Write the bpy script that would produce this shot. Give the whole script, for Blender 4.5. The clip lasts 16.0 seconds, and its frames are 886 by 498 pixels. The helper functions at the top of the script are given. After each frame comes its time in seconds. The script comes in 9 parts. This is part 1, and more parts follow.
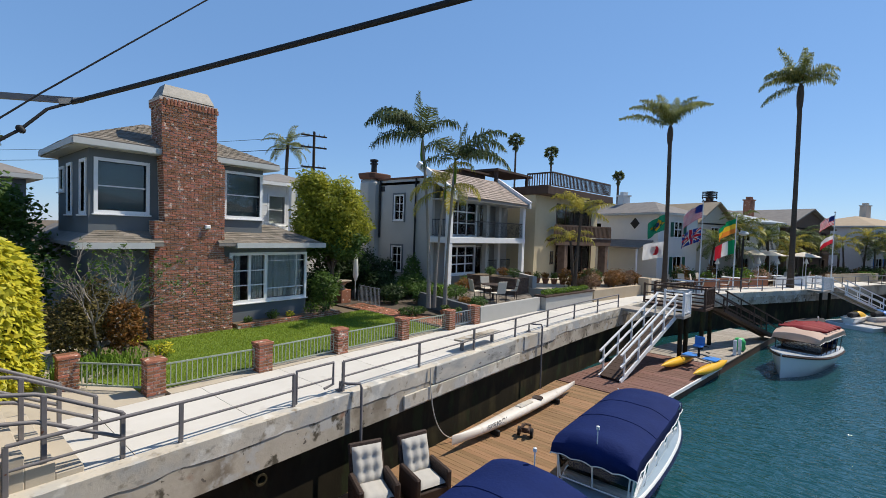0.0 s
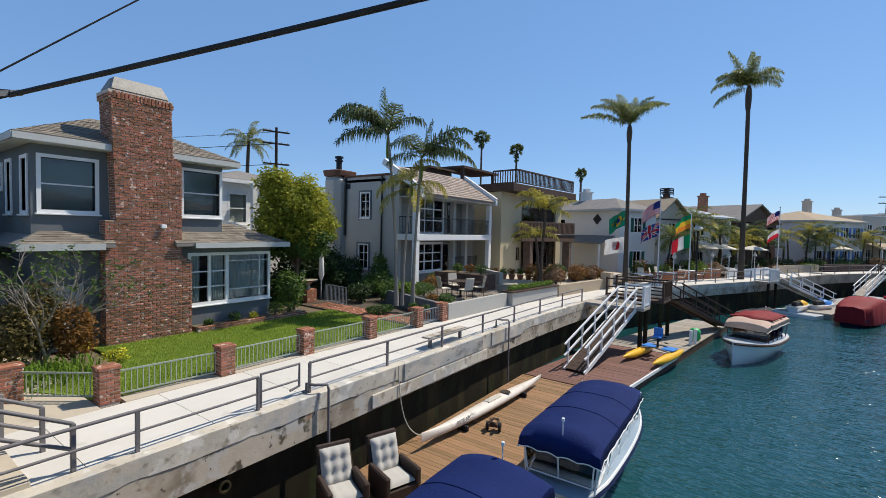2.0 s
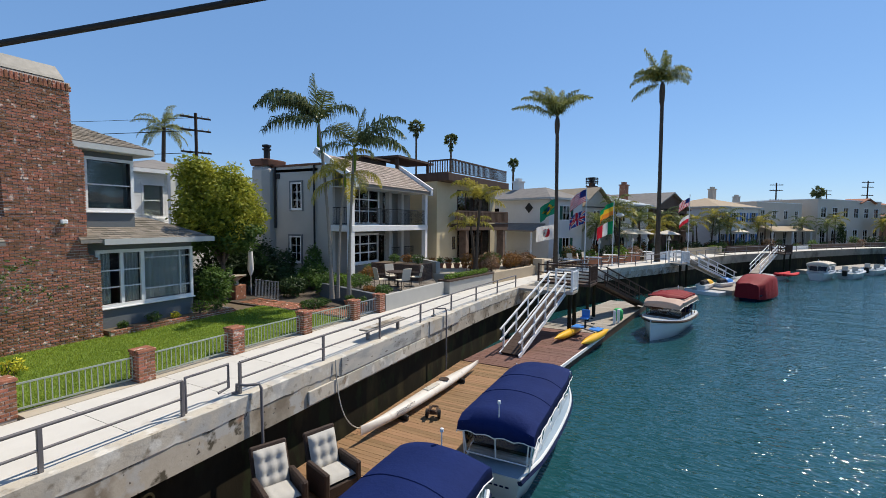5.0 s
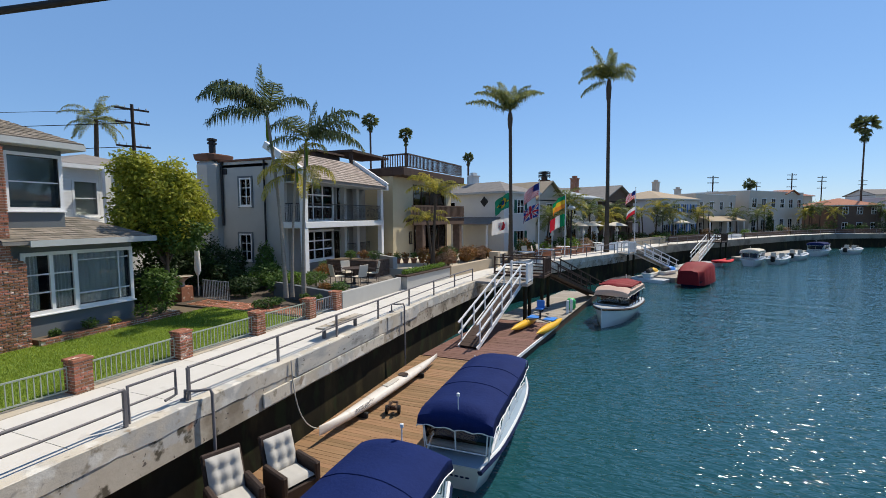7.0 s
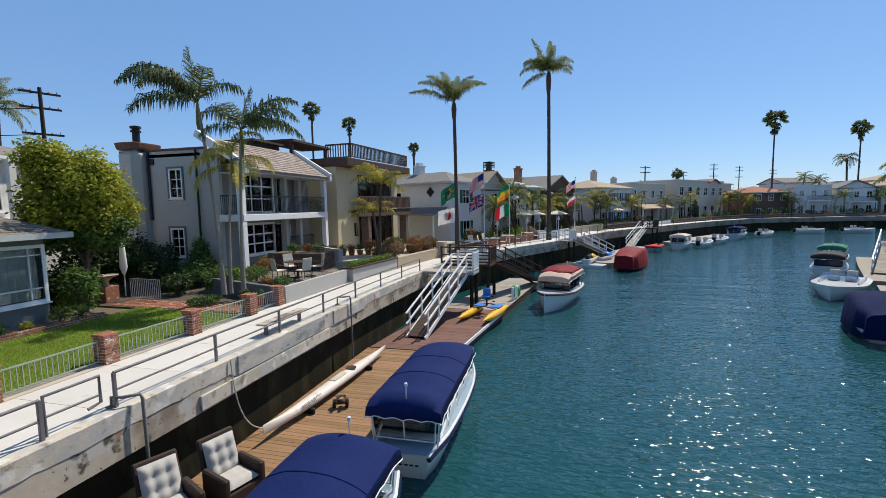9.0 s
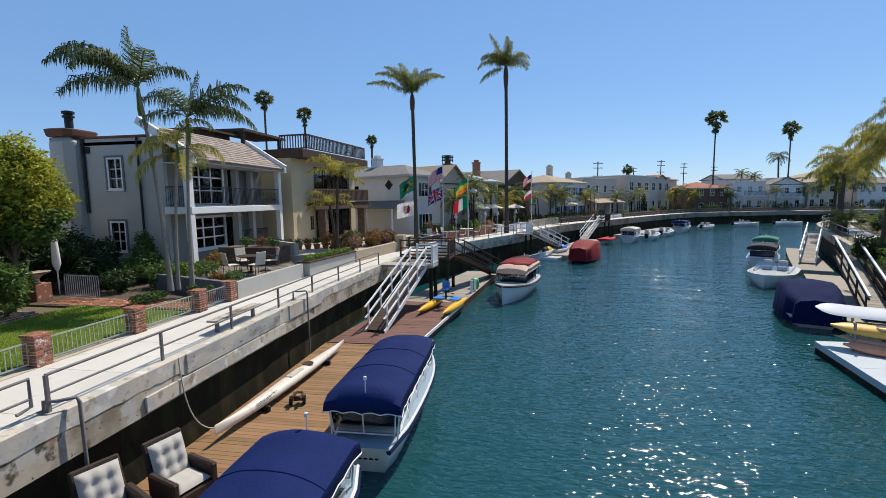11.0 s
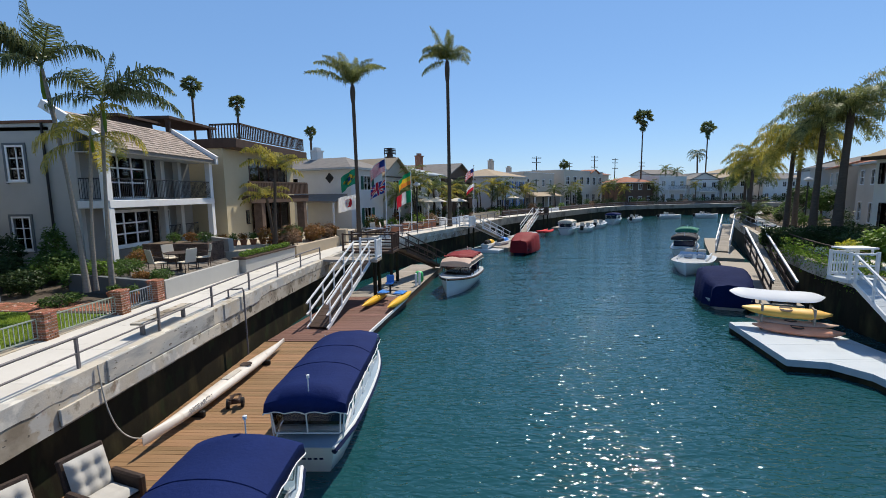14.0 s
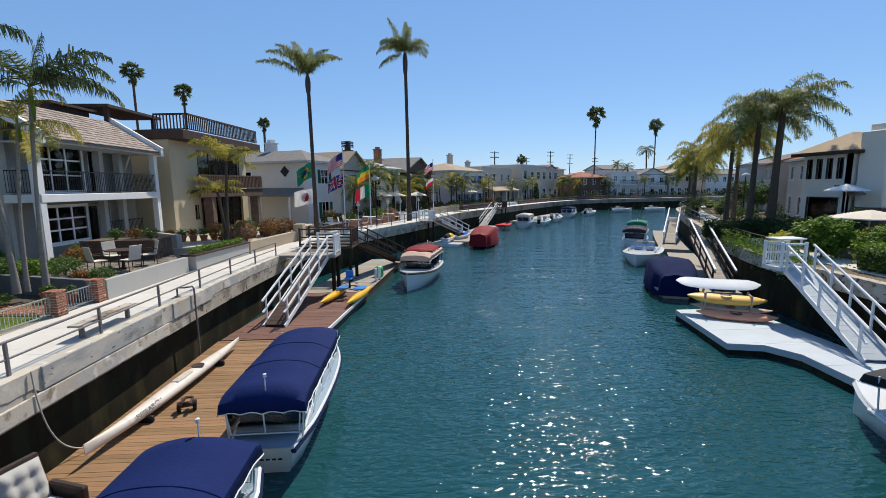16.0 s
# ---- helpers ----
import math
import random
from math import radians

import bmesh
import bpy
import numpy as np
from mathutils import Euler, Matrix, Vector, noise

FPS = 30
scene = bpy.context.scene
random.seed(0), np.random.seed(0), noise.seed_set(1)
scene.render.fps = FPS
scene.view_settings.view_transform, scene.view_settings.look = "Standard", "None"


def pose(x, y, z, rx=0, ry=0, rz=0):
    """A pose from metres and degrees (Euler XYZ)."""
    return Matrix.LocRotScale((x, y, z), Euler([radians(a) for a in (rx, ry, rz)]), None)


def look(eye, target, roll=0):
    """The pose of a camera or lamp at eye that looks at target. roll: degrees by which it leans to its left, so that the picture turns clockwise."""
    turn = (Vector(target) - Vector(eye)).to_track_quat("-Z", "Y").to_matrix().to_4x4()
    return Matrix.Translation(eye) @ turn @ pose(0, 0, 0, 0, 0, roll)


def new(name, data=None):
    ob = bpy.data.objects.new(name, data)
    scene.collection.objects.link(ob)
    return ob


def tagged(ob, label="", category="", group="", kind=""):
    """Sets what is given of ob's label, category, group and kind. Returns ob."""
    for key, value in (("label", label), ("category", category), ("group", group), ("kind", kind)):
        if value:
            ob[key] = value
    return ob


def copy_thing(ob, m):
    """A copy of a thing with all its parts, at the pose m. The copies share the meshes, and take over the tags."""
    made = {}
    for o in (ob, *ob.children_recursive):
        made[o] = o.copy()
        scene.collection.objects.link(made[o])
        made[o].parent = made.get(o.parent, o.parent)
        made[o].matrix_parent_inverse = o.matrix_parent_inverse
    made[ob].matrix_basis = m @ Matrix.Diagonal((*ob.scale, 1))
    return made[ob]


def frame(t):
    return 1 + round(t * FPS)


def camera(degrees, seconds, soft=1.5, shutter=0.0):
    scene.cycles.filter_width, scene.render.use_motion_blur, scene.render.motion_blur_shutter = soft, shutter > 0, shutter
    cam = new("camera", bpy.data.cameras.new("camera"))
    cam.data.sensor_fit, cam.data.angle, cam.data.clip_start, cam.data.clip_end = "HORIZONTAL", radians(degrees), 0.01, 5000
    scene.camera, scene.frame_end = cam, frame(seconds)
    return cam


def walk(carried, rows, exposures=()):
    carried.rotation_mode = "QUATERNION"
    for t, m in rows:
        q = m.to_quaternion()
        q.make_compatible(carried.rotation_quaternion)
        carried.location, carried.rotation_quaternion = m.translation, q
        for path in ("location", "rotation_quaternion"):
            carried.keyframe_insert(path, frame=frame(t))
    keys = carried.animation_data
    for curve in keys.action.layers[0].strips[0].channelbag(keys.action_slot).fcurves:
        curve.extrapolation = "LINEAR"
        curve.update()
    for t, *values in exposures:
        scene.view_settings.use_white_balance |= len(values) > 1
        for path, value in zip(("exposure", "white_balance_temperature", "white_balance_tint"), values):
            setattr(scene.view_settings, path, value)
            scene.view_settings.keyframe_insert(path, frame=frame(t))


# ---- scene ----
cam = camera(89.9, 16.0, soft=0.85)
PATH = [
    (0, (7.389, -0.052, 3.437), (6.122, 1.494, 3.362), 1.9),
    (0.5, (7.399, -0.047, 3.451), (6.157, 1.519, 3.375), 1.8),
    (1, (7.395, -0.042, 3.441), (6.178, 1.544, 3.365), 1.7),
    (1.5, (7.397, -0.043, 3.445), (6.211, 1.566, 3.366), 1.6),
    (2, (7.402, -0.046, 3.451), (6.252, 1.588, 3.367), 1.4),
    (2.5, (7.423, -0.039, 3.453), (6.314, 1.623, 3.362), 1.2),
    (3, (7.425, -0.032, 3.46), (6.356, 1.656, 3.361), 1.1),
    (3.5, (7.427, -0.029, 3.46), (6.4, 1.684, 3.353), 0.9),
    (4, (7.423, -0.027, 3.465), (6.436, 1.709, 3.35), 0.8),
    (6.5, (7.453, -0.006, 3.458), (6.675, 1.831, 3.318), -0.1),
    (7, (7.449, -0.011, 3.471), (6.718, 1.845, 3.322), -0.3),
    (7.5, (7.466, 0.001, 3.462), (6.784, 1.874, 3.302), -0.7),
    (8, (7.477, 0.012, 3.47), (6.852, 1.904, 3.296), -0.9),
    (8.5, (7.51, 0.014, 3.454), (6.944, 1.923, 3.27), -1.1),
    (9, (7.517, 0.016, 3.453), (7.009, 1.941, 3.26), -1.0),
    (11.5, (7.516, 0.06, 3.394), (7.226, 2.026, 3.167), -0.8),
    (12, (7.502, 0.075, 3.397), (7.252, 2.045, 3.167), -0.8),
    (12.5, (7.497, 0.088, 3.39), (7.289, 2.063, 3.156), -0.7),
    (13, (7.552, 0.062, 3.386), (7.383, 2.04, 3.148), -0.8),
    (13.5, (7.54, 0.068, 3.377), (7.415, 2.049, 3.133), -0.8),
    (14, (7.503, 0.082, 3.38), (7.426, 2.065, 3.126), -0.7),
    (14.5, (7.508, 0.075, 3.373), (7.479, 2.058, 3.113), -0.8),
    (15, (7.507, 0.078, 3.381), (7.527, 2.06, 3.113), -0.7),
    (15.5, (7.518, 0.086, 3.374), (7.582, 2.066, 3.099), -0.7),
    (16, (7.501, 0.088, 3.366), (7.604, 2.066, 3.085), -0.6),
]
walk(cam, [(t, look(eye, target, roll)) for t, eye, target, roll in PATH])

# ---- world and sun ----
SUN_AZ, SUN_EL = radians(27), radians(53)
world = bpy.data.worlds.new("world")
scene.world = world
world.use_nodes = True
wn = world.node_tree.nodes
sky = wn.new("ShaderNodeTexSky")
sky.sky_type, sky.sun_disc = "NISHITA", False
sky.sun_elevation, sky.sun_rotation = SUN_EL, SUN_AZ
sky.air_density, sky.dust_density, sky.ozone_density = 1.0, 0.0, 3.5
wn["Background"].inputs["Strength"].default_value = 0.114
tint = wn.new("ShaderNodeMix")
tint.data_type, tint.blend_type = "RGBA", "MULTIPLY"
tint.inputs["Factor"].default_value = 1.0
tint.inputs["B"].default_value = (0.92, 0.965, 1.02, 1)
world.node_tree.links.new(sky.outputs[0], tint.inputs["A"])
even = wn.new("ShaderNodeMix")
even.data_type = "RGBA"
even.inputs["Factor"].default_value = 0.48
world.node_tree.links.new(tint.outputs["Result"], even.inputs["A"])
# a clear sky: pale towards the horizon, deeper towards the zenith
way = wn.new("ShaderNodeTexCoord")
split = wn.new("ShaderNodeSeparateXYZ")
world.node_tree.links.new(way.outputs["Generated"], split.inputs[0])
height = wn.new("ShaderNodeMapRange")
height.interpolation_type = "SMOOTHSTEP"
height.inputs[1].default_value, height.inputs[2].default_value = 0.42, 0.95
world.node_tree.links.new(split.outputs["Z"], height.inputs[0])
deep = wn.new("ShaderNodeMix")
deep.data_type = "RGBA"
deep.inputs["A"].default_value, deep.inputs["B"].default_value = (1, 1, 1, 1), (0.58, 0.6, 0.64, 1)
world.node_tree.links.new(height.outputs[0], deep.inputs["Factor"])
dome = wn.new("ShaderNodeMix")
dome.data_type, dome.blend_type = "RGBA", "MULTIPLY"
dome.inputs["Factor"].default_value = 1.0
even.inputs["B"].default_value = (1.87, 3.93, 7.75, 1)
world.node_tree.links.new(even.outputs["Result"], dome.inputs["A"])
world.node_tree.links.new(deep.outputs["Result"], dome.inputs["B"])
world.node_tree.links.new(dome.outputs["Result"], wn["Background"].inputs["Color"])
sun_dir = Vector((math.sin(SUN_AZ) * math.cos(SUN_EL), math.cos(SUN_AZ) * math.cos(SUN_EL), math.sin(SUN_EL)))
sun = new("sun", bpy.data.lights.new("sun", "SUN"))
sun.data.energy, sun.data.angle, sun.data.color = 5.1, radians(0.55), (1.0, 0.915, 0.785)
sun.matrix_world = look(sun_dir * 200, (0, 0, 0))
scene.view_settings.exposure = 0.0


# ---- mesh builder ----
class B:
    """Collects vertices and faces of one mesh, through the matrix m."""

    def __init__(self, m=None):
        self.v, self.f, self.m, self.starts = [], [], m or Matrix(), []

    def add(self, vs, fs):
        n = len(self.v)
        self.starts.append((n, len(self.f)))
        self.v += [tuple(self.m @ Vector(p)) for p in vs]
        self.f += [tuple(i + n for i in q) for q in fs]
        return self

    def box(self, x0, x1, y0, y1, z0, z1, b=0.0):
        x0, x1, y0, y1, z0, z1 = min(x0, x1), max(x0, x1), min(y0, y1), max(y0, y1), min(z0, z1), max(z0, z1)
        if b <= 0:
            vs = [(x, y, z) for z in (z0, z1) for y in (y0, y1) for x in (x0, x1)]
            return self.add(vs, [(0, 2, 3, 1), (4, 5, 7, 6), (0, 1, 5, 4), (2, 6, 7, 3), (0, 4, 6, 2), (1, 3, 7, 5)])
        b = min(b, (x1 - x0) * 0.45, (y1 - y0) * 0.45, (z1 - z0) * 0.45)
        vs, idx = [], {}
        for i, (x, sx) in enumerate(((x0, 1), (x1, -1))):
            for j, (y, sy) in enumerate(((y0, 1), (y1, -1))):
                for k, (z, sz) in enumerate(((z0, 1), (z1, -1))):
                    for ax in range(3):
                        p = [x + sx * b, y + sy * b, z + sz * b]
                        p[ax] = (x, y, z)[ax]
                        idx[i, j, k, ax] = len(vs)
                        vs.append(tuple(p))
        g = idx
        fs = []
        for s in (0, 1):
            q = [g[s, 0, 0, 0], g[s, 1, 0, 0], g[s, 1, 1, 0], g[s, 0, 1, 0]]
            fs.append(q if s else q[::-1])
            q = [g[0, s, 0, 1], g[0, s, 1, 1], g[1, s, 1, 1], g[1, s, 0, 1]]
            fs.append(q if s else q[::-1])
            q = [g[0, 0, s, 2], g[1, 0, s, 2], g[1, 1, s, 2], g[0, 1, s, 2]]
            fs.append(q if s else q[::-1])
        for a in (0, 1):
            for c in (0, 1):
                fs.append([g[a, c, 0, 0], g[a, c, 1, 0], g[a, c, 1, 1], g[a, c, 0, 1]])
                fs.append([g[a, 0, c, 0], g[a, 1, c, 0], g[a, 1, c, 2], g[a, 0, c, 2]])
                fs.append([g[0, a, c, 1], g[1, a, c, 1], g[1, a, c, 2], g[0, a, c, 2]])
                for d in (0, 1):
                    fs.append([g[a, c, d, 0], g[a, c, d, 1], g[a, c, d, 2]])
        return self.add(vs, fs)

    def tube(self, pts, r, n=8, r1=None, cap=True):
        """A tube along points; r to r1 along its length, or a list of radii."""
        pts = [Vector(p) for p in pts]
        k = len(pts)
        rs = r if isinstance(r, (list, tuple)) else [r + ((r if r1 is None else r1) - r) * i / max(1, k - 1) for i in range(k)]
        vs, fs = [], []
        side = None
        for i, p in enumerate(pts):
            t = (pts[min(i + 1, k - 1)] - pts[max(i - 1, 0)]).normalized()
            if side is None:
                side = t.cross(Vector((0, 0, 1)) if abs(t.z) < 0.9 else Vector((1, 0, 0))).normalized()
            side = (side - t * side.dot(t)).normalized()
            up = t.cross(side)
            for j in range(n):
                a = 2 * math.pi * j / n
                vs.append(p + (side * math.cos(a) + up * math.sin(a)) * rs[i])
        for i in range(k - 1):
            for j in range(n):
                j1 = (j + 1) % n
                fs.append((i * n + j, i * n + j1, (i + 1) * n + j1, (i + 1) * n + j))
        if cap:
            fs += [tuple(range(n))[::-1], tuple(range((k - 1) * n, k * n))]
        return self.add(vs, fs)

    def cyl(self, x, y, z0, z1, r, n=12, r1=None):
        return self.tube([(x, y, z0), (x, y, z1)], r, n, r1)

    def beam(self, p, q, w, h):
        """A bar of w by h from p to q; h is measured upwards."""
        p, q = Vector(p), Vector(q)
        t = (q - p).normalized()
        s = t.cross(Vector((0, 0, 1)))
        s = s.normalized() if s.length > 1e-4 else Vector((1, 0, 0))
        u = s.cross(t)
        vs = [c + s * (w / 2 * a) + u * (h / 2 * b) for c in (p, q) for a, b in ((-1, -1), (1, -1), (1, 1), (-1, 1))]
        return self.add(vs, [(0, 1, 2, 3), (7, 6, 5, 4), (0, 4, 5, 1), (1, 5, 6, 2), (2, 6, 7, 3), (3, 7, 4, 0)])

    def prism(self, poly, z0, z1):
        """An upright prism over the (x, y) polygon."""
        n = len(poly)
        vs = [(x, y, z0) for x, y in poly] + [(x, y, z1) for x, y in poly]
        return self.add(vs, [tuple(range(n))[::-1], tuple(range(n, 2 * n))] + [(i, (i + 1) % n, n + (i + 1) % n, n + i) for i in range(n)])

    def loft(self, rings, closed=True, cap=True):
        n = len(rings[0])
        vs = [p for r in rings for p in r]
        fs = []
        for i in range(len(rings) - 1):
            for j in range(n if closed else n - 1):
                j1 = (j + 1) % n
                fs.append((i * n + j, i * n + j1, (i + 1) * n + j1, (i + 1) * n + j))
        if cap and closed:
            fs += [tuple(range(n))[::-1], tuple(range((len(rings) - 1) * n, len(rings) * n))]
        return self.add(vs, fs)

    def lathe(self, prof, n=16, cx=0, cy=0):
        return self.loft([[(cx + r * math.cos(2 * math.pi * j / n), cy + r * math.sin(2 * math.pi * j / n), z) for j in range(n)] for r, z in prof])

    def mesh(self, name, mat, smooth=None):
        me = bpy.data.meshes.new(name)
        me.from_pydata(self.v, [], self.f)
        me.materials.append(mat)
        if smooth is not None:
            me.shade_smooth()
            me.set_sharp_from_angle(angle=radians(smooth))
        me.update()
        return me


def thing(name, loc=(0, 0, 0), label="", category="", group="", kind="", rz=0.0):
    ob = new(name)
    ob.empty_display_size = 0.2
    ob.matrix_basis = pose(*loc, 0, 0, rz)
    return tagged(ob, label, category, group, kind)


def part(name, b, mat, parent, label="", smooth=None, kind="", world_space=False):
    """Links a builder as one mesh object under a thing or a part; separate boxes become parts of their own."""
    ends = b.starts[1:] + [(len(b.v), len(b.f))]
    if 2 <= len(b.starts) <= 8 and name not in ("hull", "seat", "saddle", "cowl", "cap") and all(e[0] - s[0] in (8, 24) for s, e in zip(b.starts, ends)):
        first = None
        for s, e in zip(b.starts, ends):
            q = B()
            q.v, q.f = b.v[s[0]:e[0]], [tuple(i - s[0] for i in f) for f in b.f[s[1]:e[1]]]
            ob = part(name, q, mat, parent, label, smooth, kind, world_space)
            first = first or ob
        return first
    if world_space:
        top = parent
        while top.parent:
            top = top.parent
        inv = top.matrix_basis.inverted()
        b.v = [tuple(inv @ Vector(p)) for p in b.v]
    ob = new(name, b.mesh(name, mat, smooth))
    ob.parent = parent
    return tagged(ob, label, kind=kind)


def solo(name, b, mat, label="", category="", group="", kind="", smooth=None):
    return tagged(new(name, b.mesh(name, mat, smooth)), label, category, group, kind)


def frame_at(x, y, z, dx, dy):
    """Local x along (dx, dy), local z up, local -y outwards (to the right of the way)."""
    d = Vector((dx, dy, 0)).normalized()
    n = Vector((-d.y, d.x, 0))
    return Matrix(((d.x, n.x, 0, x), (d.y, n.y, 0, y), (0, 0, 1, z), (0, 0, 0, 1)))


# ---- materials ----
def surf(name, c1, c2, scale=3.0, rough=0.8, bump=0.2, fine=60.0, metal=0.0, rand=0.0, island=0.0, stretch=(1, 1, 1), spots=None, spec=0.25, bdist=0.01, coat=0.0, trans=0.0):
    """A worn surface: two colours blended at a coarse and a fine scale, with relief."""
    m = bpy.data.materials.new(name)
    m.use_nodes = True
    nt = m.node_tree
    N, L = nt.nodes, nt.links
    p = N["Principled BSDF"]
    geo = N.new("ShaderNodeNewGeometry")
    mp = N.new("ShaderNodeMapping")
    mp.inputs["Scale"].default_value = stretch
    L.new(geo.outputs["Position"], mp.inputs["Vector"])
    n1, n2 = N.new("ShaderNodeTexNoise"), N.new("ShaderNodeTexNoise")
    for n, s, d in ((n1, scale, 5), (n2, fine, 4)):
        n.inputs["Scale"].default_value, n.inputs["Detail"].default_value = s, d
        n.inputs["Roughness"].default_value = 0.62
        L.new(mp.outputs[0], n.inputs["Vector"])
    mix = N.new("ShaderNodeMath")
    mix.operation = "MULTIPLY_ADD"
    mix.inputs[1].default_value = 0.45
    L.new(n2.outputs[0], mix.inputs[0])
    half = N.new("ShaderNodeMath")
    half.operation = "MULTIPLY_ADD"
    half.inputs[1].default_value, half.inputs[2].default_value = 1.5, -0.475
    L.new(n1.outputs[0], half.inputs[0])
    L.new(half.outputs[0], mix.inputs[2])
    ramp = N.new("ShaderNodeMix")
    ramp.data_type = "RGBA"
    ramp.inputs["A"].default_value, ramp.inputs["B"].default_value = (*c1, 1), (*c2, 1)
    L.new(mix.outputs[0], ramp.inputs["Factor"])
    col = ramp.outputs["Result"]
    if spots:
        for c3, lo, hi, sc in spots if isinstance(spots, list) else [spots]:
            n3 = N.new("ShaderNodeTexNoise")
            n3.inputs["Scale"].default_value, n3.inputs["Detail"].default_value = sc, 6
            L.new(mp.outputs[0], n3.inputs["Vector"])
            mr = N.new("ShaderNodeMapRange")
            mr.inputs[1].default_value, mr.inputs[2].default_value = lo, hi
            L.new(n3.outputs[0], mr.inputs[0])
            sp = N.new("ShaderNodeMix")
            sp.data_type = "RGBA"
            sp.inputs["B"].default_value = (*c3, 1)
            L.new(mr.outputs[0], sp.inputs["Factor"])
            L.new(col, sp.inputs["A"])
            col = sp.outputs["Result"]
    if rand or island:
        src = N.new("ShaderNodeObjectInfo").outputs["Random"] if rand else geo.outputs["Random Per Island"]
        amt = rand or island
        hsv = N.new("ShaderNodeHueSaturation")
        va = N.new("ShaderNodeMapRange")
        va.inputs[3].default_value, va.inputs[4].default_value = 1 - amt, 1 + amt
        L.new(src, va.inputs[0])
        L.new(va.outputs[0], hsv.inputs["Value"])
        hu = N.new("ShaderNodeMapRange")
        hu.inputs[3].default_value, hu.inputs[4].default_value = 0.5 + amt * 0.03, 0.5 - amt * 0.03
        L.new(src, hu.inputs[0])
        L.new(hu.outputs[0], hsv.inputs["Hue"])
        L.new(col, hsv.inputs["Color"])
        col = hsv.outputs["Color"]
    L.new(col, p.inputs["Base Color"])
    p.inputs["Roughness"].default_value, p.inputs["Metallic"].default_value = rough, metal
    p.inputs["Specular IOR Level"].default_value = spec
    p.inputs["Coat Weight"].default_value = coat
    if bump:
        bp = N.new("ShaderNodeBump")
        bp.inputs["Strength"].default_value, bp.inputs["Distance"].default_value = bump, bdist
        L.new(n2.outputs[0], bp.inputs["Height"])
        L.new(bp.outputs[0], p.inputs["Normal"])
    if trans:
        tr = N.new("ShaderNodeBsdfTranslucent")
        L.new(col, tr.inputs["Color"])
        ms = N.new("ShaderNodeMixShader")
        ms.inputs[0].default_value = trans
        L.new(p.outputs[0], ms.inputs[1])
        L.new(tr.outputs[0], ms.inputs[2])
        L.new(ms.outputs[0], N["Material Output"].inputs["Surface"])
    return m


def glass_material(name, tint=(0.9, 0.95, 0.95), rough=0.0, ior=1.5):
    m = bpy.data.materials.new(name)
    m.use_nodes = True
    N, L = m.node_tree.nodes, m.node_tree.links
    N.remove(N["Principled BSDF"])
    fr, tr, gl, ms = N.new("ShaderNodeFresnel"), N.new("ShaderNodeBsdfTransparent"), N.new("ShaderNodeBsdfGlossy"), N.new("ShaderNodeMixShader")
    fr.inputs["IOR"].default_value = ior
    tr.inputs["Color"].default_value = (*tint, 1)
    gl.inputs["Roughness"].default_value = rough
    L.new(fr.outputs[0], ms.inputs[0])
    L.new(tr.outputs[0], ms.inputs[1])
    L.new(gl.outputs[0], ms.inputs[2])
    L.new(ms.outputs[0], N["Material Output"].inputs["Surface"])
    return m


def water_material():
    m = bpy.data.materials.new("canal_water")
    m.use_nodes = True
    N, L = m.node_tree.nodes, m.node_tree.links
    p = N["Principled BSDF"]
    geo, mp = N.new("ShaderNodeNewGeometry"), N.new("ShaderNodeMapping")
    mp.inputs["Rotation"].default_value = (0, 0, radians(-25))
    mp.inputs["Scale"].default_value = (0.55, 1.25, 1)
    L.new(geo.outputs["Position"], mp.inputs["Vector"])
    last = None
    for s, d, st, dist in ((0.5, 2, 0.6, 0.25), (5.4, 1.2, 1.0, 0.056), (14.0, 1, 0.5, 0.008)):
        n = N.new("ShaderNodeTexNoise")
        n.inputs["Scale"].default_value, n.inputs["Detail"].default_value = s, d
        n.inputs["Distortion"].default_value = 0.4
        L.new(mp.outputs[0], n.inputs["Vector"])
        b = N.new("ShaderNodeBump")
        b.inputs["Strength"].default_value, b.inputs["Distance"].default_value = st, dist
        L.new(n.outputs[0], b.inputs["Height"])
        if last:
            L.new(last.outputs[0], b.inputs["Normal"])
        last = b
    n = N.new("ShaderNodeTexNoise")
    n.inputs["Scale"].default_value, n.inputs["Detail"].default_value = 0.09, 4
    L.new(geo.outputs["Position"], n.inputs["Vector"])
    mix = N.new("ShaderNodeMix")
    mix.data_type = "RGBA"
    mix.inputs["A"].default_value, mix.inputs["B"].default_value = (0.008, 0.053, 0.063, 1), (0.013, 0.069, 0.075, 1)
    L.new(n.outputs[0], mix.inputs["Factor"])
    L.new(mix.outputs["Result"], p.inputs["Base Color"])
    p.inputs["Roughness"].default_value, p.inputs["IOR"].default_value = 0.06, 1.5
    L.new(last.outputs[0], p.inputs["Normal"])
    return m


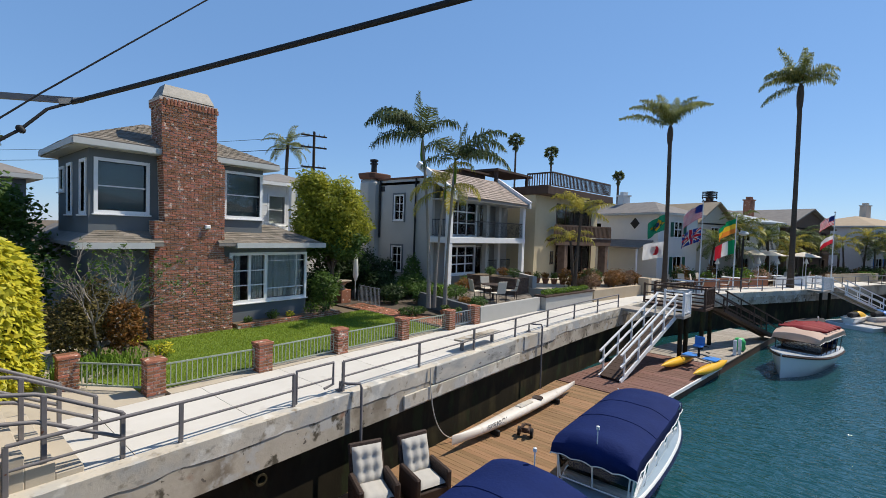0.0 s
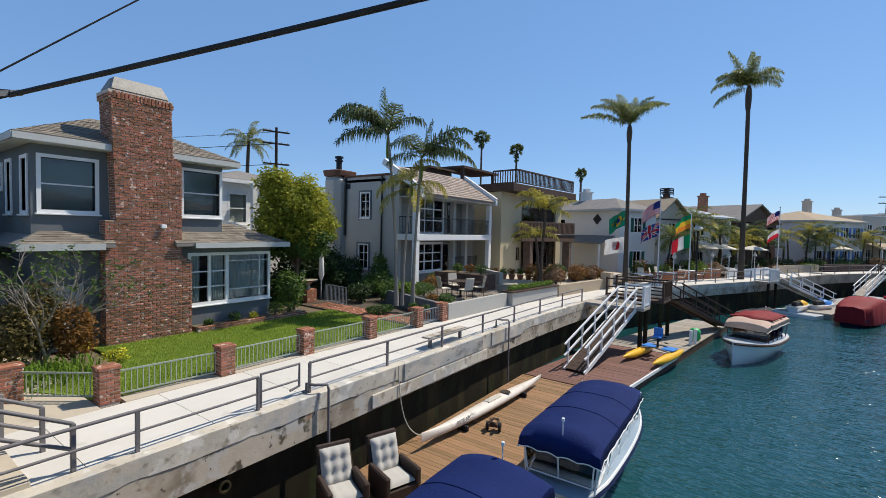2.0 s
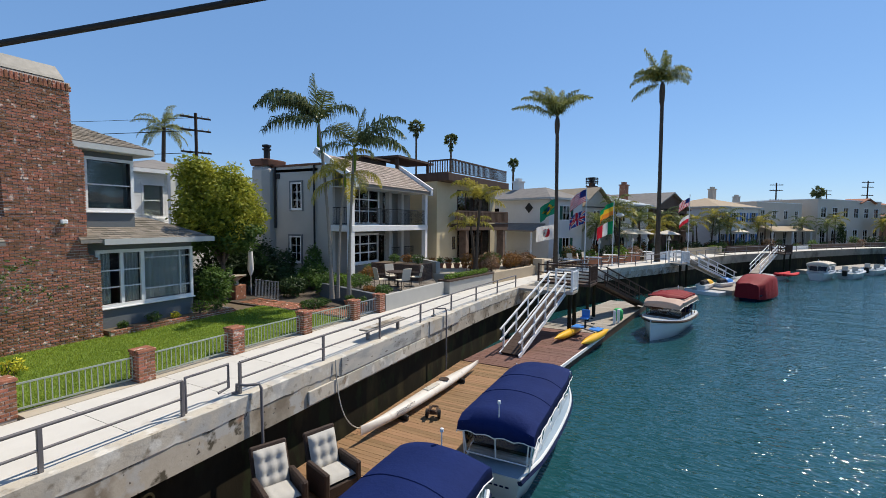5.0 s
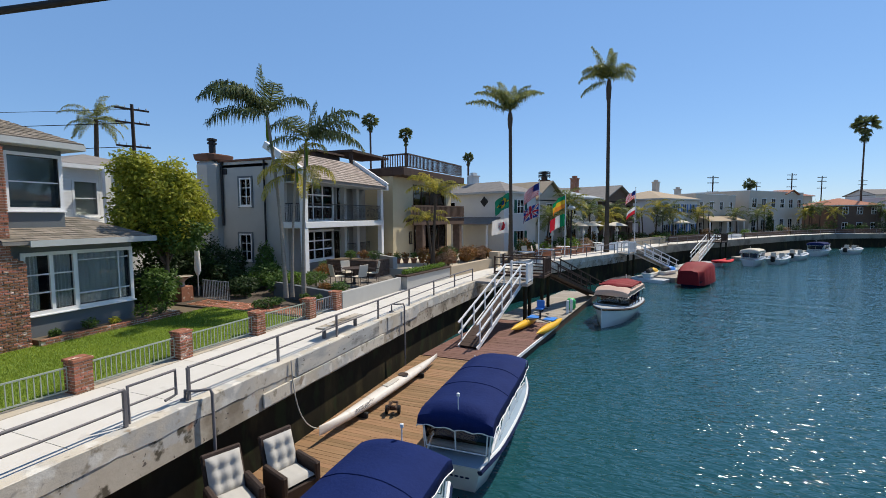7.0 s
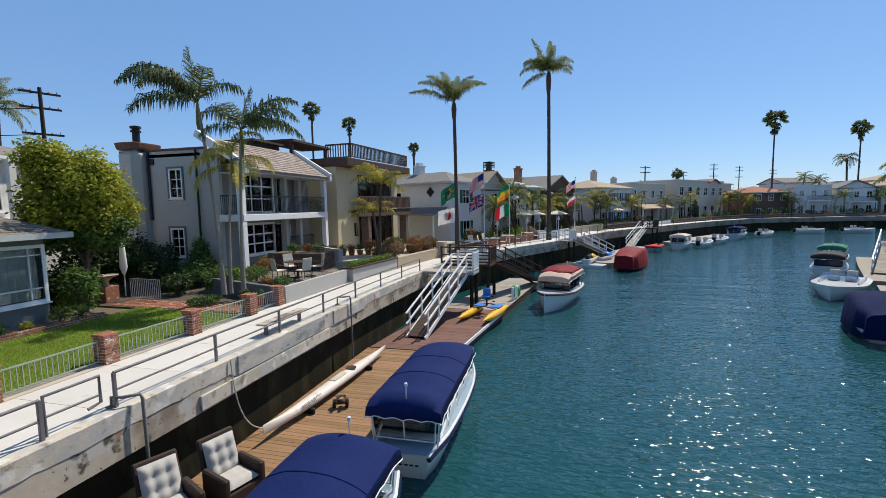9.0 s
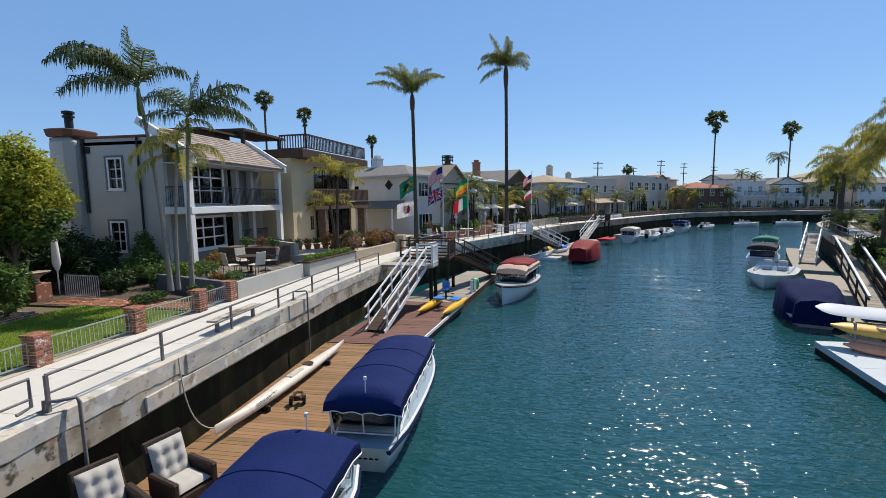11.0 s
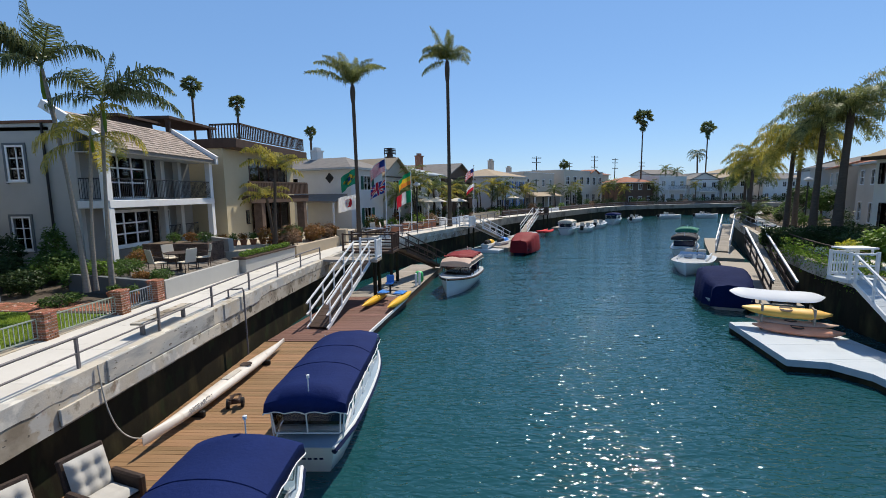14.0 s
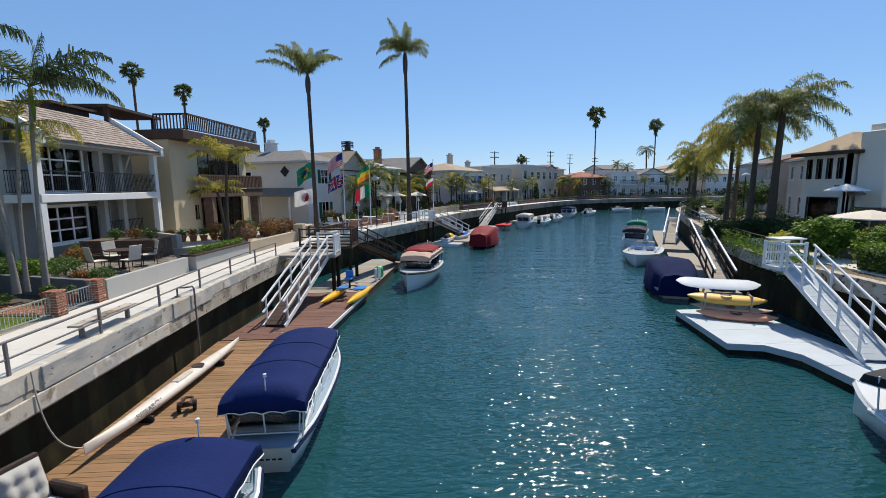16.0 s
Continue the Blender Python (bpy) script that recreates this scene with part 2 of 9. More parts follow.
M = {}
M["water"] = water_material()
M["glass"] = glass_material("window_glass", (0.86, 0.9, 0.9))
M["vinyl"] = glass_material("clear_vinyl", (0.84, 0.87, 0.86), 0.05, 1.6)
M["soil"] = surf("dry_soil", (0.10, 0.075, 0.05), (0.2, 0.16, 0.11), 2, 0.95, 0.6, 30)
M["walk"] = surf("walk_concrete", (0.53, 0.505, 0.455), (0.65, 0.625, 0.575), 0.8, 0.85, 0.15, 45, rand=0.05, spots=((0.36, 0.33, 0.29), 0.62, 0.8, 1.6))
M["plaza"] = surf("tan_concrete", (0.42, 0.36, 0.27), (0.52, 0.46, 0.37), 0.9, 0.85, 0.15, 45, spots=((0.3, 0.26, 0.2), 0.6, 0.8, 1.6))
M["seawall"] = surf("weathered_concrete", (0.46, 0.41, 0.33), (0.63, 0.58, 0.49), 0.6, 0.88, 0.2, 14, spots=[((0.36, 0.31, 0.24), 0.5, 0.72, 0.7), ((0.45, 0.44, 0.41), 0.5, 0.62, 1.4), ((0.3, 0.26, 0.2), 0.6, 0.68, 3.4), ((0.37, 0.34, 0.29), 0.6, 0.68, 6.0), ((0.66, 0.63, 0.56), 0.56, 0.64, 2.3), ((0.26, 0.15, 0.09), 0.68, 0.76, 1.7)], bdist=0.03)
M["seawall_low"] = surf("tan_stained_concrete", (0.34, 0.29, 0.22), (0.56, 0.5, 0.41), 0.8, 0.88, 0.3, 9, spots=[((0.23, 0.19, 0.14), 0.5, 0.64, 1.1), ((0.46, 0.44, 0.4), 0.56, 0.62, 1.9), ((0.26, 0.11, 0.05), 0.62, 0.7, 1.3), ((0.1, 0.085, 0.06), 0.6, 0.66, 2.7), ((0.13, 0.11, 0.09), 0.64, 0.67, 7.0)], bdist=0.02)
# stained concrete darkened in colour for the shade on the far wall
M["shaded_concrete"] = surf("shaded_grey_brown_concrete", (0.2, 0.175, 0.14), (0.36, 0.32, 0.26), 0.7, 0.9, 0.25, 9, spots=[((0.13, 0.11, 0.085), 0.5, 0.66, 0.5)], bdist=0.02)
M["patch"] = surf("repair_mortar", (0.27, 0.27, 0.255), (0.46, 0.46, 0.44), 1.3, 0.85, 0.3, 9, spots=[((0.5, 0.47, 0.41), 0.52, 0.62, 1.5), ((0.17, 0.17, 0.16), 0.58, 0.66, 1.2), ((0.14, 0.12, 0.1), 0.62, 0.66, 9.0)], stretch=(1, 0.5, 1.5), bdist=0.02)
# wet concrete, its near-black also carries the shade under the cap
M["pile"] = surf("wet_shaded_concrete", (0.014, 0.011, 0.007), (0.036, 0.03, 0.018), 1.2, 0.85, 0.35, 6, spots=[((0.075, 0.06, 0.028), 0.54, 0.7, 0.9), ((0.03, 0.035, 0.016), 0.55, 0.65, 2.2)], stretch=(1, 1, 0.45), bdist=0.02, spec=0.12)
M["rail"] = surf("grey_rail_paint", (0.13, 0.12, 0.125), (0.19, 0.18, 0.18), 6, 0.45, 0.1, 80, spots=((0.12, 0.05, 0.03), 0.68, 0.74, 9))
M["brick"] = surf("red_brick", (0.19, 0.08, 0.048), (0.38, 0.165, 0.095), 9.0, 0.9, 0.6, 70, rand=0.38, spots=[((0.58, 0.47, 0.39), 0.6, 0.68, 8)])
M["brick_joined"] = surf("red_brick_joined", (0.19, 0.08, 0.048), (0.38, 0.165, 0.095), 9.0, 0.9, 0.6, 70, island=0.38, spots=[((0.58, 0.47, 0.39), 0.6, 0.68, 8)])
M["mortar"] = surf("brick_mortar", (0.5, 0.42, 0.35), (0.68, 0.6, 0.52), 5, 0.95, 0.5, 60)
M["stucco_grey"] = surf("slate_grey_stucco", (0.125, 0.14, 0.148), (0.15, 0.165, 0.172), 1.2, 0.9, 0.35, 90)
M["stucco_light"] = surf("pale_grey_stucco", (0.38, 0.375, 0.35), (0.46, 0.45, 0.42), 0.8, 0.9, 0.4, 60)
# darker copy of the pale stucco, balcony shade put into the colour
M["stucco_shaded"] = surf("shaded_grey_stucco", (0.2, 0.2, 0.19), (0.26, 0.255, 0.24), 0.8, 0.9, 0.4, 60)
M["stucco_cream"] = surf("cream_stucco", (0.5, 0.42, 0.27), (0.58, 0.5, 0.34), 0.8, 0.9, 0.35, 60)
M["stucco_white"] = surf("white_stucco", (0.62, 0.62, 0.6), (0.72, 0.72, 0.7), 0.8, 0.9, 0.3, 60)
M["stucco_beige"] = surf("beige_stucco", (0.52, 0.46, 0.38), (0.6, 0.54, 0.46), 0.8, 0.9, 0.3, 60)
M["stucco_cream_white"] = surf("cream_white_stucco", (0.74, 0.7, 0.6), (0.82, 0.78, 0.69), 0.8, 0.9, 0.3, 60)
M["stucco_brown"] = surf("brown_wood_siding", (0.1, 0.065, 0.045), (0.16, 0.1, 0.07), 1.5, 0.8, 0.4, 30, stretch=(1, 1, 6))
M["white"] = surf("white_paint", (0.72, 0.73, 0.73), (0.82, 0.82, 0.81), 4, 0.5, 0.08, 90)
M["trim_grey"] = surf("grey_eave_paint", (0.42, 0.44, 0.43), (0.52, 0.53, 0.52), 4, 0.6, 0.08, 90)
M["shingle"] = surf("grey_brown_shingle", (0.15, 0.13, 0.105), (0.26, 0.23, 0.19), 3, 0.95, 0.6, 40, rand=0.22)
M["shingle_joined"] = surf("grey_brown_shingle_joined", (0.15, 0.13, 0.105), (0.26, 0.23, 0.19), 3, 0.95, 0.6, 40, island=0.25)
M["shake"] = surf("pinkish_wood_shake", (0.3, 0.24, 0.2), (0.42, 0.36, 0.31), 3, 0.95, 0.6, 40, island=0.25)
M["roof_far"] = surf("composition_roof", (0.17, 0.16, 0.15), (0.27, 0.25, 0.23), 2, 0.95, 0.6, 14)
M["roof_metal"] = surf("blue_grey_metal_roof", (0.26, 0.3, 0.33), (0.33, 0.37, 0.4), 2, 0.5, 0.2, 20)
M["roof_tan"] = surf("tan_roof", (0.36, 0.28, 0.19), (0.45, 0.36, 0.26), 2, 0.95, 0.6, 14)
M["roof_red"] = surf("clay_tile_roof", (0.3, 0.12, 0.07), (0.4, 0.18, 0.11), 2, 0.9, 0.6, 14)
M["dark_wood"] = surf("dark_brown_timber", (0.05, 0.03, 0.022), (0.095, 0.06, 0.045), 3, 0.7, 0.3, 40, stretch=(1, 1, 0.3))
M["brown_wood"] = surf("weathered_brown_timber", (0.13, 0.08, 0.055), (0.22, 0.145, 0.1), 3, 0.75, 0.3, 40, stretch=(1, 1, 0.3))
M["iron"] = surf("black_iron", (0.015, 0.015, 0.016), (0.03, 0.03, 0.032), 8, 0.5, 0.1, 60)
M["interior"] = surf("dim_interior_wall", (0.16, 0.15, 0.14), (0.2, 0.19, 0.18), 1, 0.9, 0.0)
M["curtain"] = surf("white_curtain", (0.78, 0.78, 0.75), (0.87, 0.87, 0.84), 3, 0.9, 0.1, 30, trans=0.3)
M["blind"] = surf("dark_window_blind", (0.13, 0.165, 0.17), (0.19, 0.225, 0.225), 2, 0.6, 0.1, 30, stretch=(1, 1, 10))
M["galv"] = surf("galvanised_steel", (0.2, 0.195, 0.18), (0.3, 0.29, 0.27), 6, 0.6, 0.1, 50, metal=0.35)
M["lawn"] = surf("lawn_soil", (0.13, 0.2, 0.03), (0.18, 0.26, 0.05), 1.5, 0.95, 0.5, 80)
M["grass"] = surf("grass_blade", (0.2, 0.29, 0.033), (0.36, 0.44, 0.07), 0.7, 0.7, 0.0, 9, island=0.35, trans=0.5)
M["deck"] = surf("weathered_teak_plank", (0.2, 0.112, 0.055), (0.34, 0.21, 0.11), 1.4, 0.75, 0.4, 26, stretch=(0.5, 6, 6), rand=0.2)
M["deck_red"] = surf("red_brown_plank", (0.14, 0.07, 0.055), (0.21, 0.115, 0.09), 1.4, 0.75, 0.4, 26, stretch=(0.5, 6, 6), rand=0.15)
M["deck_blue"] = surf("pale_blue_deck_paint", (0.43, 0.48, 0.52), (0.52, 0.57, 0.6), 1.2, 0.7, 0.15, 30, rand=0.04)
M["deck_grey"] = surf("grey_plank", (0.27, 0.24, 0.2), (0.4, 0.36, 0.31), 1.4, 0.8, 0.4, 26, stretch=(0.5, 6, 6), rand=0.15)
M["canvas"] = surf("navy_canvas", (0.005, 0.014, 0.075), (0.009, 0.022, 0.11), 1.5, 0.8, 0.35, 14, spec=0.12, bdist=0.03)
M["canvas_red"] = surf("red_canvas", (0.17, 0.007, 0.012), (0.26, 0.014, 0.02), 1.5, 0.75, 0.35, 12, bdist=0.03)
M["canvas_tan"] = surf("pinkish_tan_canvas", (0.5, 0.34, 0.26), (0.6, 0.44, 0.35), 1.5, 0.75, 0.3, 12)
M["canvas_cream"] = surf("cream_canvas", (0.6, 0.53, 0.42), (0.7, 0.63, 0.52), 1.5, 0.75, 0.3, 12)
M["canvas_green"] = surf("green_canvas", (0.02, 0.16, 0.11), (0.03, 0.22, 0.15), 1.5, 0.75, 0.3, 12)
M["canvas_black"] = surf("black_canvas", (0.02, 0.022, 0.03), (0.035, 0.037, 0.045), 1.5, 0.75, 0.3, 12)
M["gelcoat"] = surf("white_gelcoat", (0.7, 0.72, 0.72), (0.78, 0.79, 0.79), 1.5, 0.22, 0.03, 30, coat=0.3)
M["gel_blue"] = surf("pale_blue_gelcoat", (0.24, 0.32, 0.4), (0.32, 0.4, 0.48), 1.5, 0.3, 0.03, 30, coat=0.3)
M["canvas_dark"] = surf("dark_navy_canvas", (0.003, 0.009, 0.05), (0.005, 0.015, 0.075), 1.5, 0.85, 0.5, 10, spec=0.1, bdist=0.04)
M["navy"] = surf("navy_gelcoat", (0.01, 0.015, 0.05), (0.015, 0.02, 0.065), 1.5, 0.25, 0.03, 30, coat=0.3)
M["cushion"] = surf("off_white_cushion", (0.44, 0.42, 0.38), (0.52, 0.5, 0.455), 5, 0.9, 0.3, 120)
M["wicker"] = surf("dark_brown_wicker", (0.03, 0.02, 0.015), (0.075, 0.05, 0.04), 30, 0.6, 0.9, 160, bdist=0.01)
M["yellow"] = surf("yellow_plastic", (0.75, 0.4, 0.02), (0.85, 0.5, 0.04), 3, 0.35, 0.05, 40)
M["blue"] = surf("blue_plastic", (0.05, 0.2, 0.6), (0.07, 0.27, 0.7), 3, 0.4, 0.05, 40)
M["orange"] = surf("faded_orange_plastic", (0.85, 0.27, 0.12), (0.9, 0.4, 0.22), 3, 0.4, 0.05, 40)
M["green"] = surf("bright_green_plastic", (0.06, 0.5, 0.15), (0.1, 0.6, 0.2), 3, 0.4, 0.05, 40)
M["black"] = surf("black_rubber", (0.012, 0.012, 0.013), (0.025, 0.025, 0.025), 9, 0.6, 0.1, 60)
M["red"] = surf("red_cloth", (0.5, 0.02, 0.03), (0.6, 0.035, 0.04), 6, 0.8, 0.1, 60)
M["trunk"] = surf("palm_trunk_bark", (0.06, 0.045, 0.034), (0.13, 0.1, 0.075), 4, 0.95, 0.7, 18, stretch=(1, 1, 4), bdist=0.03)
M["trunk_pale"] = surf("pale_palm_trunk", (0.2, 0.18, 0.15), (0.34, 0.31, 0.27), 4, 0.95, 0.6, 18, stretch=(1, 1, 5), bdist=0.03)
M["frond"] = surf("palm_leaf", (0.05, 0.09, 0.024), (0.3, 0.33, 0.1), 3.0, 0.45, 0.0, 8, island=0.55, trans=0.45, spec=0.3)
M["frond_dark"] = surf("dark_palm_leaf", (0.04, 0.065, 0.028), (0.22, 0.26, 0.1), 3.0, 0.4, 0.0, 8, island=0.55, trans=0.35, spec=0.4)
M["frond_pale"] = surf("pale_palm_leaf", (0.09, 0.14, 0.045), (0.42, 0.42, 0.16), 3.0, 0.45, 0.0, 8, island=0.5, trans=0.5, spec=0.3)
M["frond_gold"] = surf("golden_palm_leaf", (0.18, 0.2, 0.035), (0.58, 0.48, 0.09), 3.0, 0.45, 0.0, 8, island=0.45, trans=0.5, spec=0.3)
M["leaf_yellow"] = surf("yellow_green_leaf", (0.4, 0.42, 0.03), (0.78, 0.7, 0.08), 3.0, 0.45, 0.0, 8, island=0.35, trans=0.45)
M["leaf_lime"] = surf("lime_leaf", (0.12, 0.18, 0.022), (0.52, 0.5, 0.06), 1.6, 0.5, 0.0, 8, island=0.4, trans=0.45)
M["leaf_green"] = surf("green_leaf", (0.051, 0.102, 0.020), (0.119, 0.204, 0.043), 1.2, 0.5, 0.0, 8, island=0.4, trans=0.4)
M["leaf_bright"] = surf("bright_green_leaf", (0.085, 0.17, 0.018), (0.21, 0.32, 0.045), 1.2, 0.5, 0.0, 8, island=0.4, trans=0.45)
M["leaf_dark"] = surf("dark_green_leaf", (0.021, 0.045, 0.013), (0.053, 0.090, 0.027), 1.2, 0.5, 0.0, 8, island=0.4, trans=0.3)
M["leaf_rust"] = surf("rusty_orange_leaf", (0.13, 0.055, 0.016), (0.33, 0.17, 0.04), 4.0, 0.6, 0.0, 8, island=0.4, trans=0.35)
M["leaf_tan"] = surf("tan_brown_leaf", (0.204, 0.120, 0.072), (0.360, 0.240, 0.144), 1.2, 0.7, 0.0, 8, island=0.4, trans=0.35)
M["twig"] = surf("grey_brown_bark", (0.09, 0.07, 0.055), (0.16, 0.13, 0.1), 6, 0.95, 0.5, 40)
M["cap_brown"] = surf("brown_plaster_cap", (0.13, 0.065, 0.045), (0.19, 0.1, 0.07), 2, 0.9, 0.3, 40)
M["leaf_bronze"] = surf("bronze_olive_leaf", (0.06, 0.055, 0.02), (0.2, 0.16, 0.05), 4.0, 0.6, 0.0, 8, island=0.4, trans=0.35)
M["stone"] = surf("ledge_stone", (0.06, 0.04, 0.03), (0.18, 0.125, 0.095), 4, 0.9, 0.6, 30, island=0.4)
M["terracotta"] = surf("terracotta", (0.28, 0.11, 0.06), (0.36, 0.16, 0.09), 5, 0.85, 0.2, 50)
M["tan_wall"] = surf("tan_wall_render", (0.4, 0.32, 0.22), (0.5, 0.41, 0.3), 0.9, 0.9, 0.4, 40)
M["pole_wood"] = surf("dark_utility_pole", (0.035, 0.025, 0.02), (0.06, 0.045, 0.035), 4, 0.95, 0.5, 30)
# dark mulch, deepened further in colour for the tree shade on it
M["mulch"] = surf("shaded_dark_bark_mulch", (0.045, 0.034, 0.026), (0.14, 0.115, 0.09), 16, 0.95, 0.8, 26)
M["flagstone"] = surf("chipped_flagstone", (0.12, 0.1, 0.08), (0.3, 0.265, 0.225), 6, 0.95, 0.8, 26, spots=[((0.06, 0.05, 0.04), 0.52, 0.6, 3.0)])
M["blue_door"] = surf("blue_paint", (0.05, 0.15, 0.4), (0.07, 0.2, 0.5), 3, 0.5, 0.05, 60)
M["green_paint"] = surf("dark_green_paint", (0.012, 0.075, 0.05), (0.02, 0.1, 0.065), 3, 0.6, 0.05, 60)

# ---- canal, ground, sea walls ----
WATER, DOCK = -2.4, -2.0
LEFT = [(0, -40), (0, 15), (0.25, 21.5), (1.1, 29), (3.6, 35.5), (7.8, 44.2), (13.4, 57.5), (20, 67.8), (27, 78), (35, 88.5), (43.5, 97), (53, 101.5), (64, 104.5), (80, 108), (140, 114)]
RIGHT = [(22.5, -40), (22.7, 5), (23.0, 14), (23.9, 20), (25.8, 25.2), (30.2, 34.5), (36.6, 47.5), (45, 62), (60, 76), (90, 88), (140, 94)]


def smooth_line(pts, step=1.0):
    """Points about a step apart along a polyline, its corners rounded."""
    out = []
    for i in range(len(pts) - 1):
        p0, p1, p2, p3 = (Vector(pts[max(0, min(len(pts) - 1, i + k))]) for k in (-1, 0, 1, 2))
        d = (p2 - p1).length
        t1, t2 = (p2 - p0).normalized() * d, (p3 - p1).normalized() * d
        n = max(1, int(d / step))
        for k in range(n):
            u = k / n
            out.append((2 * u**3 - 3 * u**2 + 1) * p1 + (u**3 - 2 * u**2 + u) * t1 + (-2 * u**3 + 3 * u**2) * p2 + (u**3 - u**2) * t2)
    return out + [Vector(pts[-1])]


class Line:
    """A canal edge; at(s, d) is the place s metres along it (s = 0 where y = 0) and d metres to its left."""

    def __init__(self, pts, step=1.0):
        self.p = smooth_line(pts, step)
        self.s = [0.0]
        for a, b in zip(self.p, self.p[1:]):
            self.s.append(self.s[-1] + (b - a).length)
        zero = next(i for i, q in enumerate(self.p) if q.y >= 0)
        s0 = self.s[zero] - self.p[zero].y
        self.s = [v - s0 for v in self.s]

    def way(self, s):
        i = max(1, min(len(self.p) - 2, sum(1 for v in self.s if v < s)))
        return (self.p[i + 1] - self.p[i - 1]).normalized()

    def at(self, s, d=0.0):
        i = max(0, min(len(self.p) - 2, sum(1 for v in self.s if v <= s) - 1))
        u = (s - self.s[i]) / (self.s[i + 1] - self.s[i])
        q = self.p[i].lerp(self.p[i + 1], u)
        t = self.way(s)
        return Vector((q.x - t.y * d, q.y + t.x * d))

    def stand(self, s, d=0.0, z=0.0):
        q, t = self.at(s, d), self.way(s)
        return frame_at(q.x, q.y, z, t.x, t.y)

    def near(self, x, y):
        best = min(range(len(self.p)), key=lambda i: (self.p[i].x - x) ** 2 + (self.p[i].y - y) ** 2)
        return self.s[best]


LW, RW = Line(LEFT), Line(RIGHT)


def strip(line, s0, s1, d0, d1, z0, z1, step=1.0, b=None):
    """A band along a canal edge, from d0 to d1 to its left."""
    b = b or B()
    n = max(1, int(round((s1 - s0) / step)))
    rings = []
    for i in range(n + 1):
        s = s0 + (s1 - s0) * i / n
        p, q = line.at(s, d0), line.at(s, d1)
        rings.append([(p.x, p.y, z0), (q.x, q.y, z0), (q.x, q.y, z1), (p.x, p.y, z1)])
    return b.loft(rings)


water_b = B().add([(-900, -900, WATER), (2500, -900, WATER), (2500, 2500, WATER), (-900, 2500, WATER)], [(0, 1, 2, 3)])
solo("water", water_b, M["water"], "rippled teal canal water glittering in the sun", "water", kind="structure")
ground_b = B()
lp, rp = [(p.x - 0.2, p.y) for p in LW.p], [(p.x + 0.2, p.y) for p in RW.p]
ground_b.add([(x, y, -0.05) for x, y in [(-2500, -40), *[(-2500, 3000)], *[(3000, 3000)], (3000, 130)] + lp[::-1]], [tuple(range(len(lp) + 4))[::-1]])
ground_b.add([(x, y, -0.05) for x, y in rp + [(3000, 90), (3000, -40)]], [tuple(range(len(rp) + 2))[::-1]])
ground_b.add([(-2500, -40, -0.05), (-0.2, -40, -0.05), (-0.2, -2500, -0.05), (-2500, -2500, -0.05)], [(0, 1, 2, 3)])
ground_b.add([(22.7, -40, -0.05), (3000, -40, -0.05), (3000, -2500, -0.05), (22.7, -2500, -0.05)], [(0, 1, 2, 3)])
solo("ground", ground_b, M["soil"], "dry garden soil behind the canal walks", "ground", kind="structure")

# sea wall: a concrete cap over a recessed, wet lower wall
lw_ob = thing("wall_left", (0, 0, 0), "weathered concrete sea wall with a wet, shade-darkened foot", "sea wall", kind="structure")
rings = []
s = -30.0
while s < 46.5:
    p, q = LW.at(s, -0.2), LW.at(s, 0.05)
    low = (-0.33 if s < 8.5 or s > 15.7 else -0.47) + 0.05 * noise.noise(Vector((s * 1.3, 0, 0))) + 0.04 * noise.noise(Vector((s * 5.1, 3, 0)))
    out = 0.012 * noise.noise(Vector((s * 2.1, 7, 0)))
    worn = 0.012 + 0.014 * abs(noise.noise(Vector((s * 3.3, 11, 0))))
    t = LW.way(s)
    e = Vector((t.y, -t.x))
    a, c, d = p + e * (out - 0.008), p + e * out, p - e * worn
    rings.append([(a.x, a.y, low), (q.x, q.y, low), (q.x, q.y, 0.02), (d.x, d.y, 0.02), (c.x, c.y, 0.02 - worn)])
    s += 0.16 if s < 32 and s > -2 else 0.9
part("cap", B().loft(rings), M["seawall"], lw_ob, "pale patched concrete cap with chipped edges", world_space=True)
# the far stretch turns from the sun; its shade is in the colour
part("old_cap", strip(LW, 45.6, 190, -0.19, 0.05, -0.5, 0.02), M["shaded_concrete"], lw_ob, "stained concrete cap, far side's shade put into its colour", world_space=True)
part("old_band", strip(LW, 46, 190, -0.175, 0.04, -0.85, -0.504), M["shaded_concrete"], lw_ob, "stained concrete band, far side's shade put into its colour", world_space=True)
part("lower_cap", strip(LW, -30, 46, -0.178, 0.04, -0.85, -0.24), M["seawall_low"], lw_ob, "tan rust-stained concrete band", world_space=True)
# wet foot; part of the recess's shade is in its dark colour
part("foot", strip(LW, -30, 190, 0.1, 0.5, -3.2, -0.84), M["pile"], lw_ob, "wet concrete foot, recess shade put into its colour", world_space=True)
rw_ob = thing("wall_right", (20, 0, 0), "concrete sea wall with a wet, shade-darkened foot and creepers", "sea wall", kind="structure")
part("cap", strip(RW, -30, 190, 0.3, -0.1, -0.6, 0.02), M["seawall_low"], rw_ob, "", world_space=True)
part("foot", strip(RW, -30, 190, 0.05, -0.3, -3.2, -0.6), M["pile"], rw_ob, "wet concrete foot, recess shade put into its colour", world_space=True)

# walkway slabs
walk_ob = thing("pavement_left", (0, 0, 0), "sunlit concrete canal walkway of large slabs", "pavement", kind="structure")
s = -1.5
while s < 60:
    b = strip(LW, s + 0.006, s + 1.794, 0.06, 2.3, -0.04, 0.006, 0.9)
    part("slab", b, M["walk"], walk_ob, world_space=True)
    s += 1.8
part("far_walk", strip(LW, 60, 190, 0.06, 2.0, -0.04, 0.006, 2), M["walk"], walk_ob, world_space=True)
rwalk = thing("pavement_right", (22, 0, 0), "concrete canal walkway beyond the hedges", "pavement", kind="structure")
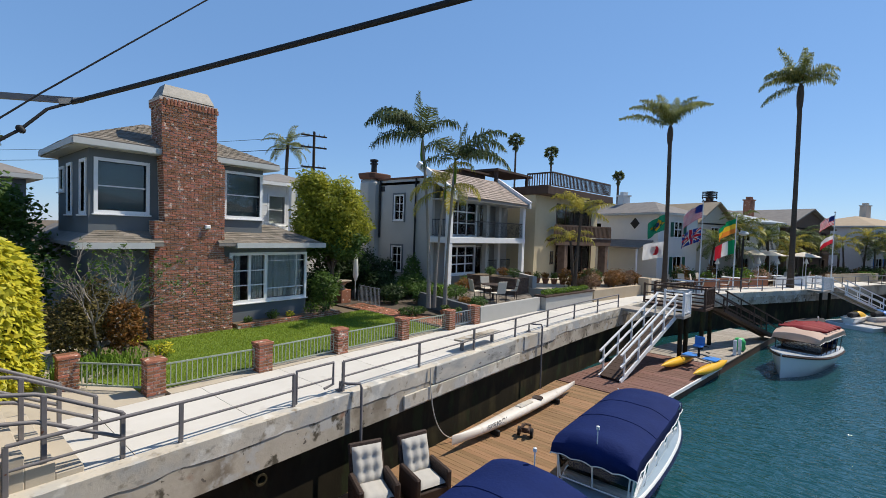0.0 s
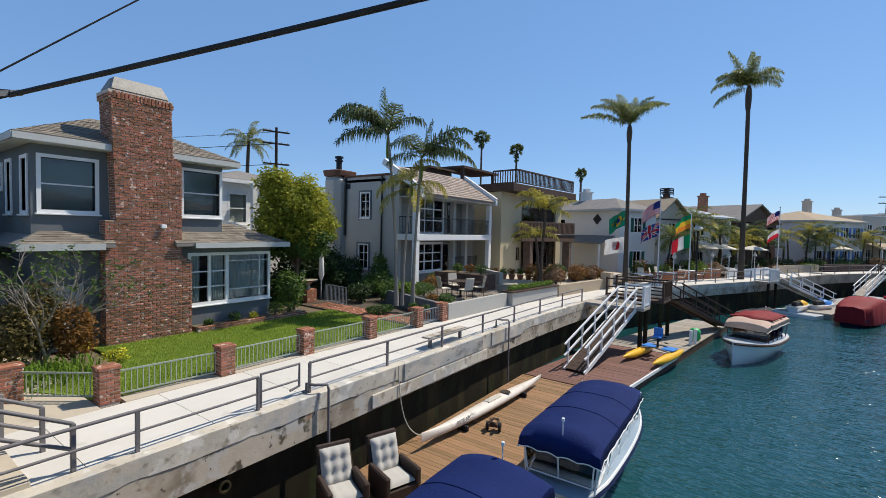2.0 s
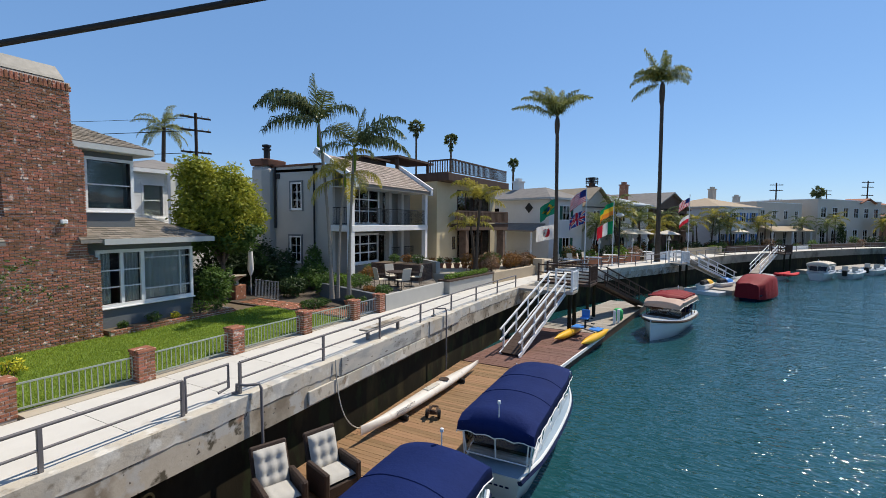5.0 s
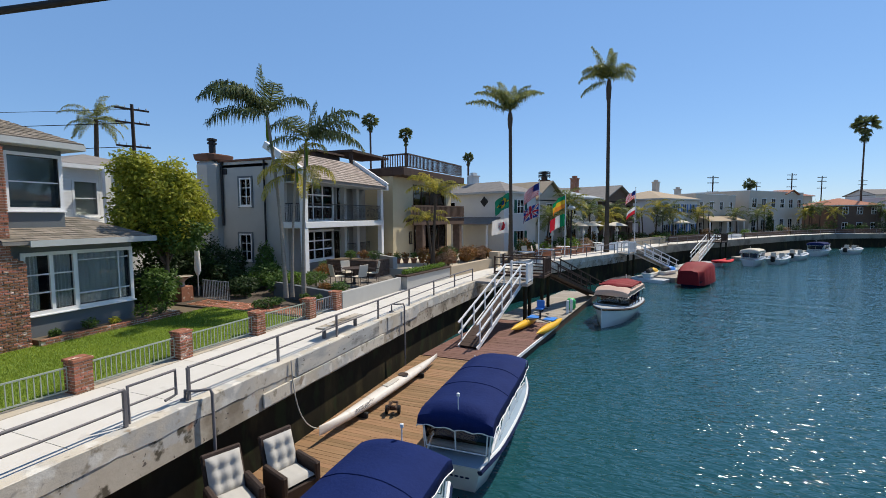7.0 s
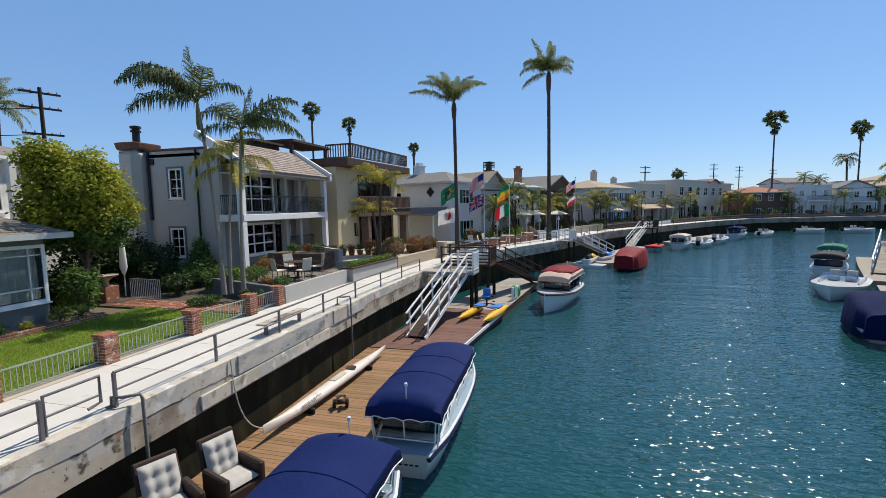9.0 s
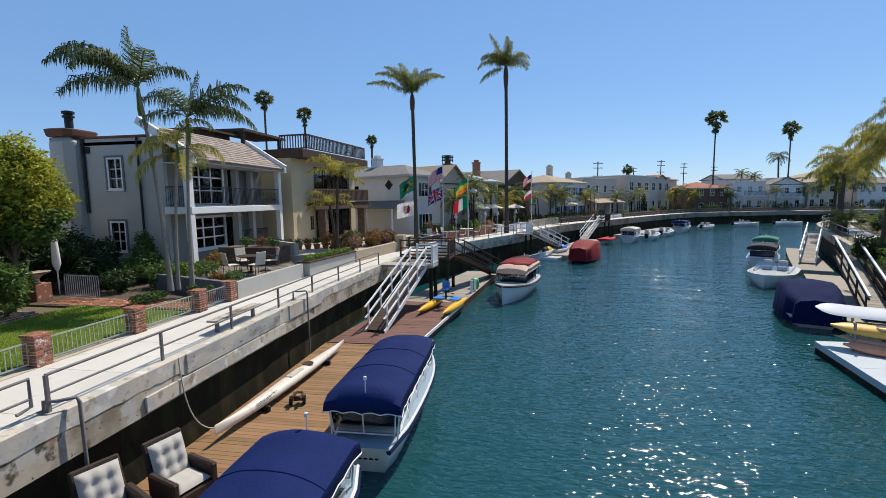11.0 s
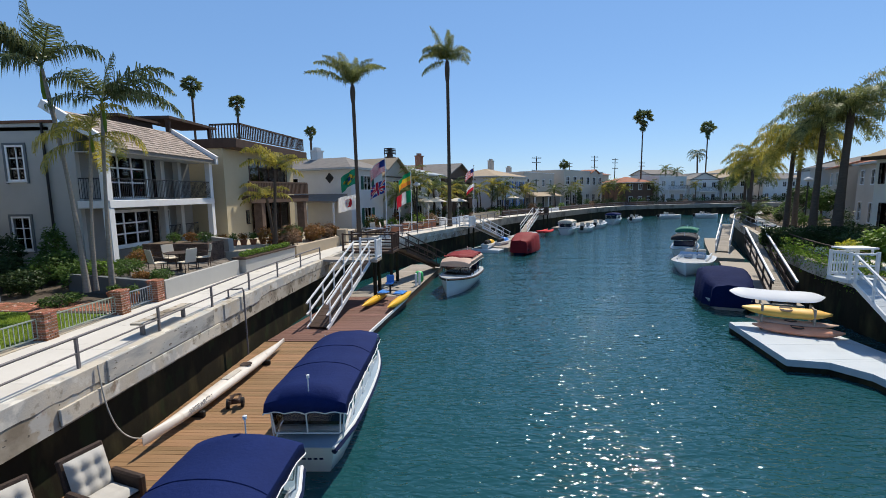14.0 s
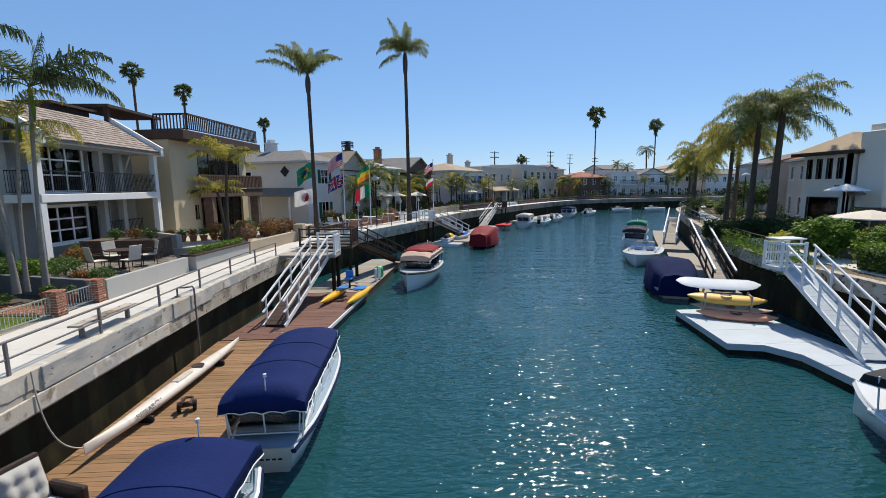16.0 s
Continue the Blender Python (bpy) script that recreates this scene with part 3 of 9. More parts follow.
part("far_walk", strip(RW, -20, 120, -1.0, -2.6, -0.04, 0.006, 2), M["walk"], rwalk, world_space=True)
plaza = solo("plaza", B().box(-14, -2.31, -6, 2.95, -0.04, 0.008), M["plaza"], "tan concrete forecourt beside the steps", "paving", kind="structure")


def sea_rail(line, s0, s1, step, side, h=0.63, z=0.02, mat="rail", two=True, label="grey painted steel guard rail on the sea wall"):
    """Posts with a top and a middle rail along a sea wall."""
    o = line.at((s0 + s1) / 2, 0)
    ob = thing("guard_rail", (o.x, o.y, z), label, "guard rail", "sea wall guard rails")
    n = max(1, int(round((s1 - s0) / step)))
    ss = [s0 + (s1 - s0) * i / n for i in range(n + 1)]
    for s in ss:
        f = line.stand(s, side, z)
        part("post", B(f).box(-0.03, 0.03, -0.025, 0.025, 0, h, 0.005), M[mat], ob, world_space=True)
    for k, zz in enumerate((h, h * 0.5)[: 2 if two else 1]):
        pts = [(*line.at(s0 + (s1 - s0) * i / max(1, n * 2), side), z + zz) for i in range(n * 2 + 1)]
        part("top_rail" if k == 0 else "mid_rail", B().tube(pts, 0.028 if k == 0 else 0.022, 8), M[mat], ob, world_space=True, smooth=50)
    return ob


# ---- houses ----
def wall_panel(b, w, h, holes, th=0.2):
    """A wall in local x (along), z (up), its face at y = 0 and its body behind, with openings (x0, x1, z0, z1); one closed mesh."""
    us = sorted({0, w, *[q for o in holes for q in o[:2]]})
    vs = sorted({0, h, *[q for o in holes for q in o[2:4]]})
    nu, nv = len(us), len(vs)

    def solid(i, k):
        if not (0 <= i < nu - 1 and 0 <= k < nv - 1):
            return False
        uc, vc = (us[i] + us[i + 1]) / 2, (vs[k] + vs[k + 1]) / 2
        return not any(o[0] < uc < o[1] and o[2] < vc < o[3] for o in holes)

    pts = [(u, y, v) for y in (0, th) for v in vs for u in us]
    ix = lambda i, k, y: y * nu * nv + k * nu + i
    fs = []
    for i in range(nu - 1):
        for k in range(nv - 1):
            if not solid(i, k):
                continue
            fs.append((ix(i, k, 0), ix(i + 1, k, 0), ix(i + 1, k + 1, 0), ix(i, k + 1, 0)))
            fs.append((ix(i, k + 1, 1), ix(i + 1, k + 1, 1), ix(i + 1, k, 1), ix(i, k, 1)))
            if not solid(i - 1, k):
                fs.append((ix(i, k, 1), ix(i, k, 0), ix(i, k + 1, 0), ix(i, k + 1, 1)))
            if not solid(i + 1, k):
                fs.append((ix(i + 1, k, 0), ix(i + 1, k, 1), ix(i + 1, k + 1, 1), ix(i + 1, k + 1, 0)))
            if not solid(i, k - 1):
                fs.append((ix(i, k, 1), ix(i + 1, k, 1), ix(i + 1, k, 0), ix(i, k, 0)))
            if not solid(i, k + 1):
                fs.append((ix(i, k + 1, 0), ix(i + 1, k + 1, 0), ix(i + 1, k + 1, 1), ix(i, k + 1, 1)))
    used = sorted({q for f in fs for q in f})
    back = {q: j for j, q in enumerate(used)}
    return b.add([pts[q] for q in used], [tuple(back[q] for q in f) for f in fs])


def window(house, m, x0, x1, z0, z1, cols=1, rows=2, trim="white", tw=0.09, bar=0.035, back="interior", curtain=False, sill=True, name="window", rail_only=False):
    """A window in the wall frame m: casing, sashes with bars, panes and what hangs behind."""
    w = part(name, B(m).box(x0 - tw, x0, -0.035, 0.06, z0 - tw, z1 + tw).box(x1, x1 + tw, -0.035, 0.06, z0 - tw, z1 + tw)
             .box(x0, x1, -0.035, 0.06, z1, z1 + tw).box(x0, x1, -0.035, 0.06, z0 - tw, z0), M[trim], house, "painted casing", world_space=True)
    pw = (x1 - x0) / cols
    for i in range(1, cols):
        part("glazing_bar", B(m).box(x0 + i * pw - bar / 2, x0 + i * pw + bar / 2, 0.02, 0.06, z0, z1), M[trim], w, world_space=True)
    for k in range(1, rows):
        zz = z0 + (z1 - z0) * k / rows
        part("glazing_bar", B(m).box(x0, x1, 0.024, 0.056, zz - bar / 2, zz + bar / 2), M[trim], w, world_space=True)
    g = part("pane", B(m).box(x0, x1, 0.07, 0.076, z0, z1), M["glass"], w, world_space=True)
    g.visible_shadow = False
    if sill:
        part("sill", B(m).box(x0 - tw - 0.04, x1 + tw + 0.04, -0.09, 0.0, z0 - tw - 0.045, z0 - tw - 0.002, 0.008), M[trim], w, world_space=True)
    if curtain:
        rings = []
        n = int((x1 - x0) / 0.05)
        for i in range(n + 1):
            x = x0 + (x1 - x0) * i / n
            y = 0.17 + 0.03 * math.sin(i * 1.9) + 0.012 * math.sin(i * 0.7)
            rings.append([(x, y, z0 + 0.02), (x, y, z1)])
        part("curtain", B(m).loft(rings, closed=False), M["curtain"], w, world_space=True, smooth=60)
    elif back:
        part("blind" if back == "blind" else "recess", B(m).box(x0, x1, 0.21, 0.23, z0, z1), M[back], w, world_space=True)
    return w


def slope(b, p0, p1, q1, q0, th=0.12):
    """A roof slab: eave p0 to p1, top q0 to q1, given as its upper face."""
    up = Vector((0, 0, th))
    top = [Vector(p) for p in (p0, p1, q1, q0)]
    vs = top + [p - up for p in top]
    return b.add(vs, [(0, 1, 2, 3), (7, 6, 5, 4), (0, 4, 5, 1), (1, 5, 6, 2), (2, 6, 7, 3), (3, 7, 4, 0)])


def courses(b, p0, p1, q1, q0, rowh=0.14, tabw=0.3, th=0.012, seed=1):
    """Overlapping shingle tabs over a roof face, eave p0 to p1, top q0 to q1."""
    rnd = random.Random(seed)
    p0, p1, q1, q0 = (Vector(p) for p in (p0, p1, q1, q0))
    nrm = (p1 - p0).cross(q0 - p0).normalized()
    if nrm.z < 0:
        nrm = -nrm
    rows = max(1, int(((q0 + q1) / 2 - (p0 + p1) / 2).length / rowh))
    for r in range(rows):
        a0, a1 = p0.lerp(q0, r / rows), p1.lerp(q1, r / rows)
        c0, c1 = p0.lerp(q0, (r + 1.25) / rows), p1.lerp(q1, (r + 1.25) / rows)
        if r == rows - 1:
            c0, c1 = q0, q1
        ln = (a1 - a0).length
        if ln < 0.05:
            continue
        u = -rnd.random() * tabw
        while u < ln:
            w = tabw * rnd.uniform(0.75, 1.25)
            u0, u1 = max(0, u) / ln, min(ln, u + w - 0.012) / ln
            if u1 > u0:
                lift = nrm * (th + rnd.uniform(0.0, 0.012))
                low = nrm * 0.004
                va = [a0.lerp(a1, u0) + lift, a0.lerp(a1, u1) + lift, c0.lerp(c1, u1) + low, c0.lerp(c1, u0) + low, a0.lerp(a1, u0), a0.lerp(a1, u1)]
                b.add(va, [(0, 1, 2, 3), (4, 5, 1, 0)])
            u += w
    return b


def hip_roof(house, m, x0, x1, y0, y1, z0, rise, mat, over=0.45, gable=False, tabs=None, seed=1, th=0.14, fascia="trim_grey"):
    """A hip or gable roof over a rectangle in the frame m; the ridge runs along the longer side."""
    x0, x1, y0, y1 = x0 - over, x1 + over, y0 - over, y1 + over
    w, d = x1 - x0, y1 - y0
    if w >= d:
        k = 0 if gable else d / 2
        r0, r1 = (x0 + k, (y0 + y1) / 2, z0 + rise), (x1 - k, (y0 + y1) / 2, z0 + rise)
        faces = [((x0, y0, z0), (x1, y0, z0), r1, r0), ((x1, y1, z0), (x0, y1, z0), r0, r1)]
        ends = [((x0, y1, z0), (x0, y0, z0), r0, r0), ((x1, y0, z0), (x1, y1, z0), r1, r1)]
    else:
        k = 0 if gable else w / 2
        r0, r1 = ((x0 + x1) / 2, y0 + k, z0 + rise), ((x0 + x1) / 2, y1 - k, z0 + rise)
        faces = [((x0, y1, z0), (x0, y0, z0), r0, r1), ((x1, y0, z0), (x1, y1, z0), r1, r0)]
        ends = [((x0, y0, z0), (x1, y0, z0), r0, r0), ((x1, y1, z0), (x0, y1, z0), r1, r1)]
    b = B(m)
    for f in faces + ([] if gable else ends):
        slope(b, *f, th)
    roof = part("roof", b, M[mat], house, world_space=True)
    if gable:
        for e in ends:
            g = B(m)
            a, c, t = (Vector(q) for q in e[:3])
            a, c = a.lerp(c, over / (c - a).length), c.lerp(a, over / (c - a).length)
            inw = Vector((over + 0.0, 0, 0)) if w >= d else Vector((0, over, 0))
            if (w >= d and a.x > (x0 + x1) / 2) or (w < d and a.y > (y0 + y1) / 2):
                inw = -inw
            low = Vector((0, 0, 0.02))
            v = [a + inw, c + inw, t + inw - Vector((0, 0, th * 1.2))]
            v2 = [p + inw.normalized() * 0.2 for p in v]
            g.add(v + v2, [(0, 1, 2), (5, 4, 3), (0, 3, 4, 1), (1, 4, 5, 2), (2, 5, 3, 0)])
            part("gable_wall", g, M[house.get("wallmat", "stucco_white")], house, world_space=True)
    if tabs:
        t = B(m)
        for i, f in enumerate(faces + ([] if gable else ends)):
            courses(t, *f, seed=seed + i)
        part("shingle", t, M[tabs], roof, world_space=True, kind="stuff")
    if not gable:
        for xa, xb, ya, yb in ((x0, x1, y0 - 0.03, y0 - 0.001), (x0 - 0.03, x0 - 0.001, y0, y1), (x1 + 0.001, x1 + 0.03, y0, y1), (x0, x1, y1 + 0.001, y1 + 0.03)):
            part("fascia", B(m).box(xa, xb, ya, yb, z0 - th - 0.04, z0 - 0.02), M[fascia], roof, world_space=True)
        part("soffit", B(m).box(x0 + 0.02, x1 - 0.02, y0 + 0.02, y1 - 0.02, z0 - th - 0.06, z0 - th - 0.02), M[fascia], roof, world_space=True)
    return roof


# house one: slate-grey, two storeys, a tall brick chimney on its canal side
h1 = thing("house", (-10, 6.5, 0), "slate-grey two-storey house with white windows and brick chimney", "house")
F1 = frame_at(-7.6, 3.13, 3.0, 0, 1)      # upper canal front
upA, upB = (0.2, 1.34, 0.74, 2.08), (3.66, 4.82, 0.76, 2.16)
part("upper_wall", wall_panel(B(F1), 4.92, 2.46, [upA, upB]), M["stucco_grey"], h1, world_space=True)
window(h1, F1, *upA, 1, 2, back="blind")
window(h1, F1, *upB, 1, 2, back="blind")
F1s = frame_at(-11.2, 3.13, 3.0, 1, 0)    # upper side
sd = [(2.82, 3.32, 0.7, 2.05), (1.3, 1.75, 0.7, 2.05), (0.3, 0.75, 1.4, 2.0)]
part("upper_side_wall", wall_panel(B(F1s), 3.4, 2.46, sd), M["stucco_grey"], h1, world_space=True)
for o in sd:
    window(h1, F1s, *o, 1, 1, back="blind")
part("upper_back_wall", B().box(-11.2, -11.0, 3.33, 8.05, 3.0, 5.46).box(-11.0, -7.8, 7.85, 8.05, 3.0, 5.46), M["stucco_grey"], h1, world_space=True)
part("floor_slab", B().box(-13.8, -7.5, 3.2, 9.6, 2.7, 3.0), M["interior"], h1, world_space=True)
hip_roof(h1, Matrix(), -11.2, -7.6, 3.13, 8.05, 5.6, 1.0, "roof_far", 0.4, tabs="shingle_joined", seed=5)
F1l = frame_at(-7.5, 3.2, 0.0, 0, 1)      # lower canal front
lowB = (3.77, 6.53, 0.88, 2.42)
part("lower_wall", wall_panel(B(F1l), 6.62, 2.7, [lowB]), M["stucco_grey"], h1, world_space=True)
wb = window(h1, F1l, *lowB, 1, 1, back=None, curtain=False, tw=0.1)
part("mullion", B(F1l).box(4.33, 4.42, -0.02, 0.06, 0.88, 2.42).box(4.92, 5.03, -0.02, 0.06, 0.88, 2.42), M["white"], wb, world_space=True)
part("bar", B(F1l).box(3.77, 4.33, 0.02, 0.05, 1.36, 1.40).box(3.77, 4.33, 0.02, 0.05, 1.87, 1.91).box(4.42, 4.92, 0.02, 0.05, 1.36, 1.40).box(4.42, 4.92, 0.02, 0.05, 1.87, 1.91)
     .box(5.03, 6.53, 0.02, 0.05, 1.2, 1.24).box(5.03, 6.53, 0.02, 0.05, 2.2, 2.23).box(6.2, 6.23, 0.02, 0.05, 0.88, 2.42), M["white"], wb, world_space=True)
for c0, c1 in ((5.08, 6.45), (3.8, 4.1), (4.5, 4.9)):
    rings = [[(x, 0.13 + 0.025 * math.sin(x * 70), 0.85), (x, 0.13 + 0.025 * math.sin(x * 70 + 0.4), 2.45)] for x in [c0 + (c1 - c0) * i / 24 for i in range(25)]]
    part("curtain", B(F1l).loft(rings, closed=False), M["curtain"], wb, world_space=True, smooth=60)
part("lower_side_wall", B().box(-13.8, -7.7, 9.62, 9.82, 0, 2.7).box(-13.8, -7.7, 3.2, 3.4, 0, 2.7).box(-14, -13.8, 3.2, 9.82, 0, 2.7), M["stucco_grey"], h1, world_space=True)
# the lower roof skirts, at both sides of the chimney
sk = B()
e0, e1, t0, t1 = (-6.95, 6.3, 2.86), (-6.95, 10.25, 2.86), (-8.2, 6.3, 3.5), (-8.2, 8.7, 3.5)
slope(sk, e0, e1, t1, t0, 0.1)
slope(sk, e1, (-14, 10.25, 2.86), (-14, 8.7, 3.5), t1, 0.1)
f0, f1, g0, g1 = (-6.95, 2.75, 2.86), (-6.95, 4.75, 2.86), (-7.9, 3.5, 3.32), (-7.9, 4.75, 3.32)
slope(sk, f0, f1, g1, g0, 0.1)
slope(sk, (-14, 2.75, 2.86), f0, g0, (-14, 3.5, 3.32), 0.1)
skirt = part("lower_roof", sk, M["roof_far"], h1, world_space=True)
tb = courses(B(), e0, e1, t1, t0, seed=9)
courses(tb, e1, (-14, 10.25, 2.86), (-14, 8.7, 3.5), t1, seed=10)
courses(tb, f0, f1, g1, g0, seed=11)
part("shingle", tb, M["shingle_joined"], skirt, world_space=True, kind="stuff")
for q in ((-6.95, -6.91, 6.86, 10.29), (-14, -6.95, 10.25, 10.29), (-6.95, -6.91, 2.72, 4.5)):
    part("fascia", B().box(*q, 2.7, 2.87), M["trim_grey"], skirt, world_space=True)
for q in ((6.86, 10.25), (2.75, 4.5)):
    part("soffit", B().box(-7.5, -6.95, *q, 2.72, 2.75), M["trim_grey"], skirt, world_space=True)
part("meter_cupboard", B(F1l).box(0.15, 0.95, -0.06, 0, 0.1, 1.75, 0.01), M["stucco_light"], h1, "pale grey cupboard door", world_space=True)
part("wall_lamp", B().box(-7.1, -6.98, 5.9, 6.05, 3.3, 3.42, 0.02), M["white"], h1, world_space=True)

# house two: pale grey, two balconies behind white posts, shake mansard
h2 = thing("house", (-11, 22, 0), "pale grey two-storey house with balconies and shake roof", "house")
G = 0.4
S2 = frame_at(-14.3, 18.2, G, 1, 0)
sw = [(3.02, 3.68, 3.72, 5.05), (2.9, 3.6, 0.8, 2.1)]
part("side_wall", wall_panel(B(S2), 5.9, 6.0, sw), M["stucco_light"], h2, world_space=True)
for o in sw:
    w = window(h2, S2, *o, 2, 3, tw=0.08, back="interior")
    part("outer_frame", B(S2).box(o[0] - 0.17, o[0] - 0.08, -0.05, 0, o[2] - 0.17, o[3] + 0.17).box(o[1] + 0.08, o[1] + 0.17, -0.05, 0, o[2] - 0.17, o[3] + 0.17)
         .box(o[0] - 0.08, o[1] + 0.08, -0.05, 0, o[3] + 0.08, o[3] + 0.17), M["stucco_grey"], w, "dark grey surround", world_space=True)
F2 = frame_at(-8.4, 18.4, G, 0, 1)
fw = [(1.25, 3.85, 2.95, 4.95), (1.35, 3.8, 0.7, 2.2), (4.3, 5.2, 2.9, 5.0), (3.9, 5.4, 0.05, 2.2)]
# this front carries the shade behind the balconies as a darker grey
part("front_wall", wall_panel(B(F2), 7.6, 5.6, fw), M["stucco_shaded"], h2, world_space=True)
window(h2, F2, *fw[0], 3, 3, tw=0.13, bar=0.07)
window(h2, F2, *fw[1], 3, 3, tw=0.13, bar=0.07)
window(h2, F2, *fw[2], 1, 1, tw=0.05, trim="trim_grey", name="glass_door")
window(h2, F2, *fw[3], 2, 1, tw=0.05, trim="trim_grey", name="glass_door")
part("back_wall", B().box(-14.3, -14.1, 18.4, 26, G, 6.4).box(-14.1, -8.6, 25.8, 26.0, G, 6.4), M["stucco_light"], h2, world_space=True)
part("flat_roof", B().box(-14.3, -9.4, 18.2, 26, 6.1, 6.25), M["roof_far"], h2, world_space=True)
part("parapet", B().box(-14.35, -9.2, 18.15, 18.4, 6.4, 6.52, 0.02), M["cap_brown"], h2, "brown coping", world_space=True)
slab = part("balcony_slab", B().box(-8.4, -7.0, 18.06, 26.0, 2.88, 3.2, 0.015), M["white"], h2, "white balcony slab", world_space=True)
for y in (18.15, 25.85):
    part("post", B().box(-7.3, -7.02, y - 0.15, y + 0.15, G, 2.878, 0.01), M["white"], h2, world_space=True)
    part("post", B().box(-7.3, -7.02, y - 0.15, y + 0.15, 3.202, 5.45, 0.01), M["white"], h2, world_space=True)
for y in (22.9, 24.3):
    part("pier", B().box(-8.2, -7.9, y - 0.14, y + 0.14, G, 2.878, 0.01), M["stucco_light"], h2, world_space=True)
    part("pier", B().box(-8.2, -7.9, y - 0.14, y + 0.14, 3.202, 5.3, 0.01), M["stucco_light"], h2, world_space=True)
r = B()
slope(r, (-6.75, 18.0, 5.35), (-6.75, 26.05, 5.35), (-9.3, 26.05, 7.0), (-9.3, 18.0, 7.0), 0.14)
mans = part("mansard_roof", r, M["roof_far"], h2, world_space=True)
part("shake", courses(B(), (-6.72, 18.2, 5.36), (-6.72, 25.85, 5.36), (-9.3, 25.85, 7.01), (-9.3, 18.2, 7.01), 0.24, 0.2, 0.03, 21), M["shake"], mans, "pinkish wood shakes", world_space=True, kind="stuff")
for y in (18.05, 25.95):
    part("roof_end", B().beam((-6.7, y, 5.45), (-9.4, y, 7.15), 0.22, 0.34).beam((-7.15, y, 5.3), (-6.65, y, 5.3), 0.22, 0.3), M["white"], mans, "white parapet end", world_space=True)
part("ceiling_board", B().box(-8.4, -6.8, 18.1, 25.9, 5.2, 5.24), M["trim_grey"], mans, world_space=True)
ch = part("chimney_tower", B().box(-13.95, -12.62, 17.55, 19.2, 0, 6.55, 0.3), M["stucco_light"], h2, "rounded stucco chimney tower", world_space=True, smooth=40)
cope = B().loft([[(-13.3 + sx * w, 18.37 + sy * (w + 0.15), z) for sx, sy in ((-1, -0.7), (-0.7, -1), (0.7, -1), (1, -0.7), (1, 0.7), (0.7, 1), (-0.7, 1), (-1, 0.7))] for w, z in ((0.64, 6.5), (0.68, 6.58), (0.72, 6.78), (0.72, 6.83), (0.55, 6.88))])
part("coping", cope, M["cap_brown"], ch, "flared brown plaster coping", world_space=True)
part("flue", B().lathe([(0.17, 6.9), (0.17, 7.42), (0.24, 7.42), (0.24, 7.5), (0.17, 7.5), (0.17, 7.6), (0.25, 7.6), (0.25, 7.7), (0.1, 7.74)], 14, -13.2, 18.2), M["iron"], ch, world_space=True, smooth=40)
part("vent", B().box(-12.45, -12.2, 18.15, 18.2, 5.75, 6.05), M["iron"], h2, "small dark vent", world_space=True)
part("downpipe", B().cyl(-9.6, 18.12, G, 6.4, 0.05, 8), M["iron"], h2, world_space=True)
part("downpipe", B().cyl(-12.5, 18.12, 3.0, 6.4, 0.06, 8), M["iron"], h2, world_space=True)
pg = part("roof_pergola", B().box(-11.5, -9.0, 25.5, 30.5, 7.75, 7.9).box(-11.3, -11.1, 25.7, 25.9, 6.4, 7.75).box(-9.4, -9.2, 25.7, 25.9, 6.4, 7.75).box(-9.4, -9.2, 30.0, 30.2, 6.4, 7.75), M["dark_wood"], h2, "dark timber roof pergola", world_space=True)
part("lounge_wall", B().box(-12.5, -9.8, 22.6, 25.2, 6.25, 7.4).box(-12.7, -9.5, 22.4, 25.4, 7.4, 7.52), M["dark_wood"], h2, "dark timber roof lounge", world_space=True)


def iron_railing(parent, m, w, h, name="balcony_railing", step=0.11, mat="iron", r=0.008, top=0.022):
    rl = part(name, B(m).box(0, w, -top, top, h - 2 * top, h).box(0, w, -top * 0.8, top * 0.8, 0.08, 0.08 + top), M[mat], parent, world_space=True)
    n = int(w / step)
    for i in range(n + 1):
        part("baluster", B(m).box(i * w / n - r, i * w / n + r, -r, r, 0.09, h - 2 * top), M[mat], rl, world_space=True)
    return rl


iron_railing(h2, frame_at(-7.1, 18.3, 3.2, 0, 1), 7.4, 0.95)
iron_railing(h2, frame_at(-8.3, 18.12, 3.2, 1, 0), 1.1, 0.95)
sc = B(frame_at(-7.12, 23.0, 3.2, 0, 1))
for i in range(9):
    for k in range(2):
        sc.tube([(0.3 * i + 0.13 + 0.09 * math.cos(a), -0.01, 0.32 + 0.3 * k + 0.11 * math.sin(a)) for a in [j * math.pi / 5 for j in range(11)]], 0.008, 5, cap=False)
part("scrollwork", sc, M["iron"], h2, "black iron scrolls", world_space=True, kind="stuff")
iron_railing(h2, frame_at(-8.0, 22.9, 0.9, 0, 1), 2.9, 0.9)

# house three: cream, brown timber roof deck and balcony
h3 = thing("house", (-9, 31.5, 0), "cream stucco house with brown timber roof deck", "house")
m3 = frame_at(-6.9, 27.1, 0, 0.09, 1)
w3 = [(2.8, 8.0, 3.35, 5.7), (2.9, 8.2, 0.5, 2.9), (2.1, 2.4, 1.5, 2.3)]
part("front_wall", wall_panel(B(m3), 9.2, 6.2, w3), M["stucco_cream"], h3, world_space=True)
window(h3, m3, *w3[0], 4, 1, trim="dark_wood", name="glass_door")
window(h3, m3, *w3[1], 4, 1, trim="dark_wood", name="glass_door")
window(h3, m3, *w3[2], 1, 1, trim="dark_wood", tw=0.04)
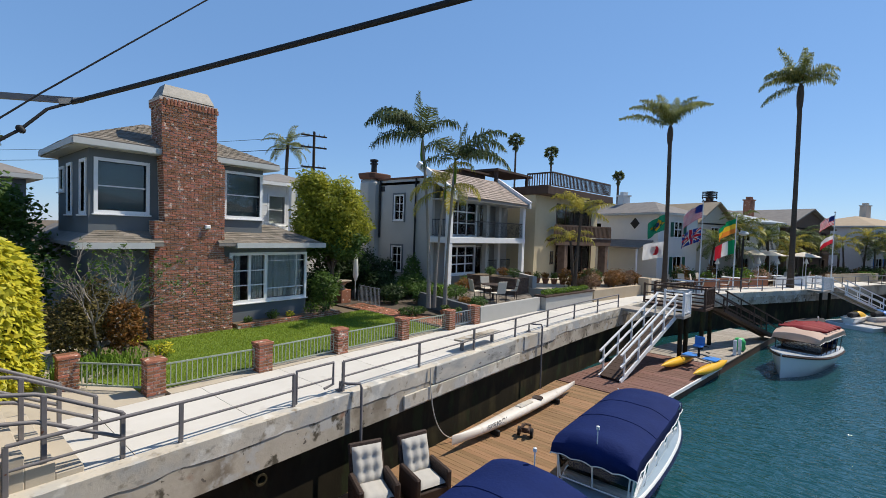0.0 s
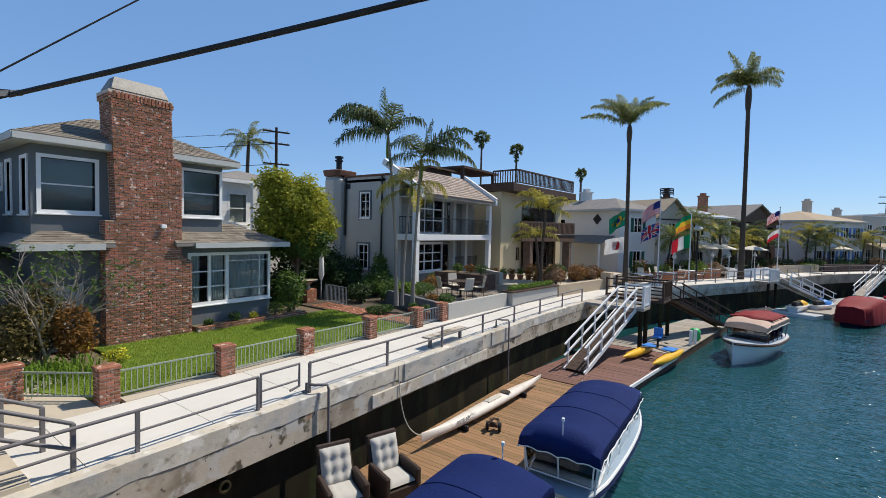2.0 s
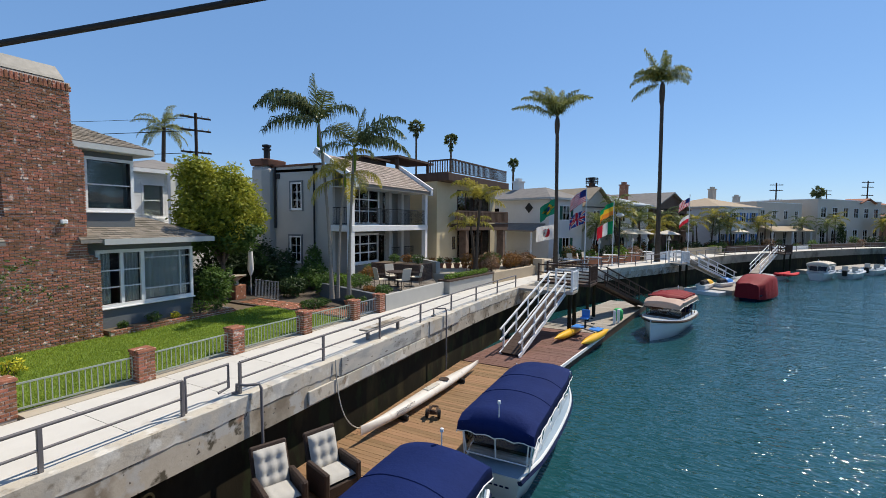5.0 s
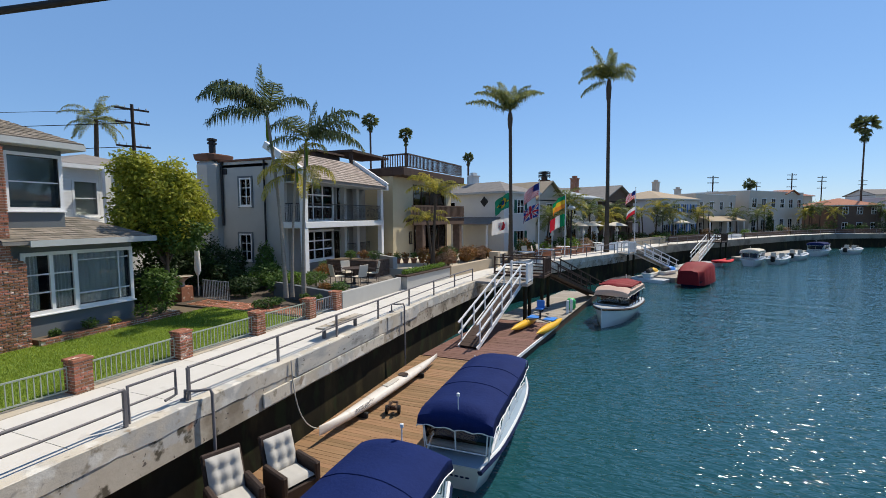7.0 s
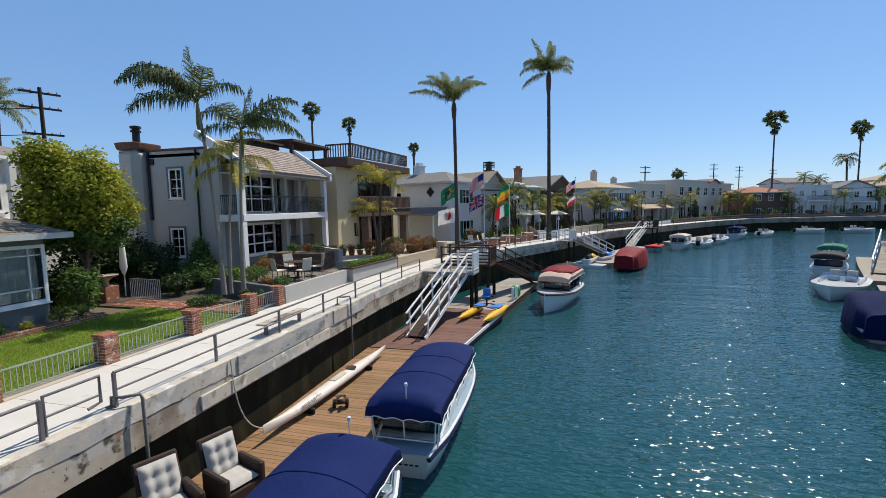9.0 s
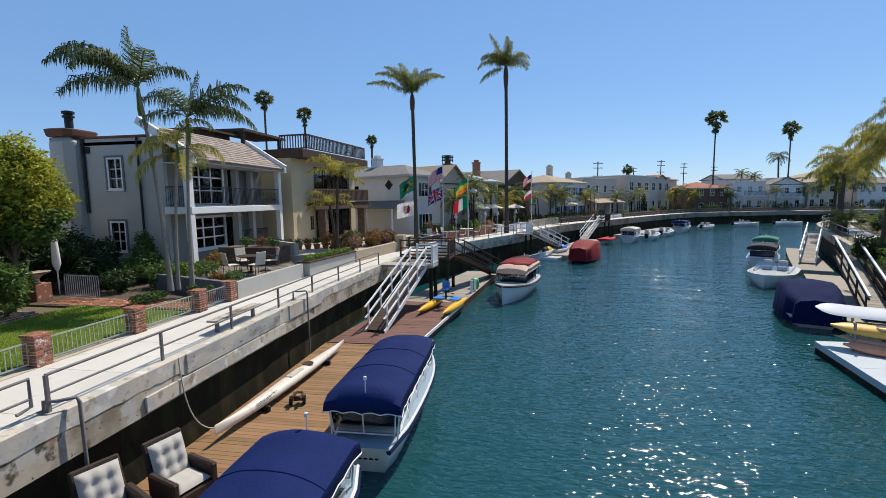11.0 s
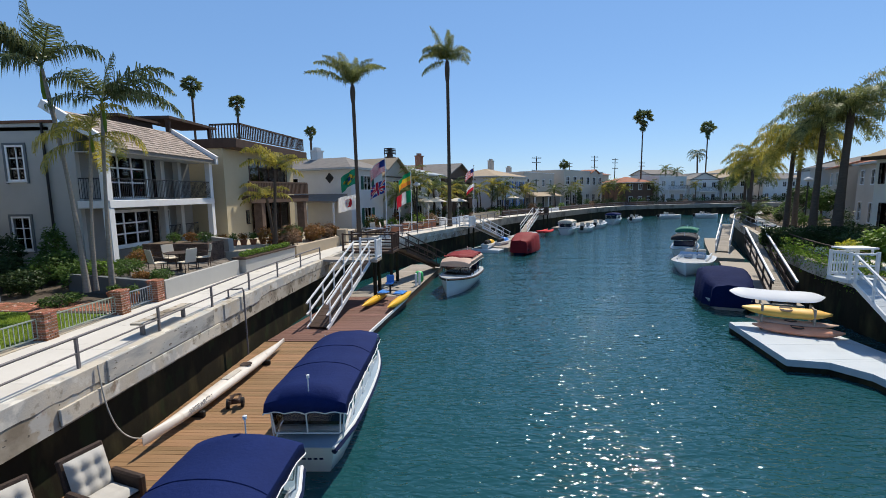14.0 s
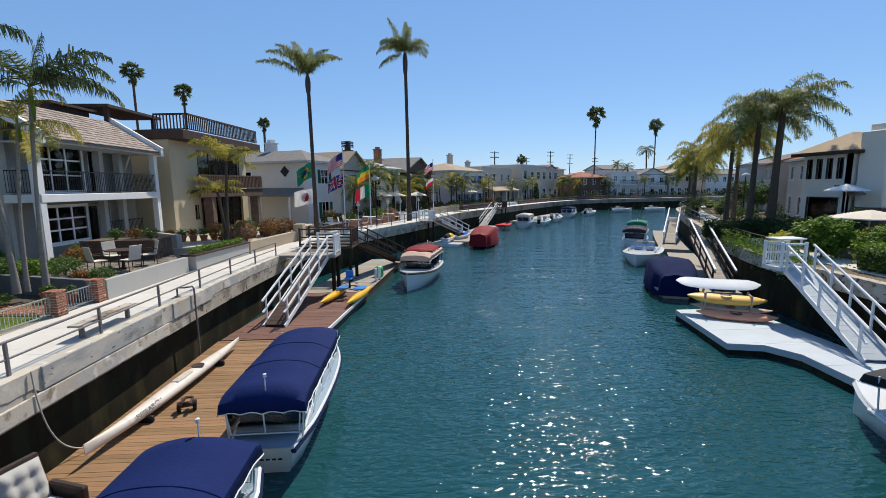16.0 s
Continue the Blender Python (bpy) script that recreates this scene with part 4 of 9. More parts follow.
part("side_wall", B(m3).box(0, 0.2, 0.2, 8, 0, 6.2).box(9.0, 9.2, 0.2, 8, 0, 6.2).box(0.2, 9.0, 7.8, 8, 0, 6.2), M["stucco_cream"], h3, world_space=True)
rd = part("roof_deck", B(m3).box(-0.15, 9.8, -1.0, 8, 6.2, 6.75, 0.03), M["dark_wood"], h3, "brown timber roof deck edge", world_space=True)
iron_railing(h3, m3 @ Matrix.Translation((0.6, -0.85, 6.75)), 8.9, 1.0, "deck_railing", 0.2, "dark_wood", 0.028, 0.05)
iron_railing(h3, m3 @ Matrix.Translation((0.6, -0.85, 6.75)) @ Matrix.Rotation(radians(90), 4, "Z"), 2.0, 1.0, "deck_railing", 0.2, "dark_wood", 0.028, 0.05)
part("balcony_floor", B().prism([(-6.72, 28.7), (-6.26, 28.7), (-4.3, 34.6), (-6.2, 34.9)], 3.05, 3.3), M["dark_wood"], h3, world_space=True)
part("balcony_beam", B().beam((-6.2, 28.8, 2.93), (-4.4, 34.5, 2.93), 0.2, 0.24), M["brown_wood"], h3, world_space=True)
iron_railing(h3, frame_at(-6.24, 28.8, 3.3, 0.316, 0.95), 6.0, 0.95, "balcony_railing", 0.15, "brown_wood", 0.04, 0.05)
for x, y in ((-6.1, 29.9), (-4.75, 34.2)):
    part("stone_pillar", B().box(x - 0.28, x + 0.28, y - 0.28, y + 0.28, 0.0, 2.8, 0.02), M["stone"], h3, "ledge stone pillar", world_space=True)


# far houses: each its own mix of storeys, roof and openings
def far_house(line, s, width, depth, setback, h, roof, wallmat, roofmat, cols, storeys=2, side=1, rise=1.4, label="", door="glass", trim="white", ww=1.0, wh=1.2, shutters=None, balcony=False, porch=False, chimney=None):
    f = line.stand(s - width / 2 * side, setback * side, 0)
    m = f if side > 0 else f @ Matrix.Rotation(math.pi, 4, "Z")
    c = m @ Vector((width / 2, depth / 2, 0))
    ob = thing("house", tuple(c), label, "house", "canal houses")
    ob["wallmat"] = wallmat
    sh = h / storeys
    holes = []
    for k in range(storeys):
        for i in range(cols):
            x = width * (i + 0.5) / cols
            hh = wh + (0.7 if k == 0 else 0)
            holes.append((x - ww / 2, x + ww / 2, k * sh + (0.35 if k == 0 else 0.95), k * sh + (0.35 if k == 0 else 0.95) + min(hh, sh - 1.05)))
    part("front_wall", wall_panel(B(m), width, h, holes), M[wallmat], ob, world_space=True)
    for o in holes:
        w = window(ob, m, *o, 2, 2, trim=trim, sill=False, tw=0.08, bar=0.05)
        if shutters:
            part("shutter", B(m).box(o[0] - 0.45, o[0] - 0.1, -0.05, -0.005, o[2], o[3]), M[shutters], w, world_space=True)
            part("shutter", B(m).box(o[1] + 0.1, o[1] + 0.45, -0.05, -0.005, o[2], o[3]), M[shutters], w, world_space=True)
    side_holes = [(depth * 0.3, depth * 0.3 + 0.9, sh * (storeys - 1) + 0.9, sh * (storeys - 1) + 2.0)]
    ms = m @ Matrix.Translation((0, depth, 0)) @ Matrix.Rotation(radians(-90), 4, "Z")
    part("side_wall", wall_panel(B(ms), depth - 0.2, h, side_holes), M[wallmat], ob, world_space=True)
    window(ob, ms, *side_holes[0], 1, 2, trim=trim, sill=False)
    part("back_wall", B(m).box(0.2, width, depth - 0.2, depth, 0, h).box(width - 0.2, width, 0.2, depth - 0.2, 0, h), M[wallmat], ob, world_space=True)
    part("mid_floor", B(m).box(0.2, width - 0.2, 0.3, depth - 0.2, sh - 0.15, sh), M["interior"], ob, world_space=True)
    if roof == "flat":
        part("roof", B(m).box(0.2, width - 0.2, 0.2, depth - 0.2, h - 0.3, h - 0.2), M[roofmat], ob, world_space=True)
        part("coping", B(m).box(-0.06, width + 0.06, -0.06, 0.26, h, h + 0.1).box(-0.06, 0.26, 0.26, depth, h, h + 0.1), M[trim], ob, world_space=True)
    else:
        hip_roof(ob, m, 0, width, 0, depth, h + 0.12, rise, roofmat, 0.4, gable=roof == "gable", seed=int(s))
    if balcony:
        part("balcony_floor", B(m).box(width * 0.2, width * 0.9, -1.3, 0, sh - 0.05, sh + 0.12), M[trim], ob, world_space=True)
        iron_railing(ob, m @ Matrix.Translation((width * 0.2, -1.25, sh + 0.12)), width * 0.7, 0.95, "balcony_railing", 0.2, "iron" if balcony is True else balcony, 0.015)
        part("post", B(m).box(width * 0.2, width * 0.2 + 0.15, -1.3, -1.15, 0, sh - 0.05), M[trim], ob, world_space=True)
        part("post", B(m).box(width * 0.9 - 0.15, width * 0.9, -1.3, -1.15, 0, sh - 0.05), M[trim], ob, world_space=True)
    if porch:
        b = B(m)
        slope(b, (-0.2, -2.4, 2.5), (width * 0.9, -2.4, 2.5), (width * 0.9, 0, 3.3), (-0.2, 0, 3.3), 0.12)
        part("porch_roof", b, M[porch], ob, world_space=True)
        for x in (0.0, width * 0.43, width * 0.86):
            part("post", B(m).box(x, x + 0.18, -2.2, -2.02, 0, 2.5), M[trim], ob, world_space=True)
    if chimney:
        cx, cy, top, cm = chimney
        c = part("chimney", B(m).box(cx - 0.45, cx + 0.45, cy - 0.35, cy + 0.35, 0.3, top, 0.02), M[cm], ob, world_space=True)
        part("cap", B(m).box(cx - 0.52, cx + 0.52, cy - 0.42, cy + 0.42, top, top + 0.12).box(cx - 0.3, cx + 0.3, cy - 0.2, cy + 0.2, top + 0.12, top + 0.4), M[cm], c, world_space=True)
    return ob


S = LW.near
h4 = far_house(LW, 38.9, 4.8, 10, 6.3, 5.5, "hip", "stucco_white", "roof_far", 1, rise=1.1, label="white house with grey hip roof and green shutters", shutters="green_paint", chimney=(2.6, 6, 7.4, "stucco_white"))
m4 = LW.stand(36.5, 6.3, 0) @ Matrix.Translation((0, 10, 0)) @ Matrix.Rotation(radians(-90), 4, "Z")
dm = B(m4 @ Matrix.Translation((7.7, 0, 4.75)) @ Matrix.Rotation(radians(45), 4, "Y"))
dw = part("diamond_window", dm.box(-0.34, 0.34, -0.05, -0.004, -0.34, 0.34, 0.01), M["iron"], h4, "black diamond-shaped window", world_space=True)
part("pane", B(m4 @ Matrix.Translation((7.7, 0, 4.75)) @ Matrix.Rotation(radians(45), 4, "Y")).box(-0.2, 0.2, -0.056, -0.052, -0.2, 0.2), M["black"], dw, world_space=True)
lt = B(m4)
slope(lt, (3.0, -1.7, 2.75), (9.6, -1.7, 2.75), (9.6, 0, 3.35), (3.0, 0, 3.35), 0.12)
part("lean_to_roof", lt, M["roof_far"], h4, "grey lean-to roof", world_space=True)
for x in (3.2, 6.3, 9.3):
    part("post", B(m4).box(x - 0.06, x + 0.06, -1.6, -1.48, 0, 2.66), M["white"], h4, world_space=True)
far_house(LW, 44.0, 4.6, 11, 6.8, 4.9, "gable", "stucco_beige", "roof_tan", 1, rise=1.9, label="beige gabled house behind planted terrace", trim="white")
mh = far_house(LW, 50.4, 7.4, 10, 6.4, 5.3, "hip", "stucco_white", "roof_metal", 2, rise=1.2, label="white house with blue-grey metal roof", balcony=True, chimney=(0.8, 3, 7.2, "dark_wood"))
mm = LW.stand(46.7, 6.4, 0)
for k in range(4):
    part("chimney_louvre", B(mm).box(0.3, 1.3, 2.55, 3.45, 7.62 + k * 0.17, 7.7 + k * 0.17), M["iron"], mh, "dark louvred chimney shroud", world_space=True)
for sx, sy in ((0.35, 2.6), (1.25, 2.6), (0.35, 3.4), (1.25, 3.4)):
    part("shroud_post", B(mm).box(sx - 0.03, sx + 0.03, sy - 0.03, sy + 0.03, 7.5, 8.2), M["iron"], mh, world_space=True)
far_house(LW, 59.6, 9.4, 10, 6.0, 5.0, "gable", "stucco_brown", "roof_far", 3, rise=2.0, label="dark brown timber house with grey gable roof and chimneys", trim="dark_wood", chimney=(1.0, 4, 7.9, "brick_joined"), balcony="dark_wood")
far_house(LW, 72.8, 9.6, 9, 5.6, 5.6, "hip", "stucco_white", "roof_tan", 4, rise=1.35, label="white house with tan hip roof and blue doors", shutters="blue_door", chimney=(7, 5, 8.4, "stucco_beige"))
far_house(LW, 85.6, 13, 9, 6.5, 6.6, "flat", "stucco_beige", "roof_far", 4, label="beige flat-roofed house with tiled porch", porch="roof_tan", chimney=(4, 5, 7.6, "stucco_beige"))
lb = far_house(LW, 103.6, 20, 10, 5.5, 7.4, "flat", "stucco_beige", "roof_far", 6, label="large beige flat-roofed stucco house with tiled gable", ww=1.5, wh=1.5)
lm = LW.stand(93.6, 5.5, 0)
gb_ = B(lm)
for xa, xb in ((12.6, 15.2), (17.8, 15.2)):
    slope(gb_, (xa, -0.35, 7.15), (xa, 3.0, 7.15), (xb, 3.0, 7.95), (xb, -0.35, 7.95), 0.16)
part("gable_tiles", gb_, M["roof_red"], lb, "clay tiled gable", world_space=True)
far_house(LW, 119.4, 8.5, 9, 5.5, 5.0, "hip", "stucco_brown", "roof_red", 3, storeys=2, label="low brown house with clay tile roof")
far_house(LW, 128, 7.6, 9, 6, 6.4, "flat", "stucco_white", "roof_far", 3, label="white two-storey house with balcony", balcony=True)
far_house(LW, 136.5, 8, 9, 6, 5.6, "gable", "stucco_white", "roof_far", 3, rise=1.6, label="white gabled house at the canal bend", balcony=True)
far_house(LW, 146, 9, 9, 6, 6.0, "hip", "stucco_beige", "roof_tan", 4, label="beige house at the canal bend")
far_house(LW, 156.5, 9, 9, 6, 5.6, "gable", "stucco_white", "roof_far", 4, rise=1.5, label="white gabled house at the canal bend")
far_house(LW, 167, 9, 9, 6, 5.6, "hip", "stucco_beige", "roof_tan", 4, label="beige house at the canal bend")


# ---- plants ----
def frond(b, m, length=2.2, droop=1.0, lift=0.9, n=34, leaf=0.55, r=0.02, vee=0.5, rnd=random, hang=0.35, plume=0.0, wide=1.0):
    """One feather leaf along local x: a bent rib with leaflets on both sides."""
    pts = []
    x = z = 0.0
    a = lift
    k = 12
    for i in range(k + 1):
        pts.append(Vector((x, 0, z)))
        x += length / k * math.cos(a)
        z += length / k * math.sin(a)
        a -= droop / k * (0.6 + 1.0 * i / k)
    keep = b.m
    b.m = m
    b.tube(pts, [r * (1 - 0.8 * i / k) for i in range(k + 1)], 4, cap=False)
    for i in range(n):
        u = 0.1 + 0.9 * (i + rnd.random() * 0.5) / n
        f = u * k
        j = min(k - 1, int(f))
        p = pts[j].lerp(pts[j + 1], min(1, f - j))
        t = (pts[j + 1] - pts[j]).normalized()
        ln = leaf * (0.35 + 0.65 * math.sin(math.pi * min(1, u * 0.85 + 0.18))) * rnd.uniform(0.8, 1.15)
        for sgn in (-1, 1):
            up = t.cross(Vector((0, sgn, 0))) * -sgn
            if up.z < 0:
                up = -up
            d = (t * rnd.uniform(0.35, 0.95) + Vector((0, sgn, 0)) + up * (vee * rnd.uniform(-0.4, 1.3) + plume * rnd.uniform(-1, 1))).normalized()
            e1 = p + d * ln * 0.55
            e2 = e1 + (d * 0.8 + Vector((0, 0, -hang * 2.2 * rnd.uniform(0.6, 1.2)))).normalized() * ln * 0.5
            w = t * (0.011 + 0.006 * rnd.random()) * (0.4 + 0.27 * length) * wide
            b.add([p - w, p + w, e1 + w, e1 - w, e2], [(0, 1, 2, 3), (3, 2, 4)])
    b.m = keep
    return b


def palm_mesh(seed, fronds, length, droop, leaf, n=34, low=-0.5, vee=0.5, hang=0.35, plume=0.0):
    rnd = random.Random(seed)
    b = B()
    for i in range(fronds):
        az = i * 137.5 + rnd.uniform(-18, 18)
        u = i / max(1, fronds - 1)
        lift = 1.35 + (low - 1.35) * u ** 0.8 + rnd.uniform(-0.15, 0.15)
        frond(b, pose(0, 0, 0.1 - 0.25 * u, 0, 0, az), length * rnd.uniform(0.85, 1.1), droop * rnd.uniform(0.8, 1.2) * (0.7 + 0.5 * (1 - u)), lift, n, leaf, 0.022 * length / 2.2, vee, rnd, hang, plume)
    return b


def crown_of(seed, rows, leaf, n=60, vee=0.2, hang=0.9, plume=0.0, wide=1.0):
    """A crown from single leaves: (azimuth, lift, length, droop)."""
    rnd = random.Random(seed)
    b = B()
    for az, lift, length, droop in rows:
        frond(b, pose(0, 0, 0.05, rnd.uniform(-12, 12), 0, az + rnd.uniform(-6, 6)), length, droop, lift, int(n * length / 2.4), leaf, 0.02, vee, rnd, hang, plume, wide)
    return b


def palm(name, x, y, z0, top, r0, r1, crown, leafmat, trunkmat, label, bend=0.0, az=0.0, group="palms", shaft=None, boots=None):
    ob = thing(name, (x, y, z0), label, "palm tree", group)
    h = top - z0
    k = 14
    dx, dy = math.cos(az) * bend, math.sin(az) * bend
    pts = [(dx * (i / k) ** 1.7, dy * (i / k) ** 1.7, h * i / k) for i in range(k + 1)]
    rs = []
    for i in range(k + 1):
        u = i / k
        rs.append(r0 + (r1 - r0) * min(1, u * 1.5) + 0.35 * r0 * max(0, 1 - u * 9) + 0.006 * math.sin(i * 7))
    part("trunk", B().tube(pts, rs, 12), M[trunkmat], ob, smooth=50)
    tip = pts[-1]
    if shaft:
        part("crown_shaft", B(Matrix.Translation(tip)).lathe([(r1 * 1.0, -shaft), (r1 * 1.5, -shaft * 0.75), (r1 * 1.25, -0.2), (r1 * 0.5, 0.15)], 10), M["leaf_bright"], ob, "smooth green crown shaft", smooth=60)
    if boots:
        part("leaf_bases", B(Matrix.Translation(tip)).lathe([(r1 * 0.95, -boots), (r1 * 1.35, -boots * 0.8), (r1 * 1.6, -boots * 0.35), (r1 * 1.25, -0.05), (r1 * 0.4, 0.2)], 10), M["trunk"], ob, "sheath of old leaf bases", smooth=60)
    crown.m = Matrix()
    b = B()
    b.v = [(p[0] + tip[0], p[1] + tip[1], p[2] + tip[2]) for p in crown.v]
    b.f = crown.f
    part("crown", b, M[leafmat], ob)
    return ob


def leaves(b, centre, radii, n, size, seed=0, shell=0.55, low=-1.0, flat=0.0):
    """Scatters small bent leaves in the outer part of an uneven ball."""
    rnd = random.Random(seed)
    for _ in range(n):
        a, c = rnd.uniform(0, 2 * math.pi), rnd.uniform(low, 1)
        s = math.sqrt(max(0, 1 - c * c))
        d = Vector((s * math.cos(a), s * math.sin(a), c))
        bump = 0.82 + 0.35 * noise.noise(d * 2.3 + Vector((seed * 3.1, 0, 0)))
        k = (shell + (1 - shell) * rnd.random() ** 0.6) * bump
        p = Vector(centre) + Vector((d.x * radii[0], d.y * radii[1], d.z * radii[2])) * k
        t = Vector((rnd.uniform(-1, 1), rnd.uniform(-1, 1), rnd.uniform(-0.8, 0.5))).normalized()
        nrm = (d + Vector((rnd.uniform(-1, 1), rnd.uniform(-1, 1), rnd.uniform(-0.3, 1.0)))).normalized()
        w = t.cross(nrm)
        if w.length < 0.1:
            continue
        w.normalize()
        sz = size * rnd.uniform(0.6, 1.3)
        tip = p + t * sz
        mid = p + t * sz * 0.5 - nrm * sz * 0.08
        b.add([p, mid + w * sz * 0.28, tip, mid - w * sz * 0.28], [(0, 1, 2), (0, 2, 3)])
    return b


def shrub(name, x, y, z, rx, ry, rz, n, size, mat, label, seed, stems=4, cat="shrub", group=""):
    ob = thing(name, (x, y, z), label, cat, group)
    rnd = random.Random(seed)
    for _ in range(stems):
        a, q = rnd.uniform(0, 6.28), rnd.uniform(0.2, 0.6)
        b = B().tube([(rnd.uniform(-0.05, 0.05), rnd.uniform(-0.05, 0.05), 0), (rx * q * 0.4 * math.cos(a), ry * q * 0.4 * math.sin(a), rz * 0.7), (rx * q * math.cos(a), ry * q * math.sin(a), rz * 1.5)], 0.03, 5, 0.008)
        part("stem", b, M["twig"], ob)
    part("foliage", leaves(B(), (0, 0, rz), (rx, ry, rz), n, size, seed, low=-0.95), M[mat], ob)
    return ob


def broad_tree(name, x, y, z, trunk_h, crown_c, radii, n, size, mat, label, seed):
    ob = thing(name, (x, y, z), label, "tree")
    rnd = random.Random(seed)
    part("trunk", B().tube([(0, 0, 0), (0.04, 0.03, trunk_h * 0.5), (0, 0.06, trunk_h)], 0.13, 9, 0.09), M["twig"], ob, smooth=50)
    crown = B()
    for i in range(9):
        a = i * 2.4 + rnd.uniform(-0.3, 0.3)
        q = rnd.uniform(0.35, 0.75)
        zz = crown_c + radii[2] * rnd.uniform(-0.45, 0.6)
        e = Vector((radii[0] * q * math.cos(a), radii[1] * q * math.sin(a), zz))
        limb = B().tube([(0, 0.05, trunk_h * 0.9), e * 0.5 + Vector((0, 0, trunk_h * 0.55)), e], 0.06, 6, 0.015)
        part("limb", limb, M["twig"], ob, smooth=50)
        leaves(crown, e, (radii[0] * 0.52, radii[1] * 0.52, radii[2] * 0.45), n // 12, size, seed * 20 + i, 0.3)
    leaves(crown, (0, 0, crown_c), radii, n // 4, size, seed, 0.6)
    part("crown", crown, M[mat], ob)
    return ob

# ---- palms and trees ----
king = crown_of(3, [(201, 1.2, 3.0, 2.0), (186, 1.05, 2.9, 1.9), (216, 0.95, 2.9, 1.8), (203, 0.45, 2.5, 1.5), (255, 1.05, 2.5, 2.1), (150, 1.1, 2.5, 1.9), (320, 1.2, 2.2, 1.9), (40, 1.15, 2.0, 2.1), (280, 0.4, 1.6, 1.4), (200, 1.52, 1.9, 0.05)], 0.75, 70, -0.5, 1.5, 0.1, 1.3)
king2 = crown_of(4, [(21, 1.1, 2.6, 1.6), (14, 0.9, 2.6, 1.9), (27, 0.5, 2.6, 1.65), (200, 1.15, 1.8, 2.0), (285, 1.0, 2.1, 2.0), (111, 1.05, 2.2, 1.9), (60, 0.8, 2.2, 1.9), (235, 0.4, 1.6, 1.6), (30, 1.45, 1.7, 0.3)], 0.7, 66, -0.5, 1.5, 0.1, 1.3)
palm("king_palm", -4.6, 13.75, 0.3, 7.3, 0.085, 0.055, king, "frond_dark", "trunk_pale", "slender king palm with arching drooping fronds", 0.72, 3.0, "king palms", 0.9)
palm("king_palm", -4.5, 14.0, 0.3, 5.3, 0.065, 0.045, palm_mesh(5, 8, 1.9, 1.9, 0.65, n=60, low=-0.2, vee=0.0, hang=1.2), "frond_gold", "trunk_pale", "short king palm with yellowing fronds", 0.3, 0.9, "king palms", 0.5)
palm("king_palm", -4.1, 14.2, 0.3, 6.35, 0.08, 0.05, king2, "frond_dark", "trunk_pale", "slender king palm with arching drooping fronds", 0.25, 1.0, "king palms", 0.9)
queen = crown_of(7, [(201, 1.05, 3.1, 1.35), (212, 1.3, 2.9, 1.5), (190, 0.62, 3.4, 0.9), (232, 1.15, 2.7, 1.4), (100, 1.35, 2.6, 1.1), (290, 1.38, 1.9, 0.7), (255, 1.3, 2.5, 1.1), (30, 1.25, 3.0, 1.45), (14, 1.1, 2.9, 1.5), (48, 1.4, 2.7, 1.2), (150, 1.2, 2.8, 1.3), (340, 1.1, 2.3, 1.3), (120, 0.9, 2.4, 1.2)], 0.62, 96, 0.0, 1.0, 0.7)
palm("queen_palm", 0.2, 31.9, 0, 10.75, 0.16, 0.12, queen, "frond_pale", "trunk", "tall queen palm with dark trunk beside the walk", 0.1, 3.1, "tall palms", boots=1.1)
queen2 = crown_of(9, [(201, 1.05, 3.0, 1.9), (216, 0.85, 3.2, 1.9), (186, 0.7, 3.1, 1.8), (196, -0.15, 2.9, 0.9), (228, 1.05, 2.8, 1.9), (20, 0.9, 2.9, 1.9), (8, 1.1, 2.8, 1.9), (32, 0.7, 2.7, 1.7), (201, 1.2, 3.4, 0.3), (110, 1.35, 2.8, 1.2), (290, 1.4, 2.6, 1.2), (330, 1.15, 2.4, 1.7), (150, 1.05, 2.7, 1.7), (255, 1.0, 2.6, 1.8), (260, 1.4, 2.8, 0.8)], 0.72, 96, -0.1, 1.1, 0.8)
palm("queen_palm", 6.5, 44.3, 0, 15.7, 0.2, 0.15, queen2, "frond_pale", "trunk", "very tall queen palm with dark trunk", 0.1, 3.1, "tall palms", boots=1.9)


def fan_crown(seed, n, r):
    """A ball of stiff fan leaves over a skirt of hanging dead ones."""
    rnd = random.Random(seed)
    b = B()
    for i in range(n):
        az = i * 2.4 + rnd.uniform(-0.4, 0.4)
        if i < n * 0.72:
            el, k, root = math.asin(rnd.uniform(-0.7, 1.0)), r * rnd.uniform(0.75, 1.12), Vector((0, 0, 0))
        else:
            el, k, root = rnd.uniform(-1.45, -1.0), r * rnd.uniform(0.55, 0.8), Vector((0, 0, -r * rnd.uniform(0.05, 0.8)))
        d = Vector((math.cos(az) * math.cos(el), math.sin(az) * math.cos(el), math.sin(el)))
        side = d.cross(Vector((0, 0, 1))).normalized()
        side = (side * math.cos(0.7) + d.cross(side) * math.sin(rnd.uniform(-0.9, 0.9))).normalized()
        st = root + d * k * 0.5
        b.tube([root, st], 0.02, 4, cap=False)
        for j in range(13):
            a = (j - 6) * 0.24
            e = d * math.cos(a) + side * math.sin(a)
            tip = st + e * k * 0.52 * (1 - 0.05 * abs(j - 6)) + Vector((0, 0, -0.1 * k))
            w = (side * math.cos(a) - d * math.sin(a)) * 0.03 * k
            mid = st + e * k * 0.28
            b.add([st, mid + w, tip, mid - w], [(0, 1, 2), (0, 2, 3)])
    return b


def fan_palm(x, y, top, r, seed, lean=0.0):
    return palm("fan_palm", x, y, -0.05, top, 0.22, 0.14, fan_crown(seed, 64, r * 1.3), "frond_dark", "trunk", "slim tall fan palm with round dark crown", lean, seed, "fan palms")


